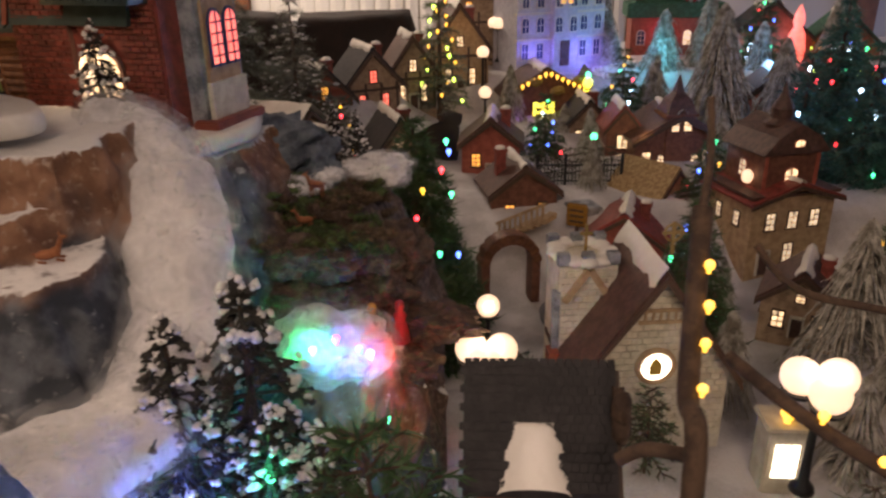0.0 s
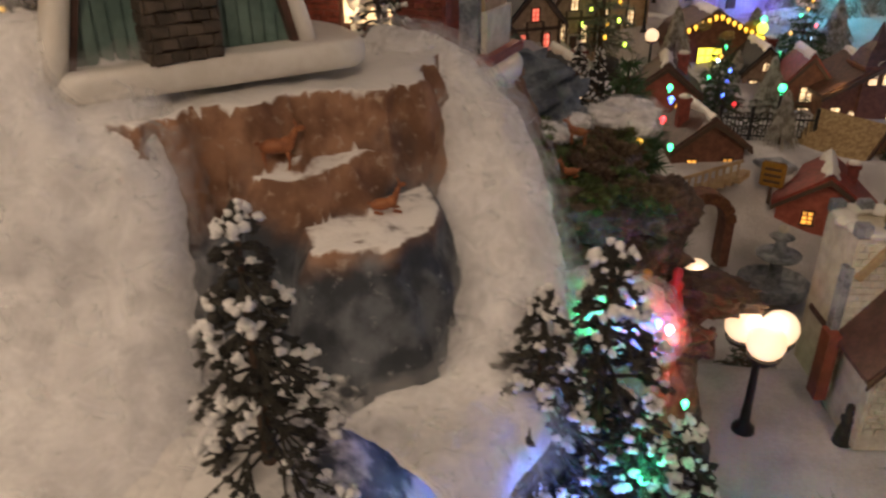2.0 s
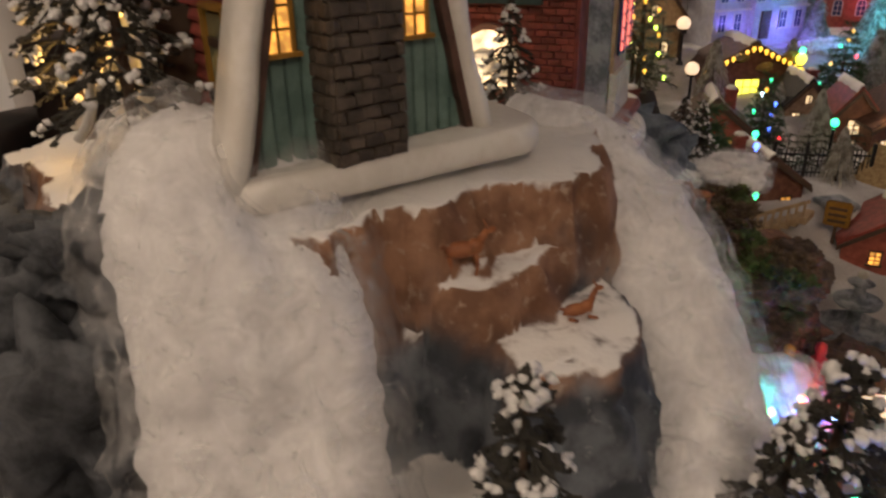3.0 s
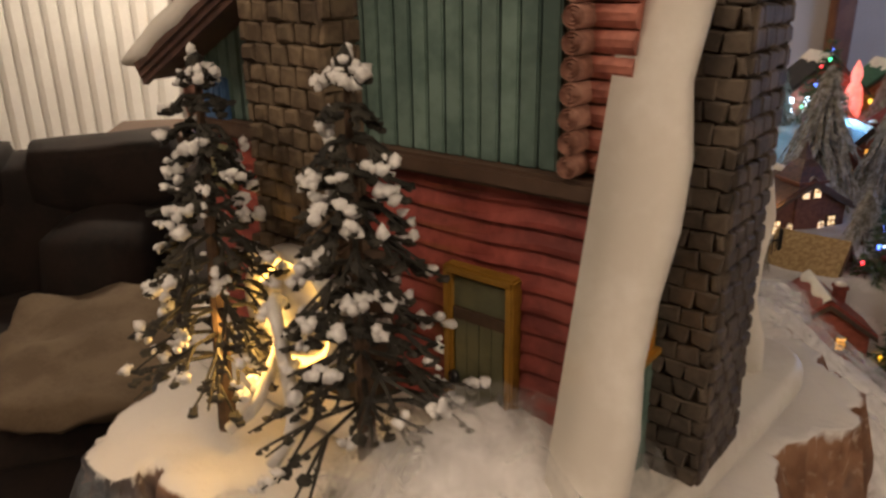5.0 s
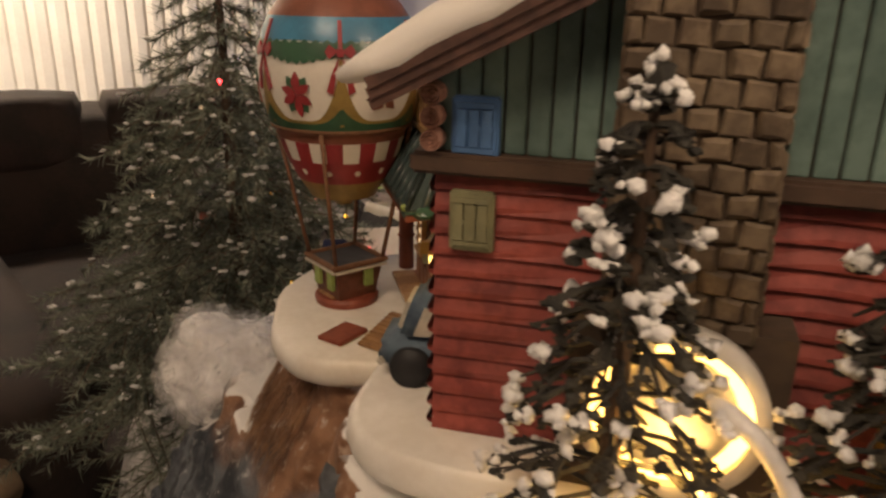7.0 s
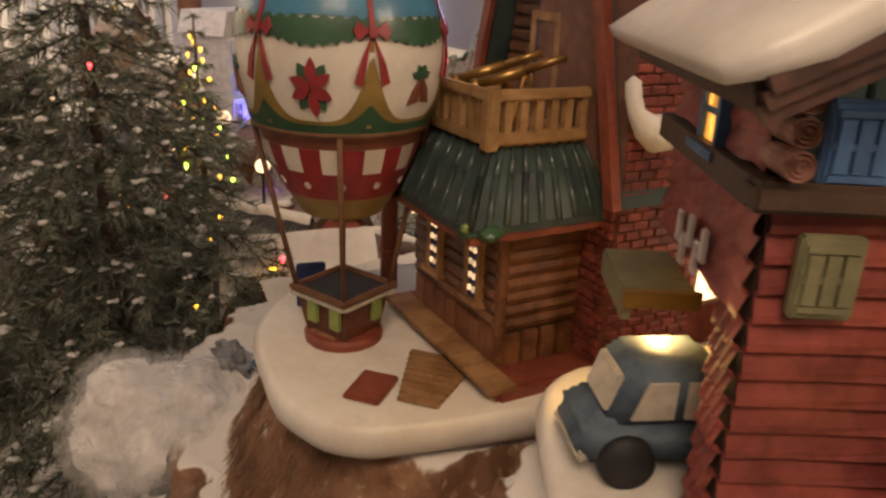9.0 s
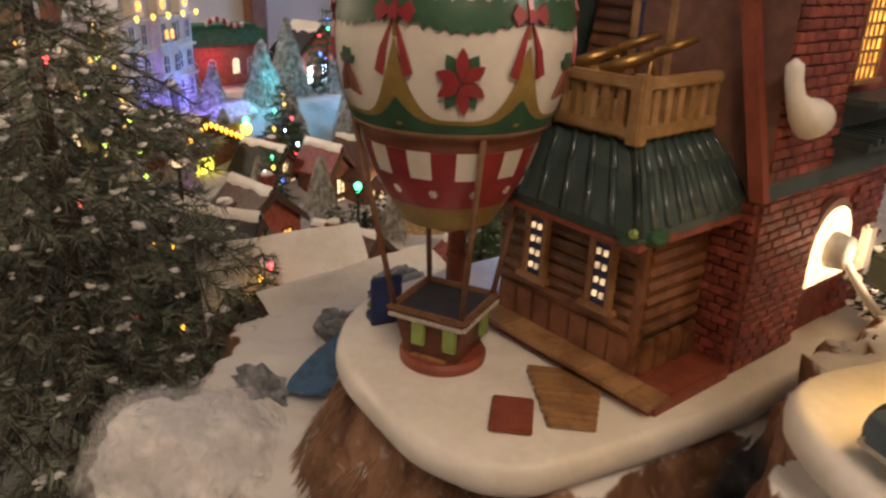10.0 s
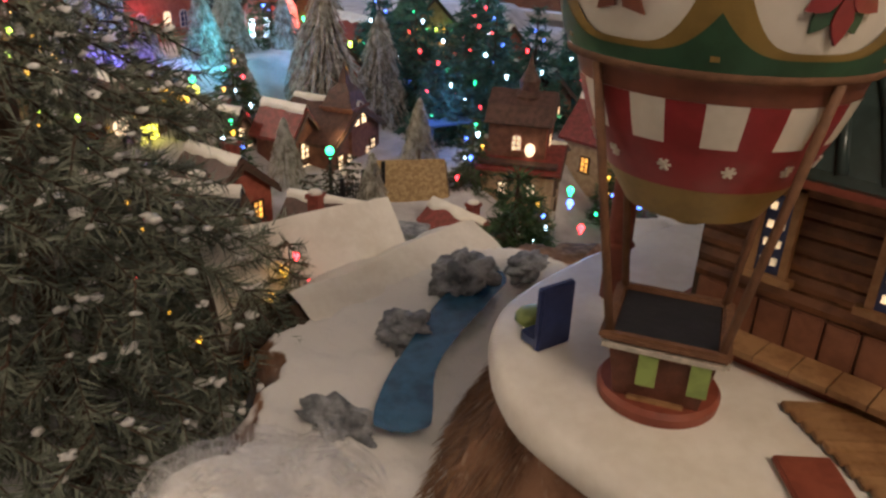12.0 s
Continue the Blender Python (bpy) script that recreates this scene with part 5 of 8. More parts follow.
# door mat and planked path on the base
mat_o = solid("door_mat", B((0, 0, 0.0015, 0.030, 0.0215, 0.003), bevel=0.0008), "deck_red", pose(-0.5405, 0.862, 0.9268, 0, 0, 26), "dark red door mat on the snow base", "mat")
path = thing("plank_path", pose(-0.508, 0.848, 0.9268, 0, 0, 26), "tan planked path on the snow base", "path")
for k in range(9):
    part("plank", B((-0.026 + k * 0.0062, -0.003 + k * 0.0004, 0.0013, 0.0058, 0.024 + 0.0022 * k, 0.0026), bevel=0.0005), "plank_tan", path)

# ---- the hot-air balloon ----
BA = pose(-0.510, 0.925, 0.9265, 0, 0, 7)
balloon = thing("hot_air_balloon", BA, "ceramic hot-air balloon with painted bows and poinsettias", "balloon")
EZC, ER = 0.178, 0.0580


def env(z):
    """The envelope's radius by height above the base."""
    if z >= 0.138:
        return math.sqrt(max(0.0, 1 - ((z - EZC) / (0.0655 if z > EZC else 0.074)) ** 2)) * ER
    return 0.024 + (z - 0.086) / 0.052 * 0.0235 + 0.003 * math.sin((z - 0.086) / 0.052 * math.pi)


def env_band(name, z0, z1, mat, extra=0.0, n=6, seg=48, a0=0.0, a1=2 * math.pi, lo=None, hi=None, label=""):
    bm = bmesh.new()
    s = max(2, int(seg * (a1 - a0) / (2 * math.pi)))
    rows = []
    for j in range(n + 1):
        row = []
        for i in range(s + 1):
            a = a0 + (a1 - a0) * i / s
            zl = lo(a) if lo else z0
            zh = hi(a) if hi else z1
            z = zl + (zh - zl) * j / n
            r = env(z) + extra
            row.append(bm.verts.new((r * math.cos(a), r * math.sin(a), z)))
        rows.append(row)
    for p, q in zip(rows, rows[1:]):
        for i in range(s):
            bm.faces.new((p[i], p[i + 1], q[i + 1], q[i]))
    return part(name, bm, mat, balloon, label, smooth=True)


GORES = 6


def scallop(a, lo, amp):
    t = (a * GORES / (2 * math.pi)) % 1
    return lo + amp * (1 - math.sin(math.pi * t)) ** 2.2


env_band("envelope", 0.086, EZC + 0.0652, "balloon_white", n=40, label="white glazed balloon envelope")
env_band("green_hem", 0.141, 0.16, "balloon_gold", 0.0004, 6, 160, hi=lambda a: scallop(a, 0.1475, 0.036))
env_band("green_hem", 0.141, 0.16, "balloon_green", 0.0008, 5, 160, hi=lambda a: scallop(a, 0.1455, 0.012))
env_band("blue_panel", 0.203, 0.224, "balloon_blue", 0.0005, 6, 160, lo=lambda a: 0.1975 + 0.002 * abs(math.sin(a * 3)), hi=lambda a: 0.2140)
env_band("green_garland", 0.187, 0.203, "balloon_green", 0.0012, 5, 160, lo=lambda a: 0.1875 + 0.0014 * math.sin(a * 61) + 0.002 * math.cos(a * 6), hi=lambda a: 0.1990 + 0.0012 * math.sin(a * 47))
env_band("crown", 0.2140, 0.2431, "balloon_brown", 0.0006, 8)
env_band("gold_band", 0.086, 0.100, "balloon_gold", 0.0004, 3)
env_band("red_band", 0.100, 0.1165, "balloon_red", 0.0006, 4)
for k in range(24):
    a = 2 * math.pi * k / 24
    env_band("check", 0.1165, 0.131, "balloon_red" if k % 2 else "balloon_white", 0.0007, 3, 96, a, a + 2 * math.pi / 24)
env_band("rim", 0.131, 0.1385, "balloon_brown", 0.0004, 3)
bm = bmesh.new()
lathe(bm, [(0.0475, 0.1375), (0.0510, 0.1385), (0.0510, 0.1415), (0.0480, 0.1425)], 48)
part("ring", bm, "rope", balloon, smooth=True)


def on_env(bm, pts, ang, zc, extra, thick=0.0012):
    """Lays a small flat outline on the envelope: x round it, y up it."""
    vs, ws = [], []
    for x, y in pts:
        z = zc + y
        r = env(z) + extra
        a = ang + x / max(env(zc), 0.01)
        vs.append(bm.verts.new((r * math.cos(a), r * math.sin(a), z)))
        ws.append(bm.verts.new(((r - thick) * math.cos(a), (r - thick) * math.sin(a), z)))
    bm.faces.new(vs)
    n = len(vs)
    for i in range(n):
        bm.faces.new((vs[i], ws[i], ws[(i + 1) % n], vs[(i + 1) % n]))


def petal(a, l, w, c=(0, 0)):
    d, s = (math.cos(a), math.sin(a)), (-math.sin(a), math.cos(a))
    out = []
    for t, k in ((0.06, 0.1), (0.35, 0.8), (0.55, 1.0), (0.8, 0.6), (1.0, 0.0), (0.8, -0.6), (0.55, -1.0), (0.35, -0.8), (0.06, -0.1)):
        out.append((c[0] + d[0] * l * t + s[0] * w * k, c[1] + d[1] * l * t + s[1] * w * k))
    return out


for g in range(GORES):
    a = 2 * math.pi * g / GORES
    # a bow with its tails over each seam, and a flower or bells between
    bm = bmesh.new()
    for sgn in (-1, 1):
        on_env(bm, [(sgn * 0.001, 0.001), (sgn * 0.007, 0.0055), (sgn * 0.0095, 0.001), (sgn * 0.007, -0.0035)], a, 0.1920, 0.0026)
        on_env(bm, [(sgn * 0.0005, -0.001), (sgn * 0.0060, -0.014), (sgn * 0.0090, -0.024), (sgn * 0.0050, -0.026), (sgn * 0.0030, -0.014)], a, 0.1920, 0.0020)
    on_env(bm, [(-0.002, -0.002), (0.002, -0.002), (0.002, 0.003), (-0.002, 0.003)], a, 0.1920, 0.0032)
    on_env(bm, [(-0.0014, 0.003), (0.0014, 0.003), (0.0014, 0.020), (-0.0014, 0.020)], a, 0.1920, 0.0022)
    part("bow", bm, "balloon_red", balloon, "dark red painted bow")
    bm = bmesh.new()
    on_env(bm, [(-0.0014, -0.048), (0.0014, -0.048), (0.0010, -0.004), (-0.0010, -0.004)], a, 0.1920, 0.0012)
    part("seam", bm, "balloon_gold", balloon)
    am = a + math.pi / GORES
    if g % 2:
        for k in range(6):
            bm = bmesh.new()
            on_env(bm, petal(math.pi / 2 + k * math.pi / 3 + 0.12 * (k % 2), 0.0150 if k % 3 == 0 else 0.0118, 0.0030), am, 0.1650, 0.0018 + 0.0002 * (k % 3))
            part("petal", bm, "balloon_red", balloon, "red painted poinsettia petal")
        bm = bmesh.new()
        for k in range(4):
            on_env(bm, petal(math.pi / 3 + (k // 2) * math.pi + (k % 2) * math.pi / 3, 0.0135, 0.0036), am, 0.1650, 0.0011)
        part("leaf", bm, "balloon_green", balloon)
    else:
        bm = bmesh.new()
        for sgn in (-1, 1):
            on_env(bm, [(sgn * 0.001, 0.004), (sgn * 0.0055, -0.002), (sgn * 0.0085, -0.010), (sgn * 0.0015, -0.0085), (sgn * 0.0005, 0.0)], am, 0.1650, 0.0016)
        part("bell_motif", bm, "balloon_brown", balloon, "brown painted bells")
        bm = bmesh.new()
        for k in (0.4, 1.2, 1.9, 2.7):
            on_env(bm, petal(k, 0.0070, 0.0022, (0, 0.004)), am, 0.1650, 0.0013)
        part("leaf", bm, "balloon_green", balloon)
for k in range(12):
    bm = bmesh.new()
    for j in range(3):
        c, s = math.cos(j * math.pi / 3), math.sin(j * math.pi / 3)
        on_env(bm, [(c * 0.0022 - s * 0.0005, s * 0.0022 + c * 0.0005), (-c * 0.0022 - s * 0.0005, -s * 0.0022 + c * 0.0005), (-c * 0.0022 + s * 0.0005, -s * 0.0022 - c * 0.0005), (c * 0.0022 + s * 0.0005, s * 0.0022 - c * 0.0005)], 2 * math.pi * (k + 0.5) / 12, 0.1085, 0.0010 + 0.0002 * j)
    part("snowflake", bm, "balloon_white", balloon)
# basket, burner post, ropes and round plinth
bm = bmesh.new()
lathe(bm, [(0.0, 0.0), (0.0245, 0.0), (0.0250, 0.004), (0.0235, 0.0062), (0.0, 0.0062)], 40)
part("plinth", bm, "deck_red", balloon, "round red-brown plinth", smooth=False)
part("plinth_board", B((-0.010, 0, 0.0066, 0.018, 0.022, 0.0016), bevel=0.0005), "plank_tan", balloon)
bm = bmesh.new()
prism(bm, [(-0.0145, 0.006), (0.0145, 0.006), (0.0185, 0.034), (-0.0185, 0.034)], 0.037, "xz", -0.0185)
for v in bm.verts:
    if v.co.z < 0.01:
        v.co.y *= 0.0145 / 0.0185
bk = part("basket", bm, "wicker", balloon, "square brown wicker basket")
bk.scale = (1.12, 1.12, 1.0)
part("basket_rim", B((0, -0.0195, 0.035, 0.043, 0.004, 0.0035), (0, 0.0195, 0.035, 0.043, 0.004, 0.0035), (-0.0195, 0, 0.035, 0.004, 0.039, 0.0035), (0.0195, 0, 0.035, 0.004, 0.039, 0.0035), bevel=0.001), "rope", bk)
# the basket is solid; this dark plate paints the shade of its hollow
part("basket_well", B((0, 0, 0.0345, 0.034, 0.034, 0.001)), "tyre", bk, "dark plate painted as the shade of a hollow")
part("rope_trim", B((0, -0.0205, 0.0315, 0.040, 0.002, 0.002), (-0.0205, 0, 0.0315, 0.002, 0.040, 0.002)), "wool_rope", bk)
for x, y in ((-0.0195, 0.004), (0.006, -0.0195), (0.0195, 0), (-0.0195, -0.013)):
    part("pennant", B((x, y, 0.0235, 0.0025 if abs(x) > 0.015 else 0.0065, 0.0065 if abs(x) > 0.015 else 0.0025, 0.014)), "lime", bk, "lime green pennant")
for sx in (-1, 1):
    for sy in (-1, 1):
        bm = bmesh.new()
        tube(bm, (sx * 0.0205, sy * 0.0205, 0.036), (sx * 0.0365, sy * 0.0345, 0.1385), 0.0016, 0.0016, 8)
        part("rope", bm, "rope", balloon, smooth=True)
bm = bmesh.new()
tube(bm, (0, 0, 0.078), (0, 0, 0.087), 0.006, 0.009, 12)
part("burner", bm, "balloon_gold", balloon, smooth=True)
sup = thing("balloon_pole", pose(-0.435, 0.966, 0.926), "red-brown pole behind the balloon", "pole")
bm = bmesh.new()
tube(bm, (0, 0, 0), (0.0, 0.0, 0.125), 0.0065, 0.0060, 12)
lathe(bm, [(0.0065, 0.028), (0.0080, 0.030), (0.0065, 0.032)], 12)
part("shaft", bm, "deck_red", sup, smooth=True)
sg = thing("sign_board", pose(-0.498, 0.976, 0.926, 0, 0, 62), "dark blue standing sign board", "sign")
part("board", B((0, 0, 0.016, 0.004, 0.020, 0.032), bevel=0.001), "navy", sg)
part("foot", B((0.005, 0, 0.003, 0.014, 0.018, 0.006), bevel=0.001), "navy", sg)
bm = bmesh.new()
ball(bm, (0, 0, 0.004), 0.009, 2, (1.2, 1, 0.5), 0.2)
solid("grass_tuft", bm, "lime", pose(-0.484, 0.990, 0.926), "bright green tuft behind the basket", "plant", smooth=True)


# ---- cotton snow ----
def spline(P, n):
    P = [Vector(p) for p in P]
    out = []
    for i in range(len(P) - 1):
        a, b, c, d = P[max(i - 1, 0)], P[i], P[i + 1], P[min(i + 2, len(P) - 1)]
        for k in range(n):
            t = k / n
            out.append(0.5 * ((2 * b) + (c - a) * t + (2 * a - 5 * b + 4 * c - d) * t * t + (3 * b - a - 3 * c + d) * t ** 3))
    return out + [P[-1]]


def cotton_fall(pts, widths, thick, seed, label, wisps=500):
    """A lumpy sheet of teased cotton laid down a slope, with loose fibres along its edges."""
    bm = bmesh.new()
    line = spline(pts, 12)
    ws = np.interp(np.linspace(0, 1, len(line)), np.linspace(0, 1, len(widths)), widths)
    nx = 28
    rg = random.Random(seed)
    rows = []
    for i, p in enumerate(line):
        d = (line[min(i + 1, len(line) - 1)] - line[max(i - 1, 0)]).normalized()
        s = d.cross(Vector((0, 0, 1))).normalized()
        up = s.cross(d).normalized()
        if up.z < 0:
            up = -up
        row = []
        for j in range(nx + 1):
            k = 2 * j / nx - 1
            q = p + s * ws[i] * k * (1 + 0.12 * noise.noise((i * 0.35, k * 2, seed)))
            e = max(0.0, 1 - k * k) ** 0.5
            lump = 0.75 + 0.32 * noise.fractal(q * 15 + Vector((seed, 0, 0)), 0.8, 2, 4) + 0.10 * noise.noise(Vector((q.dot(s) * 260, i * 0.05, seed)))
            row.append(bm.verts.new(q + up * (thick * e * lump - 0.006 * (1 - e) - 0.002)))
        rows.append(row)
    for a, b in zip(rows, rows[1:]):
        for j in range(nx):
            bm.faces.new((a[j], a[j + 1], b[j + 1], b[j]))
    t = thing("cotton_fall", Matrix(), label, "cotton snow", "cotton snowfalls")
    fib = []
    fc = []
    for k in range(wisps):
        i = rg.randrange(1, len(rows) - 1)
        j = rg.choice((rg.randrange(0, 5), rg.randrange(nx - 5, nx), rg.randrange(nx)))
        p = rows[i][j].co.copy()
        d = (line[min(i + 1, len(line) - 1)] - line[i - 1]).normalized()
        v = (d * rg.uniform(-0.3, 1) + Vector((rg.gauss(0, 0.5), rg.gauss(0, 0.5), rg.gauss(0, 0.5)))).normalized() * rg.uniform(0.006, 0.018)
        w = v.cross(Vector((rg.random(), rg.random(), rg.random()))).normalized() * 0.00007
        m2 = p + v * 0.5 + Vector((rg.gauss(0, 1), rg.gauss(0, 1), rg.gauss(0, 1))) * 0.0015
        n = len(fib)
        fib += [p - w, p + w, m2 + w, m2 - w, p + v]
        fc += [(n, n + 1, n + 2, n + 3), (n + 3, n + 2, n + 4)]
    fl = bmesh.new()
    for k in range(1, 3):
        grid = []
        for i, row in enumerate(rows):
            mid = row[nx // 2].co
            nxt = rows[min(i + 1, len(rows) - 1)][nx // 2].co - rows[max(i - 1, 0)][nx // 2].co
            up = (row[-1].co - row[0].co).cross(nxt).normalized()
            if up.z < 0:
                up = -up
            grid.append([fl.verts.new(mid + (v.co - mid) * (1 + 0.14 * k) + up * (0.0050 * k + 0.0036 * noise.noise(v.co * 35 + Vector((k * 5, 0, seed))))) for v in row])
        for a, b in zip(grid, grid[1:]):
            for j in range(nx):
                fl.faces.new((a[j], a[j + 1], b[j + 1], b[j]))
    part("batting", bm, "cotton", t, smooth=True)
    tagged(part("fluff", fl, "cotton_fluff", t, smooth=True), kind="stuff")
    me = bpy.data.meshes.new("fibre_fringe")
    me.from_pydata(fib, [], fc)
    me.materials.append(MATS["cotton_wisp"])
    tagged(part("fibre_fringe", me, None, t), kind="stuff")
    return t


def cotton_heap(c, r, squash, seed, label, wisps=300):
    bm = bmesh.new()
    v = bmesh.ops.create_icosphere(bm, subdivisions=5, radius=1)["verts"]
    rg = random.Random(seed)
    fib, fc = [], []
    for q in v:
        n = q.co.normalized()
        k = r * (0.88 + 0.26 * noise.fractal(n * 1.5 + Vector((seed, 0, 0)), 1.1, 2, 4))
        q.co = Vector(c) + Vector((n.x * squash[0], n.y * squash[1], n.z * squash[2])) * k
    vs = list(bm.verts)
    for k in range(wisps):
        p = rg.choice(vs).co
        d = (p - Vector(c)).normalized()
        vv = (d * 0.6 + Vector((rg.gauss(0, 0.6), rg.gauss(0, 0.6), rg.gauss(0, 0.6)))).normalized() * rg.uniform(0.12, 0.38) * r
        w = vv.cross(Vector((rg.random(), rg.random(), rg.random()))).normalized() * 0.00011
        n = len(fib)
        fib += [p - w, p + w, p + vv]
        fc += [(n, n + 1, n + 2)]
    t = thing("cotton_heap", Matrix(), label, "cotton snow", "cotton heaps")
    fl = bmesh.new()
    for k in range(1, 3):
        for q in bmesh.ops.create_icosphere(fl, subdivisions=4, radius=1)["verts"]:
            n = q.co.normalized()
            kk = r * (0.92 + 0.26 * noise.fractal(n * 1.5 + Vector((seed, 0, 0)), 1.1, 2, 4) + 0.07 * k + 0.06 * noise.noise(n * 3 + Vector((k * 7, 0, seed))))
            q.co = Vector(c) + Vector((n.x * squash[0], n.y * squash[1], n.z * squash[2])) * kk
    tagged(part("fluff", fl, "cotton_fluff", t, smooth=True), kind="stuff")
    part("batting", bm, "cotton", t, smooth=True)
    me = bpy.data.meshes.new("fibre_fringe")
    me.from_pydata(fib, [], fc)
    me.materials.append(MATS["cotton_wisp"])
    tagged(part("fibre_fringe", me, None, t), kind="stuff")
    return t


cotton_fall([(-0.482, 0.505, 0.985), (-0.466, 0.468, 0.976), (-0.446, 0.432, 0.938), (-0.436, 0.404, 0.885), (-0.424, 0.365, 0.838), (-0.40, 0.28, 0.805)], [0.050, 0.060, 0.058, 0.058, 0.060, 0.070], 0.036, 3, "white teased cotton snow hanging down the crag", 2500)
cotton_fall([(-0.315, 0.685, 0.952), (-0.270, 0.650, 0.948), (-0.236, 0.612, 0.918), (-0.216, 0.560, 0.875), (-0.206, 0.500, 0.832), (-0.220, 0.435, 0.802), (-0.27, 0.36, 0.800)], [0.024, 0.036, 0.042, 0.044, 0.042, 0.052, 0.065], 0.030, 8, "white teased cotton falling down the crag like water", 2500)
cotton_heap((-0.487, 0.494, 0.984), 0.034, (1.5, 1.0, 0.62), 4, "tuft of white cotton snow by the chalet door", 5000)
cotton_heap((-0.515, 0.492, 0.972), 0.022, (1.6, 0.8, 0.5), 14, "flat tuft of white cotton snow on the rock rim", 3000)
cotton_heap((-0.566, 1.098, 0.800), 0.064, (1.05, 1.15, 0.85), 9, "fluffy heap of white cotton on the snow field", 5000)

# ---- deer on the ledges ----
def deer(m, s, lying=False, label="small brown deer figure on a snowy rock ledge"):
    bm = bmesh.new()
    ball(bm, (0, 0, 0.6 if not lying else 0.28), 0.22, 2, (1.75, 0.8, 0.85))
    ball(bm, (0.28, 0, 0.64 if not lying else 0.34), 0.17, 2, (1.1, 0.9, 1.1))
    tube(bm, (0.36, 0, 0.7 if not lying else 0.4), (0.52, 0, 0.98 if not lying else 0.8), 0.11, 0.07, 8)
    ball(bm, (0.60, 0, 1.0 if not lying else 0.84), 0.09, 2, (1.6, 0.8, 0.85))
    for sy in (-1, 1):
        tube(bm, (0.53, sy * 0.05, 1.06 if not lying else 0.9), (0.48, sy * 0.12, 1.2 if not lying else 1.04), 0.035, 0.01, 6)
        for sx in (-0.28, 0.28):
            if not lying:
                tube(bm, (sx, sy * 0.1, 0.5), (sx + 0.03, sy * 0.11, 0.25), 0.065, 0.04, 6)
                tube(bm, (sx + 0.03, sy * 0.11, 0.26), (sx, sy * 0.11, 0.0), 0.035, 0.028, 6)
            else:
                tube(bm, (sx, sy * 0.16, 0.12), (sx + 0.25, sy * 0.2, 0.05), 0.06, 0.04, 6)
    ball(bm, (-0.4, 0, 0.68 if not lying else 0.36), 0.06, 1, (1.3, 0.7, 0.8))
    return solid("deer_figure", bm, "deer_brown", m @ Matrix.Scale(s, 4), label, "deer", "deer on the crag", smooth=True)


deer(pose(-0.345, 0.484, 0.9215, 0, 0, 15), 0.026)
deer(pose(-0.366, 0.488, 0.9215, 0, 0, 190), 0.022)
deer(pose(-0.282, 0.488, 0.894, 0, 0, 20), 0.021, True, "small brown deer figure lying on a snowy ledge")
deer(pose(-0.140, 0.796, 0.838, 0, 0, 160), 0.024)
deer(pose(-0.148, 0.758, 0.818, 0, 0, 200), 0.022, True)

# ---- near trees ----
resin_tree(pose(-0.523, 0.502, 0.984, 0, 0, 40), 0.163, 1, True, reach0=0.20)
resin_tree(pose(-0.584, 0.558, 0.980, 0, 2, 0), 0.164, 2, True, reach0=0.19)
resin_tree(pose(-0.313, 0.335, 0.790, 0, 0, 20), 0.175, 1, True, reach0=0.19)
resin_tree(pose(-0.182, 0.423, 0.690, 0, 0, 90), 0.195, 2, True, snow=1.0, reach0=0.25)
resin_tree(pose(-0.142, 0.462, 0.645, 0, 0, 10), 0.250, 3, True, snow=1.0, reach0=0.24)
resin_tree(pose(-0.125, 0.415, 0.625, 0, 3, 70), 0.190, 1, True, snow=1.2, reach0=0.26)
resin_tree(pose(-0.090, 0.440, 0.590, 0, 0, 170), 0.200, 3, True, snow=1.2, reach0=0.26)
resin_tree(pose(-0.322, 0.712, 0.926, 0, 0, 120), 0.115, 2, True, snow=1.3)
resin_tree(pose(-0.135, 0.930, 0.815, 0, 0, 20), 0.100, 3, True, snow=1.3)
resin_tree(pose(-0.110, 0.950, 0.815, 0, 0, 220), 0.090, 2, True, snow=1.3)


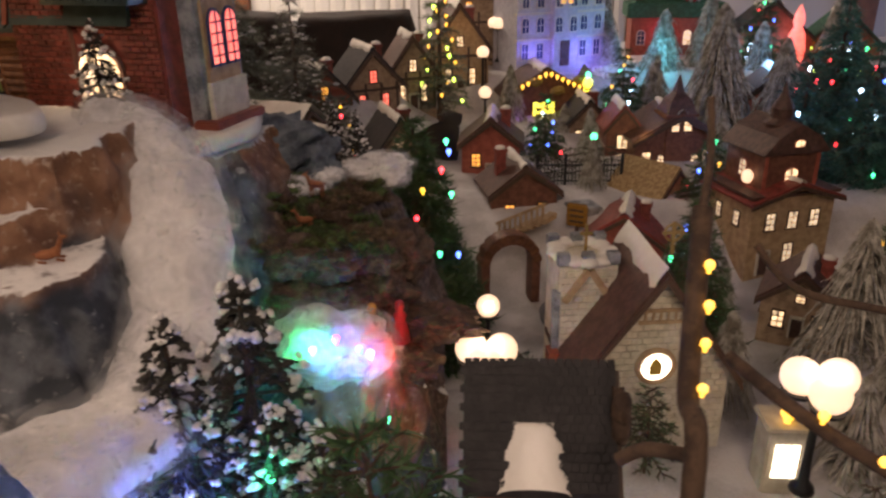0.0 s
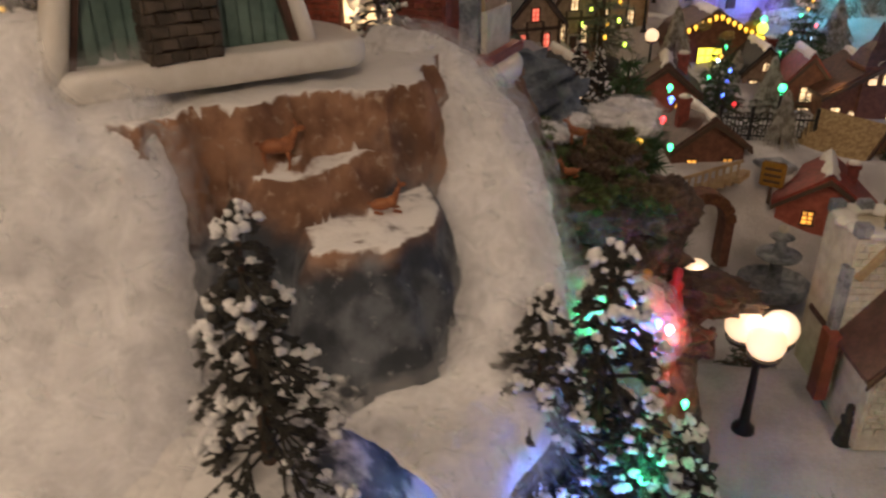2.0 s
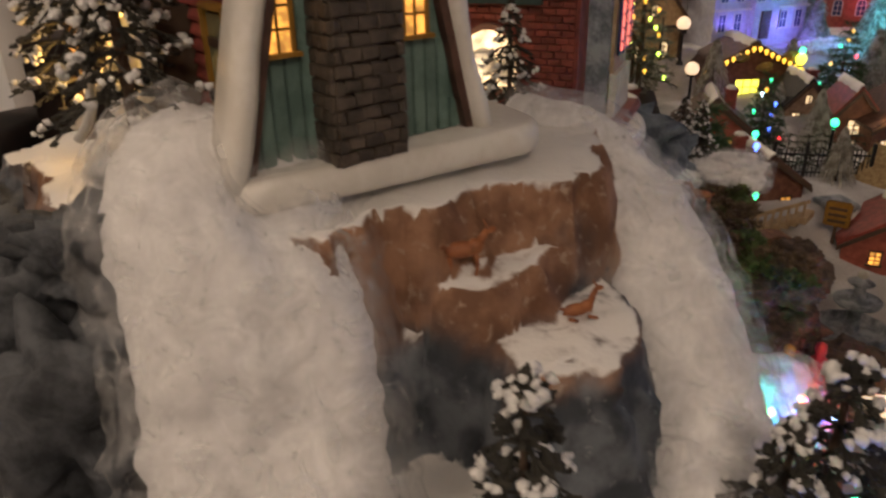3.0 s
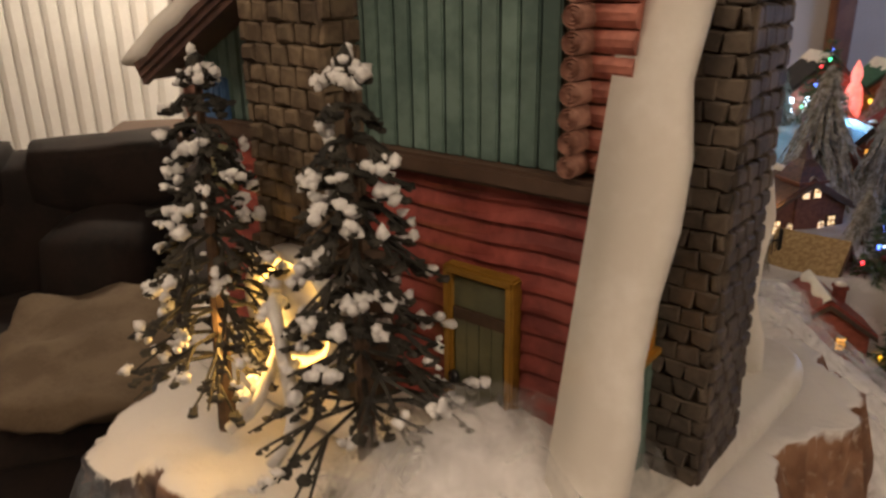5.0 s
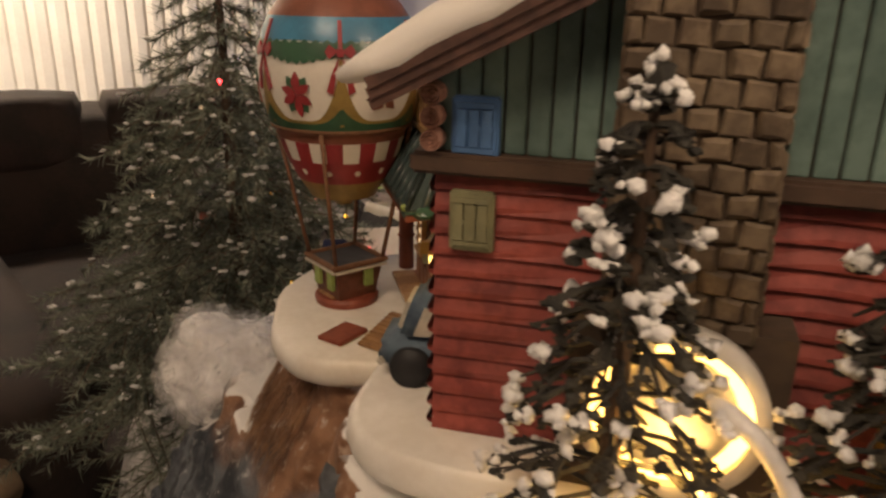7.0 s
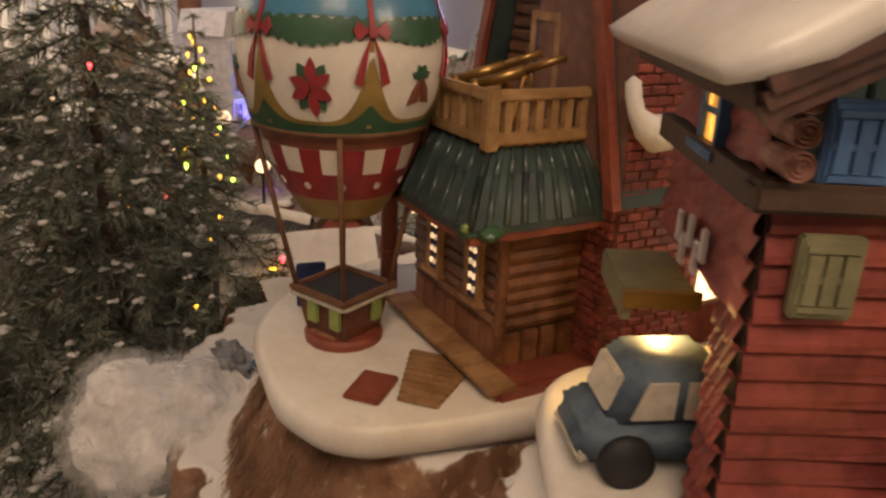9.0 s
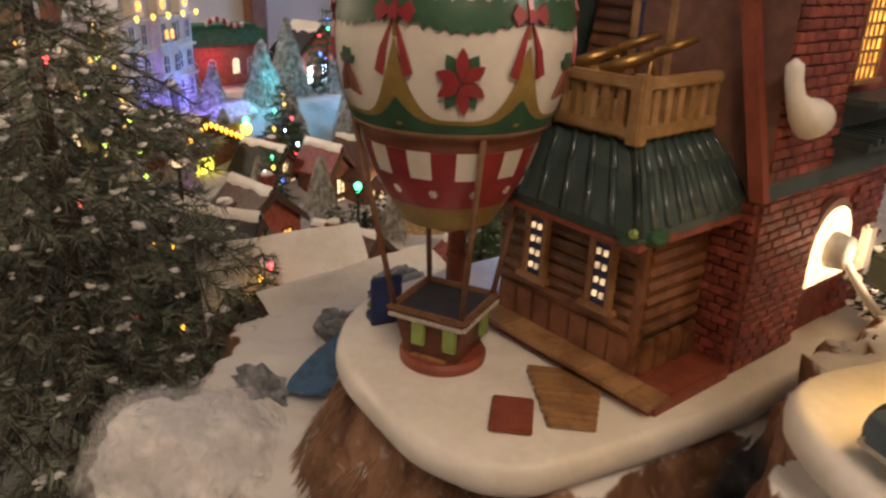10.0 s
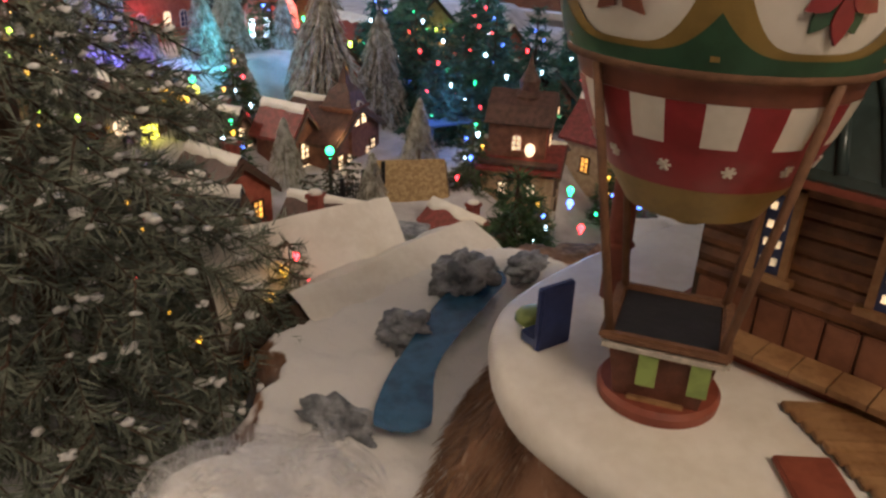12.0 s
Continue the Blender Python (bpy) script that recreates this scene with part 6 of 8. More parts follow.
# ---- the village ----
def house(m, w, d, h, rh, wallmat, roofmat, label, windows=(), snow=0.5, chimney=None, tower=None, door=None, name="village_house", trim="dark_beam", over=0.008, thick=0.0045):
    """A ceramic house: walls with a gable roof whose ridge runs along y, roof snow, windows on faces f, b, l, r, door, chimney."""
    t = thing(name, m, label, "house", "ceramic village houses")
    bm = bmesh.new()
    prism(bm, [(-w / 2, -0.02), (w / 2, -0.02), (w / 2, h), (0, h + rh), (-w / 2, h)], d, "xz", -d / 2)
    part("wall", bm, wallmat, t)
    th = 0.005
    for s in (-1, 1):
        bm = bmesh.new()
        k = over / (w / 2)
        prism(bm, [(0, h + rh), (0, h + rh + th * 1.4), (s * (w / 2 + over), h - rh * k + th), (s * (w / 2 + over), h - rh * k)], d + 2 * over, "xz", -d / 2 - over)
        part("roof", bm, roofmat, t)
        if snow:
            bm = bmesh.new()
            nx, ny = 10, 14
            rows = []
            for i in range(nx + 1):
                row = []
                for j in range(ny + 1):
                    u = i / nx
                    y = -d / 2 - over + (d + 2 * over) * j / ny
                    reach = (snow if snow > 0.7 else snow * 0.55) * (0.75 + 0.5 * noise.noise((y * 45, s * 3 + w * 50, h * 30)))
                    uu = u * min(1.02, reach)
                    x = s * (w / 2 + over) * uu
                    z = h + rh - (rh + rh * k) * uu + th * 1.4
                    edge = math.sin(math.pi * min(max(u, 0.0), 1.0)) ** 0.5 if u > 0.5 else 1.0
                    row.append(bm.verts.new((x, y, z + thick * edge * (1 + 0.5 * noise.noise((x * 30, y * 30, h * 9))) - 0.001 * (u > 0.98))))
                rows.append(row)
            for a, b in zip(rows, rows[1:]):
                for j in range(ny):
                    bm.faces.new((a[j], a[j + 1], b[j + 1], b[j]))
            bmesh.ops.recalc_face_normals(bm, faces=bm.faces)
            part("roof_snow", bm, "porcelain_snow", t, smooth=True)
        bm = bmesh.new()
        prism(bm, [(0, h + rh + 0.001), (s * (w / 2 + over), h - rh * k + 0.001), (s * (w / 2 + over), h - rh * k - 0.006), (0, h + rh - 0.007)], 0.003, "xz", -d / 2 - over - 0.003)
        part("barge_board", bm, trim, t)
    for f, x, z, ww, hh, mt, arched in windows:
        mm = {"f": pose(x, -d / 2 - 0.001, z), "b": pose(x, d / 2 + 0.001, z, 0, 0, 180), "l": pose(-w / 2 - 0.001, x, z, 0, 0, -90), "r": pose(w / 2 + 0.001, x, z, 0, 0, 90)}[f]
        window_unit(t, ww, hh, mt, trim, 2, 3, arched, mm)
    if door:
        x, ww, hh = door
        dd = part("door", B((x, -d / 2 - 0.002, hh / 2, ww, 0.004, hh), bevel=0.0008), "roof_brown", t)
        part("door_frame", B((x - ww / 2 - 0.0015, -d / 2 - 0.003, hh / 2, 0.003, 0.006, hh), (x + ww / 2 + 0.0015, -d / 2 - 0.003, hh / 2, 0.003, 0.006, hh), (x, -d / 2 - 0.003, hh + 0.0015, ww + 0.006, 0.006, 0.003)), "fig_pale", dd)
    if chimney:
        cx, cy, ch = chimney
        c = part("chimney", B((cx, cy, h + ch / 2, 0.016, 0.014, ch + rh), (cx, cy, h + ch + rh / 2, 0.02, 0.018, 0.005)), "brick_red", t)
        bm = bmesh.new()
        ball(bm, (cx, cy, h + ch + rh / 2 + 0.004), 0.009, 2, (1, 1, 0.5), 0.1)
        part("snow_cap", bm, "porcelain_snow", c, smooth=True)
    if tower:
        tx, ty, tw, tz, mt = tower
        tw_o = part("tower", B((tx, ty, tz / 2, tw, tw, tz), (tx, ty, tz, tw * 1.18, tw * 1.18, 0.004)), wallmat, t)
        bm = bmesh.new()
        lathe(bm, [(tw * 0.78, tz), (tw * 0.5, tz + tw * 0.5), (tw * 0.22, tz + tw * 0.72), (0.0, tz + tw * 1.35)], 4, (tx, ty, 0), math.pi / 4, 2 * math.pi + math.pi / 4)
        part("tower_roof", bm, roofmat, tw_o)
        for k in (-1, 1):
            window_unit(t, tw * 0.24, tw * 0.5, mt, trim, 1, 2, True, pose(tx + k * tw * 0.22, ty - tw / 2 - 0.001, tz * 0.74))
    return t


def street_lamp(m, h, heads, label):
    t = thing("street_lamp", m, label, "street lamp", "street lamps")
    bm = bmesh.new()
    lathe(bm, [(0.0, 0.0), (h * 0.10, 0.0), (h * 0.09, h * 0.05), (h * 0.045, h * 0.10), (h * 0.035, h * 0.3), (h * 0.03, h * 0.82), (h * 0.07, h * 0.85), (h * 0.05, h * 0.88), (0, h * 0.88)], 12)
    part("post", bm, "iron", t, smooth=True)
    r = h * (0.15 if heads > 1 else 0.17)
    for k in range(heads):
        a = 2 * math.pi * k / 3 + 0.4
        off = (0, 0) if heads == 1 else (math.cos(a) * r * 1.05, math.sin(a) * r * 1.05)
        bm = bmesh.new()
        tube(bm, (0, 0, h * 0.80), (off[0], off[1], h * 0.87), h * 0.02, h * 0.02, 8)
        lathe(bm, [(0.0, 0), (r * 0.8, 0.0), (r * 0.9, r * 0.25), (r * 0.6, r * 0.3)], 12, (off[0], off[1], h * 0.85))
        part("bracket", bm, "iron", t)
        bm = bmesh.new()
        ball(bm, (off[0], off[1], h * 0.87 + r * 0.9), r, 3)
        part("globe", bm, "bulb_white", t, "round white lit globe", smooth=True)
    return t


# white stone church
CHU = pose(0.222, 0.745, 0.585, 0, 0, 3)
chu = house(CHU, 0.165, 0.115, 0.085, 0.115, "ivory_wall", "roof_brown", "ivory stone church with brown roof edges and patchy snow", (), 0.32, None, None, None, "church", over=0.012)
stones(chu, "stone", "ivory_wall", 0.158, 0.190, pose(0, -0.0575, 0.0), 24, 14, 0.0026, gap=0.0009, seed=31, bevel=0.0005, clip=lambda x, z: z > 0.082 + (0.082 - abs(x)) * 1.38 or math.hypot(x, z - 0.092) < 0.021)
bm = bmesh.new()
lathe(bm, [(0.0165, 0.004), (0.020, 0.006), (0.0225, 0.003), (0.0225, 0.0), (0.0165, 0.0)], 32)
rose = part("rose_window", bm, "tan_wall", chu, "round glowing rose window")
rose.matrix_local = pose(0, -0.0590, 0.092, 90)
bm = bmesh.new()
lathe(bm, [(0.0, 0.002), (0.017, 0.002)], 32)
part("pane", bm, "mantle", rose)
bm = bmesh.new()
prism(bm, [(-0.006, -0.010), (0.006, -0.010), (0.007, 0.0), (0.004, 0.006), (0, 0.010), (-0.004, 0.006), (-0.007, 0.0)], 0.002, "xz", -0.0030)
o = part("painted_shape", bm, "fig_gold", rose)
o.matrix_local = pose(0, 0, 0, -90)
for k in range(5):
    part("balustrade_post", B((-0.016 + k * 0.008, -0.0605, 0.152, 0.002, 0.004, 0.012)), "tan_wall", chu)
part("balustrade_rail", B((0, -0.0605, 0.159, 0.042, 0.005, 0.003), (0, -0.0605, 0.1455, 0.046, 0.005, 0.003)), "tan_wall", chu)
# wheel cross on the ridge
bm = bmesh.new()
box(bm, 0, 0, 0.018, 0.0035, 0.003, 0.036)
box(bm, 0, 0, 0.024, 0.024, 0.003, 0.0035)
cr = part("ridge_cross", bm, "balloon_gold", chu, "gilt wheel cross")
cr.location = (0.02, -0.02, 0.205)
bm = bmesh.new()
lathe(bm, [(0.0085, -0.001), (0.0105, -0.001), (0.0105, 0.001), (0.0085, 0.001)], 24)
o = part("ring", bm, "balloon_gold", cr)
o.matrix_local = pose(0, 0, 0.024, 90)
# church tower
tow = part("tower", B((-0.060, 0.045, 0.090, 0.066, 0.07, 0.18), (-0.060, 0.012, 0.045, 0.074, 0.012, 0.006)), "ivory_wall", chu, "square ivory stone tower")
stones(tow, "stone", "ivory_wall", 0.062, 0.172, pose(-0.060, 0.0095, 0.004), 22, 6, 0.0024, gap=0.0009, seed=32, bevel=0.0005)
part("string_course", B((-0.060, 0.0075, 0.062, 0.068, 0.005, 0.004)), "roof_brown", tow)
for s in (-1, 1):
    o = part("gable_timber", B((0, 0, 0, 0.046, 0.007, 0.008), bevel=0.001), "tan_wall", tow)
    o.matrix_local = pose(-0.060 + s * 0.014, 0.0065, 0.158, 0, s * 56, 0)
part("corner_buttress", B((-0.095, 0.012, 0.075, 0.008, 0.012, 0.15), (-0.025, 0.012, 0.075, 0.008, 0.012, 0.15)), "stone_grey", tow)
part("foot_buttress", B((-0.098, 0.005, 0.04, 0.012, 0.020, 0.08)), "deck_red", tow)
for k in range(12):
    bm = bmesh.new()
    ball(bm, (-0.060 + 0.033 * math.cos(k * 0.524) * 0.9, 0.045 + 0.033 * math.sin(k * 0.524), 0.184), 0.012, 2, (1, 1, 0.5), 0.2)
    part("snow_cap", bm, "porcelain_snow", tow, smooth=True)
for sx in (-1, 0, 1):
    for sy in (-1, 1):
        part("merlon", B((-0.060 + sx * 0.028, 0.045 + sy * 0.03, 0.188, 0.014, 0.012, 0.014), bevel=0.001), "stone_grey", tow)
bm = bmesh.new()
box(bm, -0.060, 0.03, 0.206, 0.003, 0.003, 0.034)
box(bm, -0.060, 0.03, 0.212, 0.014, 0.003, 0.003)
part("tower_cross", bm, "balloon_gold", tow)

# slate-roofed cottage close by, with a snow patch
cot = house(pose(0.0545, 0.372, 0.774, 0, 0, 86) @ Matrix.Scale(0.86, 4), 0.085, 0.085, 0.055, 0.055, "log_brown", "slate", "dark slate-roofed cottage with a patch of snow", (), 0, None, None, None, "slate_cottage")
rg = random.Random(41)
sl_m = bmesh.new()
box(sl_m, 0, 0, 0, 0.0052, 0.0050, 0.0020, bevel=0.0004)
sl_m = mesh_of(sl_m, "slate", "slate")
ang = math.atan2(0.055, 0.0425)
for i in range(14):
    for j in range(18):
        u = (i + 0.5) / 14
        o = part("slate", sl_m, None, cot)
        o.matrix_local = pose(-u * 0.052, -0.0475 + j * 0.0056 + (0.0028 if i % 2 else 0), 0.1195 - u * 0.052 * 1.294 + rg.uniform(0, 0.0006), 0, -math.degrees(ang) - 4, 0)
bm = bmesh.new()
rows = []
for i in range(15):
    v = i / 14
    wide = 0.024 * (0.55 + 0.45 * v) * (1 + 0.3 * noise.noise((v * 4, 2, 0)))
    u = 0.50 + 0.54 * v
    rows.append([bm.verts.new((-0.052 * u, 0.004 + wide * k / 7 + 0.003 * noise.noise((v * 9, 5, 0)), 0.1198 - 0.0673 * u + 0.0048 * max(0.0, (1 - (k / 7) ** 2) * min(1.0, v * 6)) ** 0.5 + 0.001 * noise.noise((v * 12, k, 0)))) for k in range(-7, 8)])
for p, q in zip(rows, rows[1:]):
    for k in range(14):
        bm.faces.new((p[k], p[k + 1], q[k + 1], q[k]))
part("roof_snow", bm, "porcelain_snow", cot, smooth=True)
for k in range(9):
    bm = bmesh.new()
    ball(bm, (rg.uniform(-0.03, 0.03), -0.052, 0.105 - abs(rg.uniform(0, 0.03))), 0.009, 2, (1, 0.7, 1.3), 0.5)
    part("bark_slab", bm, "bark", cot)

# tall brown town house with lit windows and a bright round lamp on its flank
TH = pose(0.672, 1.445, 0.47, 0, 0, 14)
bhs = house(TH, 0.185, 0.15, 0.155, 0.03, "tan_wall", "roof_red", "tall tan town house with small lit windows",
            [("f", -0.050, 0.095, 0.020, 0.034, "lit_dot", False), ("f", 0.0, 0.095, 0.020, 0.034, "lit_dot", False), ("f", 0.050, 0.095, 0.020, 0.034, "lit_dot", False), ("f", 0.0, 0.022, 0.020, 0.040, "lit_dot", False), ("l", 0.03, 0.095, 0.016, 0.030, "lit_dot", False), ("l", -0.03, 0.095, 0.016, 0.030, "lit_dot", False)], 0.15, None, None, (-0.055, 0.022, 0.05), "town_house", over=0.014)
part("upper_wall", B((0, 0.01, 0.195, 0.125, 0.12, 0.10)), "brown_wall", bhs)
bm = bmesh.new()
prism(bm, [(-0.075, 0.243), (0.075, 0.243), (0.045, 0.275), (0.0, 0.30), (-0.045, 0.275)], 0.14, "xz", -0.062)
part("gable_roof", bm, "roof_brown", bhs)
part("cornice", B((0, 0.01, 0.243, 0.145, 0.135, 0.007), (0, 0.0, 0.165, 0.20, 0.16, 0.006)), "roof_brown", bhs)
for k in (-1, 1):
    part("corner_post", B((k * 0.058, -0.048, 0.20, 0.008, 0.008, 0.085)), "rust_wall", bhs)
window_unit(bhs, 0.026, 0.030, "lit_warm", "rust_wall", 2, 2, True, pose(0, -0.0515, 0.180), t=0.003)
window_unit(bhs, 0.020, 0.014, "lit_warm", "rust_wall", 2, 1, True, pose(0, -0.063, 0.255), t=0.002)
window_unit(bhs, 0.018, 0.034, "lit_dot", "rust_wall", 2, 3, True, pose(-0.0640, 0.01, 0.185, 0, 0, -90), t=0.002)
bm = bmesh.new()
ball(bm, (-0.074, -0.02, 0.192), 0.011, 3, (1, 1, 1.3))
part("flank_lamp", bm, "bulb_white", bhs, "bright white oval lamp", smooth=True)
bm = bmesh.new()
lathe(bm, [(0.03, 0.275), (0.034, 0.29), (0.02, 0.30), (0.022, 0.32), (0.008, 0.345), (0, 0.375)], 10)
part("cupola", bm, "roof_brown", bhs)


def S(k):
    return Matrix.Scale(k, 4)


# far brown villa with its square lit tower, and its neighbours
house(pose(0.592, 1.905, 0.535, 0, 0, 6) @ S(1.5), 0.15, 0.10, 0.065, 0.04, "brown_wall", "roof_brown", "brown villa with a lit square tower", [("f", -0.055, 0.02, 0.014, 0.024, "lit_warm", False), ("f", 0.05, 0.02, 0.014, 0.024, "lit_warm", False), ("f", -0.03, 0.018, 0.01, 0.02, "lit_warm", True), ("f", 0.03, 0.018, 0.01, 0.02, "lit_warm", True)], 0.2, None, (0.0, -0.03, 0.048, 0.105, "lit_warm"), None, "villa")
house(pose(0.470, 1.93, 0.535, 0, 0, 0) @ S(1.4), 0.06, 0.07, 0.085, 0.035, "brown_wall", "roof_red", "narrow brown house with bright windows", [("f", 0, 0.045, 0.02, 0.024, "lit_warm", False), ("f", 0, 0.008, 0.02, 0.026, "lit_warm", False)], 0.4, None, None, None, "narrow_house")
house(pose(0.475, 1.62, 0.50, 0, 0, 38) @ S(1.3), 0.11, 0.10, 0.045, 0.055, "tan_wall", "thatch", "thatched tan cottage with small lit windows", [("f", -0.02, 0.015, 0.012, 0.016, "lit_warm", False), ("l", 0.0, 0.015, 0.012, 0.016, "lit_warm", False)], 0, None, None, None, "thatched_cottage")
house(pose(0.385, 1.455, 0.455, 0, 0, -18) @ S(1.25), 0.13, 0.10, 0.060, 0.045, "rust_wall", "roof_red", "low red-roofed house with a snowy gable", [("f", -0.02, 0.03, 0.014, 0.02, "lit_amber", False), ("f", 0.025, 0.03, 0.014, 0.02, "lit_amber", False)], 0.35, (0.03, 0.0, 0.03), None, None, "red_roof_house")
house(pose(0.170, 1.60, 0.50, 0, 0, 10) @ S(1.35), 0.11, 0.09, 0.07, 0.04, "brown_wall", "roof_brown", "dark brown house behind the stone stair", [("f", -0.025, 0.03, 0.014, 0.02, "lit_amber", False), ("f", 0.03, 0.03, 0.014, 0.02, "lit_amber", False)], 0.3, (-0.03, 0, 0.04), None, None, "brown_house")
house(pose(0.125, 1.80, 0.56, 0, 0, -6) @ S(1.4), 0.10, 0.08, 0.065, 0.04, "rust_wall", "roof_brown", "rust-coloured house with amber windows", [("f", -0.025, 0.025, 0.014, 0.022, "lit_amber", False), ("f", 0.025, 0.025, 0.014, 0.022, "lit_amber", False)], 0.4, (0.025, 0, 0.03), None, (0, 0.013, 0.028), "rust_house")
for x, y, z, r, k, w, h, wm, rm, lit, sn in ((1.00, 1.36, 0.50, -18, 1.5, 0.10, 0.12, "tan_wall", "roof_red", "lit_amber", 0.3), (0.92, 1.08, 0.50, -25, 1.5, 0.11, 0.11, "rust_wall", "slate", "lit_warm", 0.5),
                                             (1.15, 1.62, 0.54, -20, 1.5, 0.12, 0.11, "brown_wall", "slate", "lit_warm", 0.4), (0.40, 2.06, 0.57, 5, 1.3, 0.08, 0.09, "tudor_wall", "slate", "lit_warm", 0.4), (0.97, 2.18, 0.58, -6, 1.4, 0.12, 0.11, "rust_wall", "roof_brown", "lit_amber", 0.4),
                                             (0.62, 1.15, 0.47, -30, 1.2, 0.10, 0.09, "tudor_wall", "roof_brown", "lit_warm", 0.4), (0.78, 0.80, 0.50, -30, 1.4, 0.11, 0.10, "brown_wall", "slate", "lit_warm", 0.5)):
    house(pose(x, y, z, 0, 0, r) @ S(k), w, 0.09, h * 0.62, h * 0.45, wm, rm, "ceramic shop house with lit windows and roof snow", [("f", -w * 0.25, h * 0.14, 0.014, 0.024, lit, False), ("f", w * 0.25, h * 0.14, 0.014, 0.024, lit, False), ("f", 0, h * 0.6, 0.011, 0.016, lit, True), ("l", 0, h * 0.16, 0.014, 0.024, lit, False)], sn, (w * 0.25, 0, 0.03), None, (0, 0.014, 0.03), "shop_house")

# pale mansion lit violet
man = thing("mansion", pose(0.352, 2.470, 0.735, 0, 0, 24) @ Matrix.Scale(1.1, 4), "pale three-storey mansion lit violet and orange", "house", "ceramic village houses")
part("wall", B((0, 0, 0.10, 0.29, 0.14, 0.24), (0, -0.075, 0.10, 0.075, 0.03, 0.24)), "mansion_wall", man)
bm = bmesh.new()
for z in (0.075, 0.145, 0.215):
    box(bm, 0, -0.072, z, 0.30, 0.012, 0.006)
part("cornice", bm, "balloon_white", man)
for r in range(3):
    for c in range(6):
        if r == 0 and c in (2, 3):
            continue
        x = -0.12 + c * 0.048
        window_unit(man, 0.020, 0.042, "navy", "balloon_white", 2, 2, r == 1, m=pose(x, -0.0715 - (0.02 if c in (2, 3) else 0), 0.022 + r * 0.07), t=0.003)
part("door", B((0, -0.091, 0.035, 0.03, 0.004, 0.07), bevel=0.001), "roof_brown", man)
bm = bmesh.new()
prism(bm, [(-0.15, 0.22), (0.15, 0.22), (0.13, 0.275), (-0.13, 0.275)], 0.13, "xz", -0.06)
part("mansard_roof", bm, "mansion_wall", man)
for x in (-0.10, 0.0, 0.10):
    bm = bmesh.new()
    prism(bm, [(x - 0.022, 0.222), (x + 0.022, 0.222), (x + 0.022, 0.25)] + [(x + 0.022 * math.cos(a), 0.25 + 0.022 * math.sin(a)) for a in np.linspace(0.3, math.pi, 7)], 0.03, "xz", -0.082)
    dm = part("dormer", bm, "balloon_white", man)
    bm = bmesh.new()
    lathe(bm, [(0, 0), (0.012, 0)], 16)
    o = part("dormer_light", bm, "lit_amber", dm, "orange lit dormer")
    o.matrix_local = pose(x, -0.083, 0.245, 90)
for x in (-0.012, 0.012):
    window_unit(man, 0.014, 0.022, "lit_amber", "balloon_white", 1, 2, True, m=pose(x, -0.0915, 0.168), t=0.002)
for k in range(5):
    part("fairy_light", bulb_mesh("bulb_gold", 0.005), None, man).location = (-0.13 + k * 0.065, -0.095, 0.222)
for x in (-0.09, 0.09):
    lamp("mansion_spot", "POINT", pose(0.352 + x * 0.91 + 0.035, 2.470 + x * 0.4 - 0.13, 0.77), 0.28, (0.22, 0.16, 1.0), 0.01)

# yellow-lit house with garland
yh = house(pose(0.300, 2.245, 0.565, 0, 0, 8) @ S(1.45), 0.17, 0.10, 0.085, 0.045, "brown_wall", "roof_brown", "dark house with a bright yellow window and gold garland", [], 0.35, None, None, None, "garland_house")
window_unit(yh, 0.044, 0.042, "lit_yellow", "dark_beam", 3, 3, False, pose(-0.005, -0.052, 0.026))
for k in range(16):
    x = -0.088 + k * 0.0117
    part("fairy_light", bulb_mesh("bulb_gold", 0.0035), None, yh).location = (x, -0.064, 0.086 + 0.042 * (1 - abs(x) / 0.088))
for k in range(4):
    bm = bmesh.new()
    ball(bm, (-0.07 + k * 0.045, -0.062, 0.092 + 0.018 * (k % 2)), 0.011, 2, (1.4, 0.7, 0.8), 0.5)
    part("garland_clump", bm, "balloon_gold", yh)
lamp("purple_spot", "POINT", pose(0.215, 2.14, 0.66), 0.07, (0.45, 0.08, 1.0), 0.01)

# red shop with green roof and candy-striped sign
gs = thing("green_roof_shop", pose(0.830, 2.760, 0.72, 0, 0, -6), "red shop with a green roof and candy-striped sign", "shop", "ceramic village houses")
part("wall", B((0, 0, 0.055, 0.29, 0.12, 0.15)), "rust_wall", gs)
part("roof", B((0, -0.01, 0.150, 0.33, 0.15, 0.05), (0, -0.01, 0.178, 0.28, 0.11, 0.02), bevel=0.004), "roof_green", gs)
for k in range(11):
    bm = bmesh.new()
    ball(bm, (-0.055 + k * 0.013, -0.07, 0.195 + 0.012 * math.sin(k * 0.55)), 0.0085, 2, (0.8, 0.7, 1.2), 0.1)
    part("sign_stripe", bm, "fig_red" if k % 2 else "candy", gs, smooth=True)
for x in (-0.11, -0.04, 0.05, 0.11):
    window_unit(gs, 0.024, 0.05, "lit_warm" if x == 0.05 else "navy", "candy", 2, 3, True, pose(x, -0.061, 0.03), t=0.003)
part("planter", B((-0.13, -0.06, 0.20, 0.03, 0.03, 0.03)), "roof_red", gs)

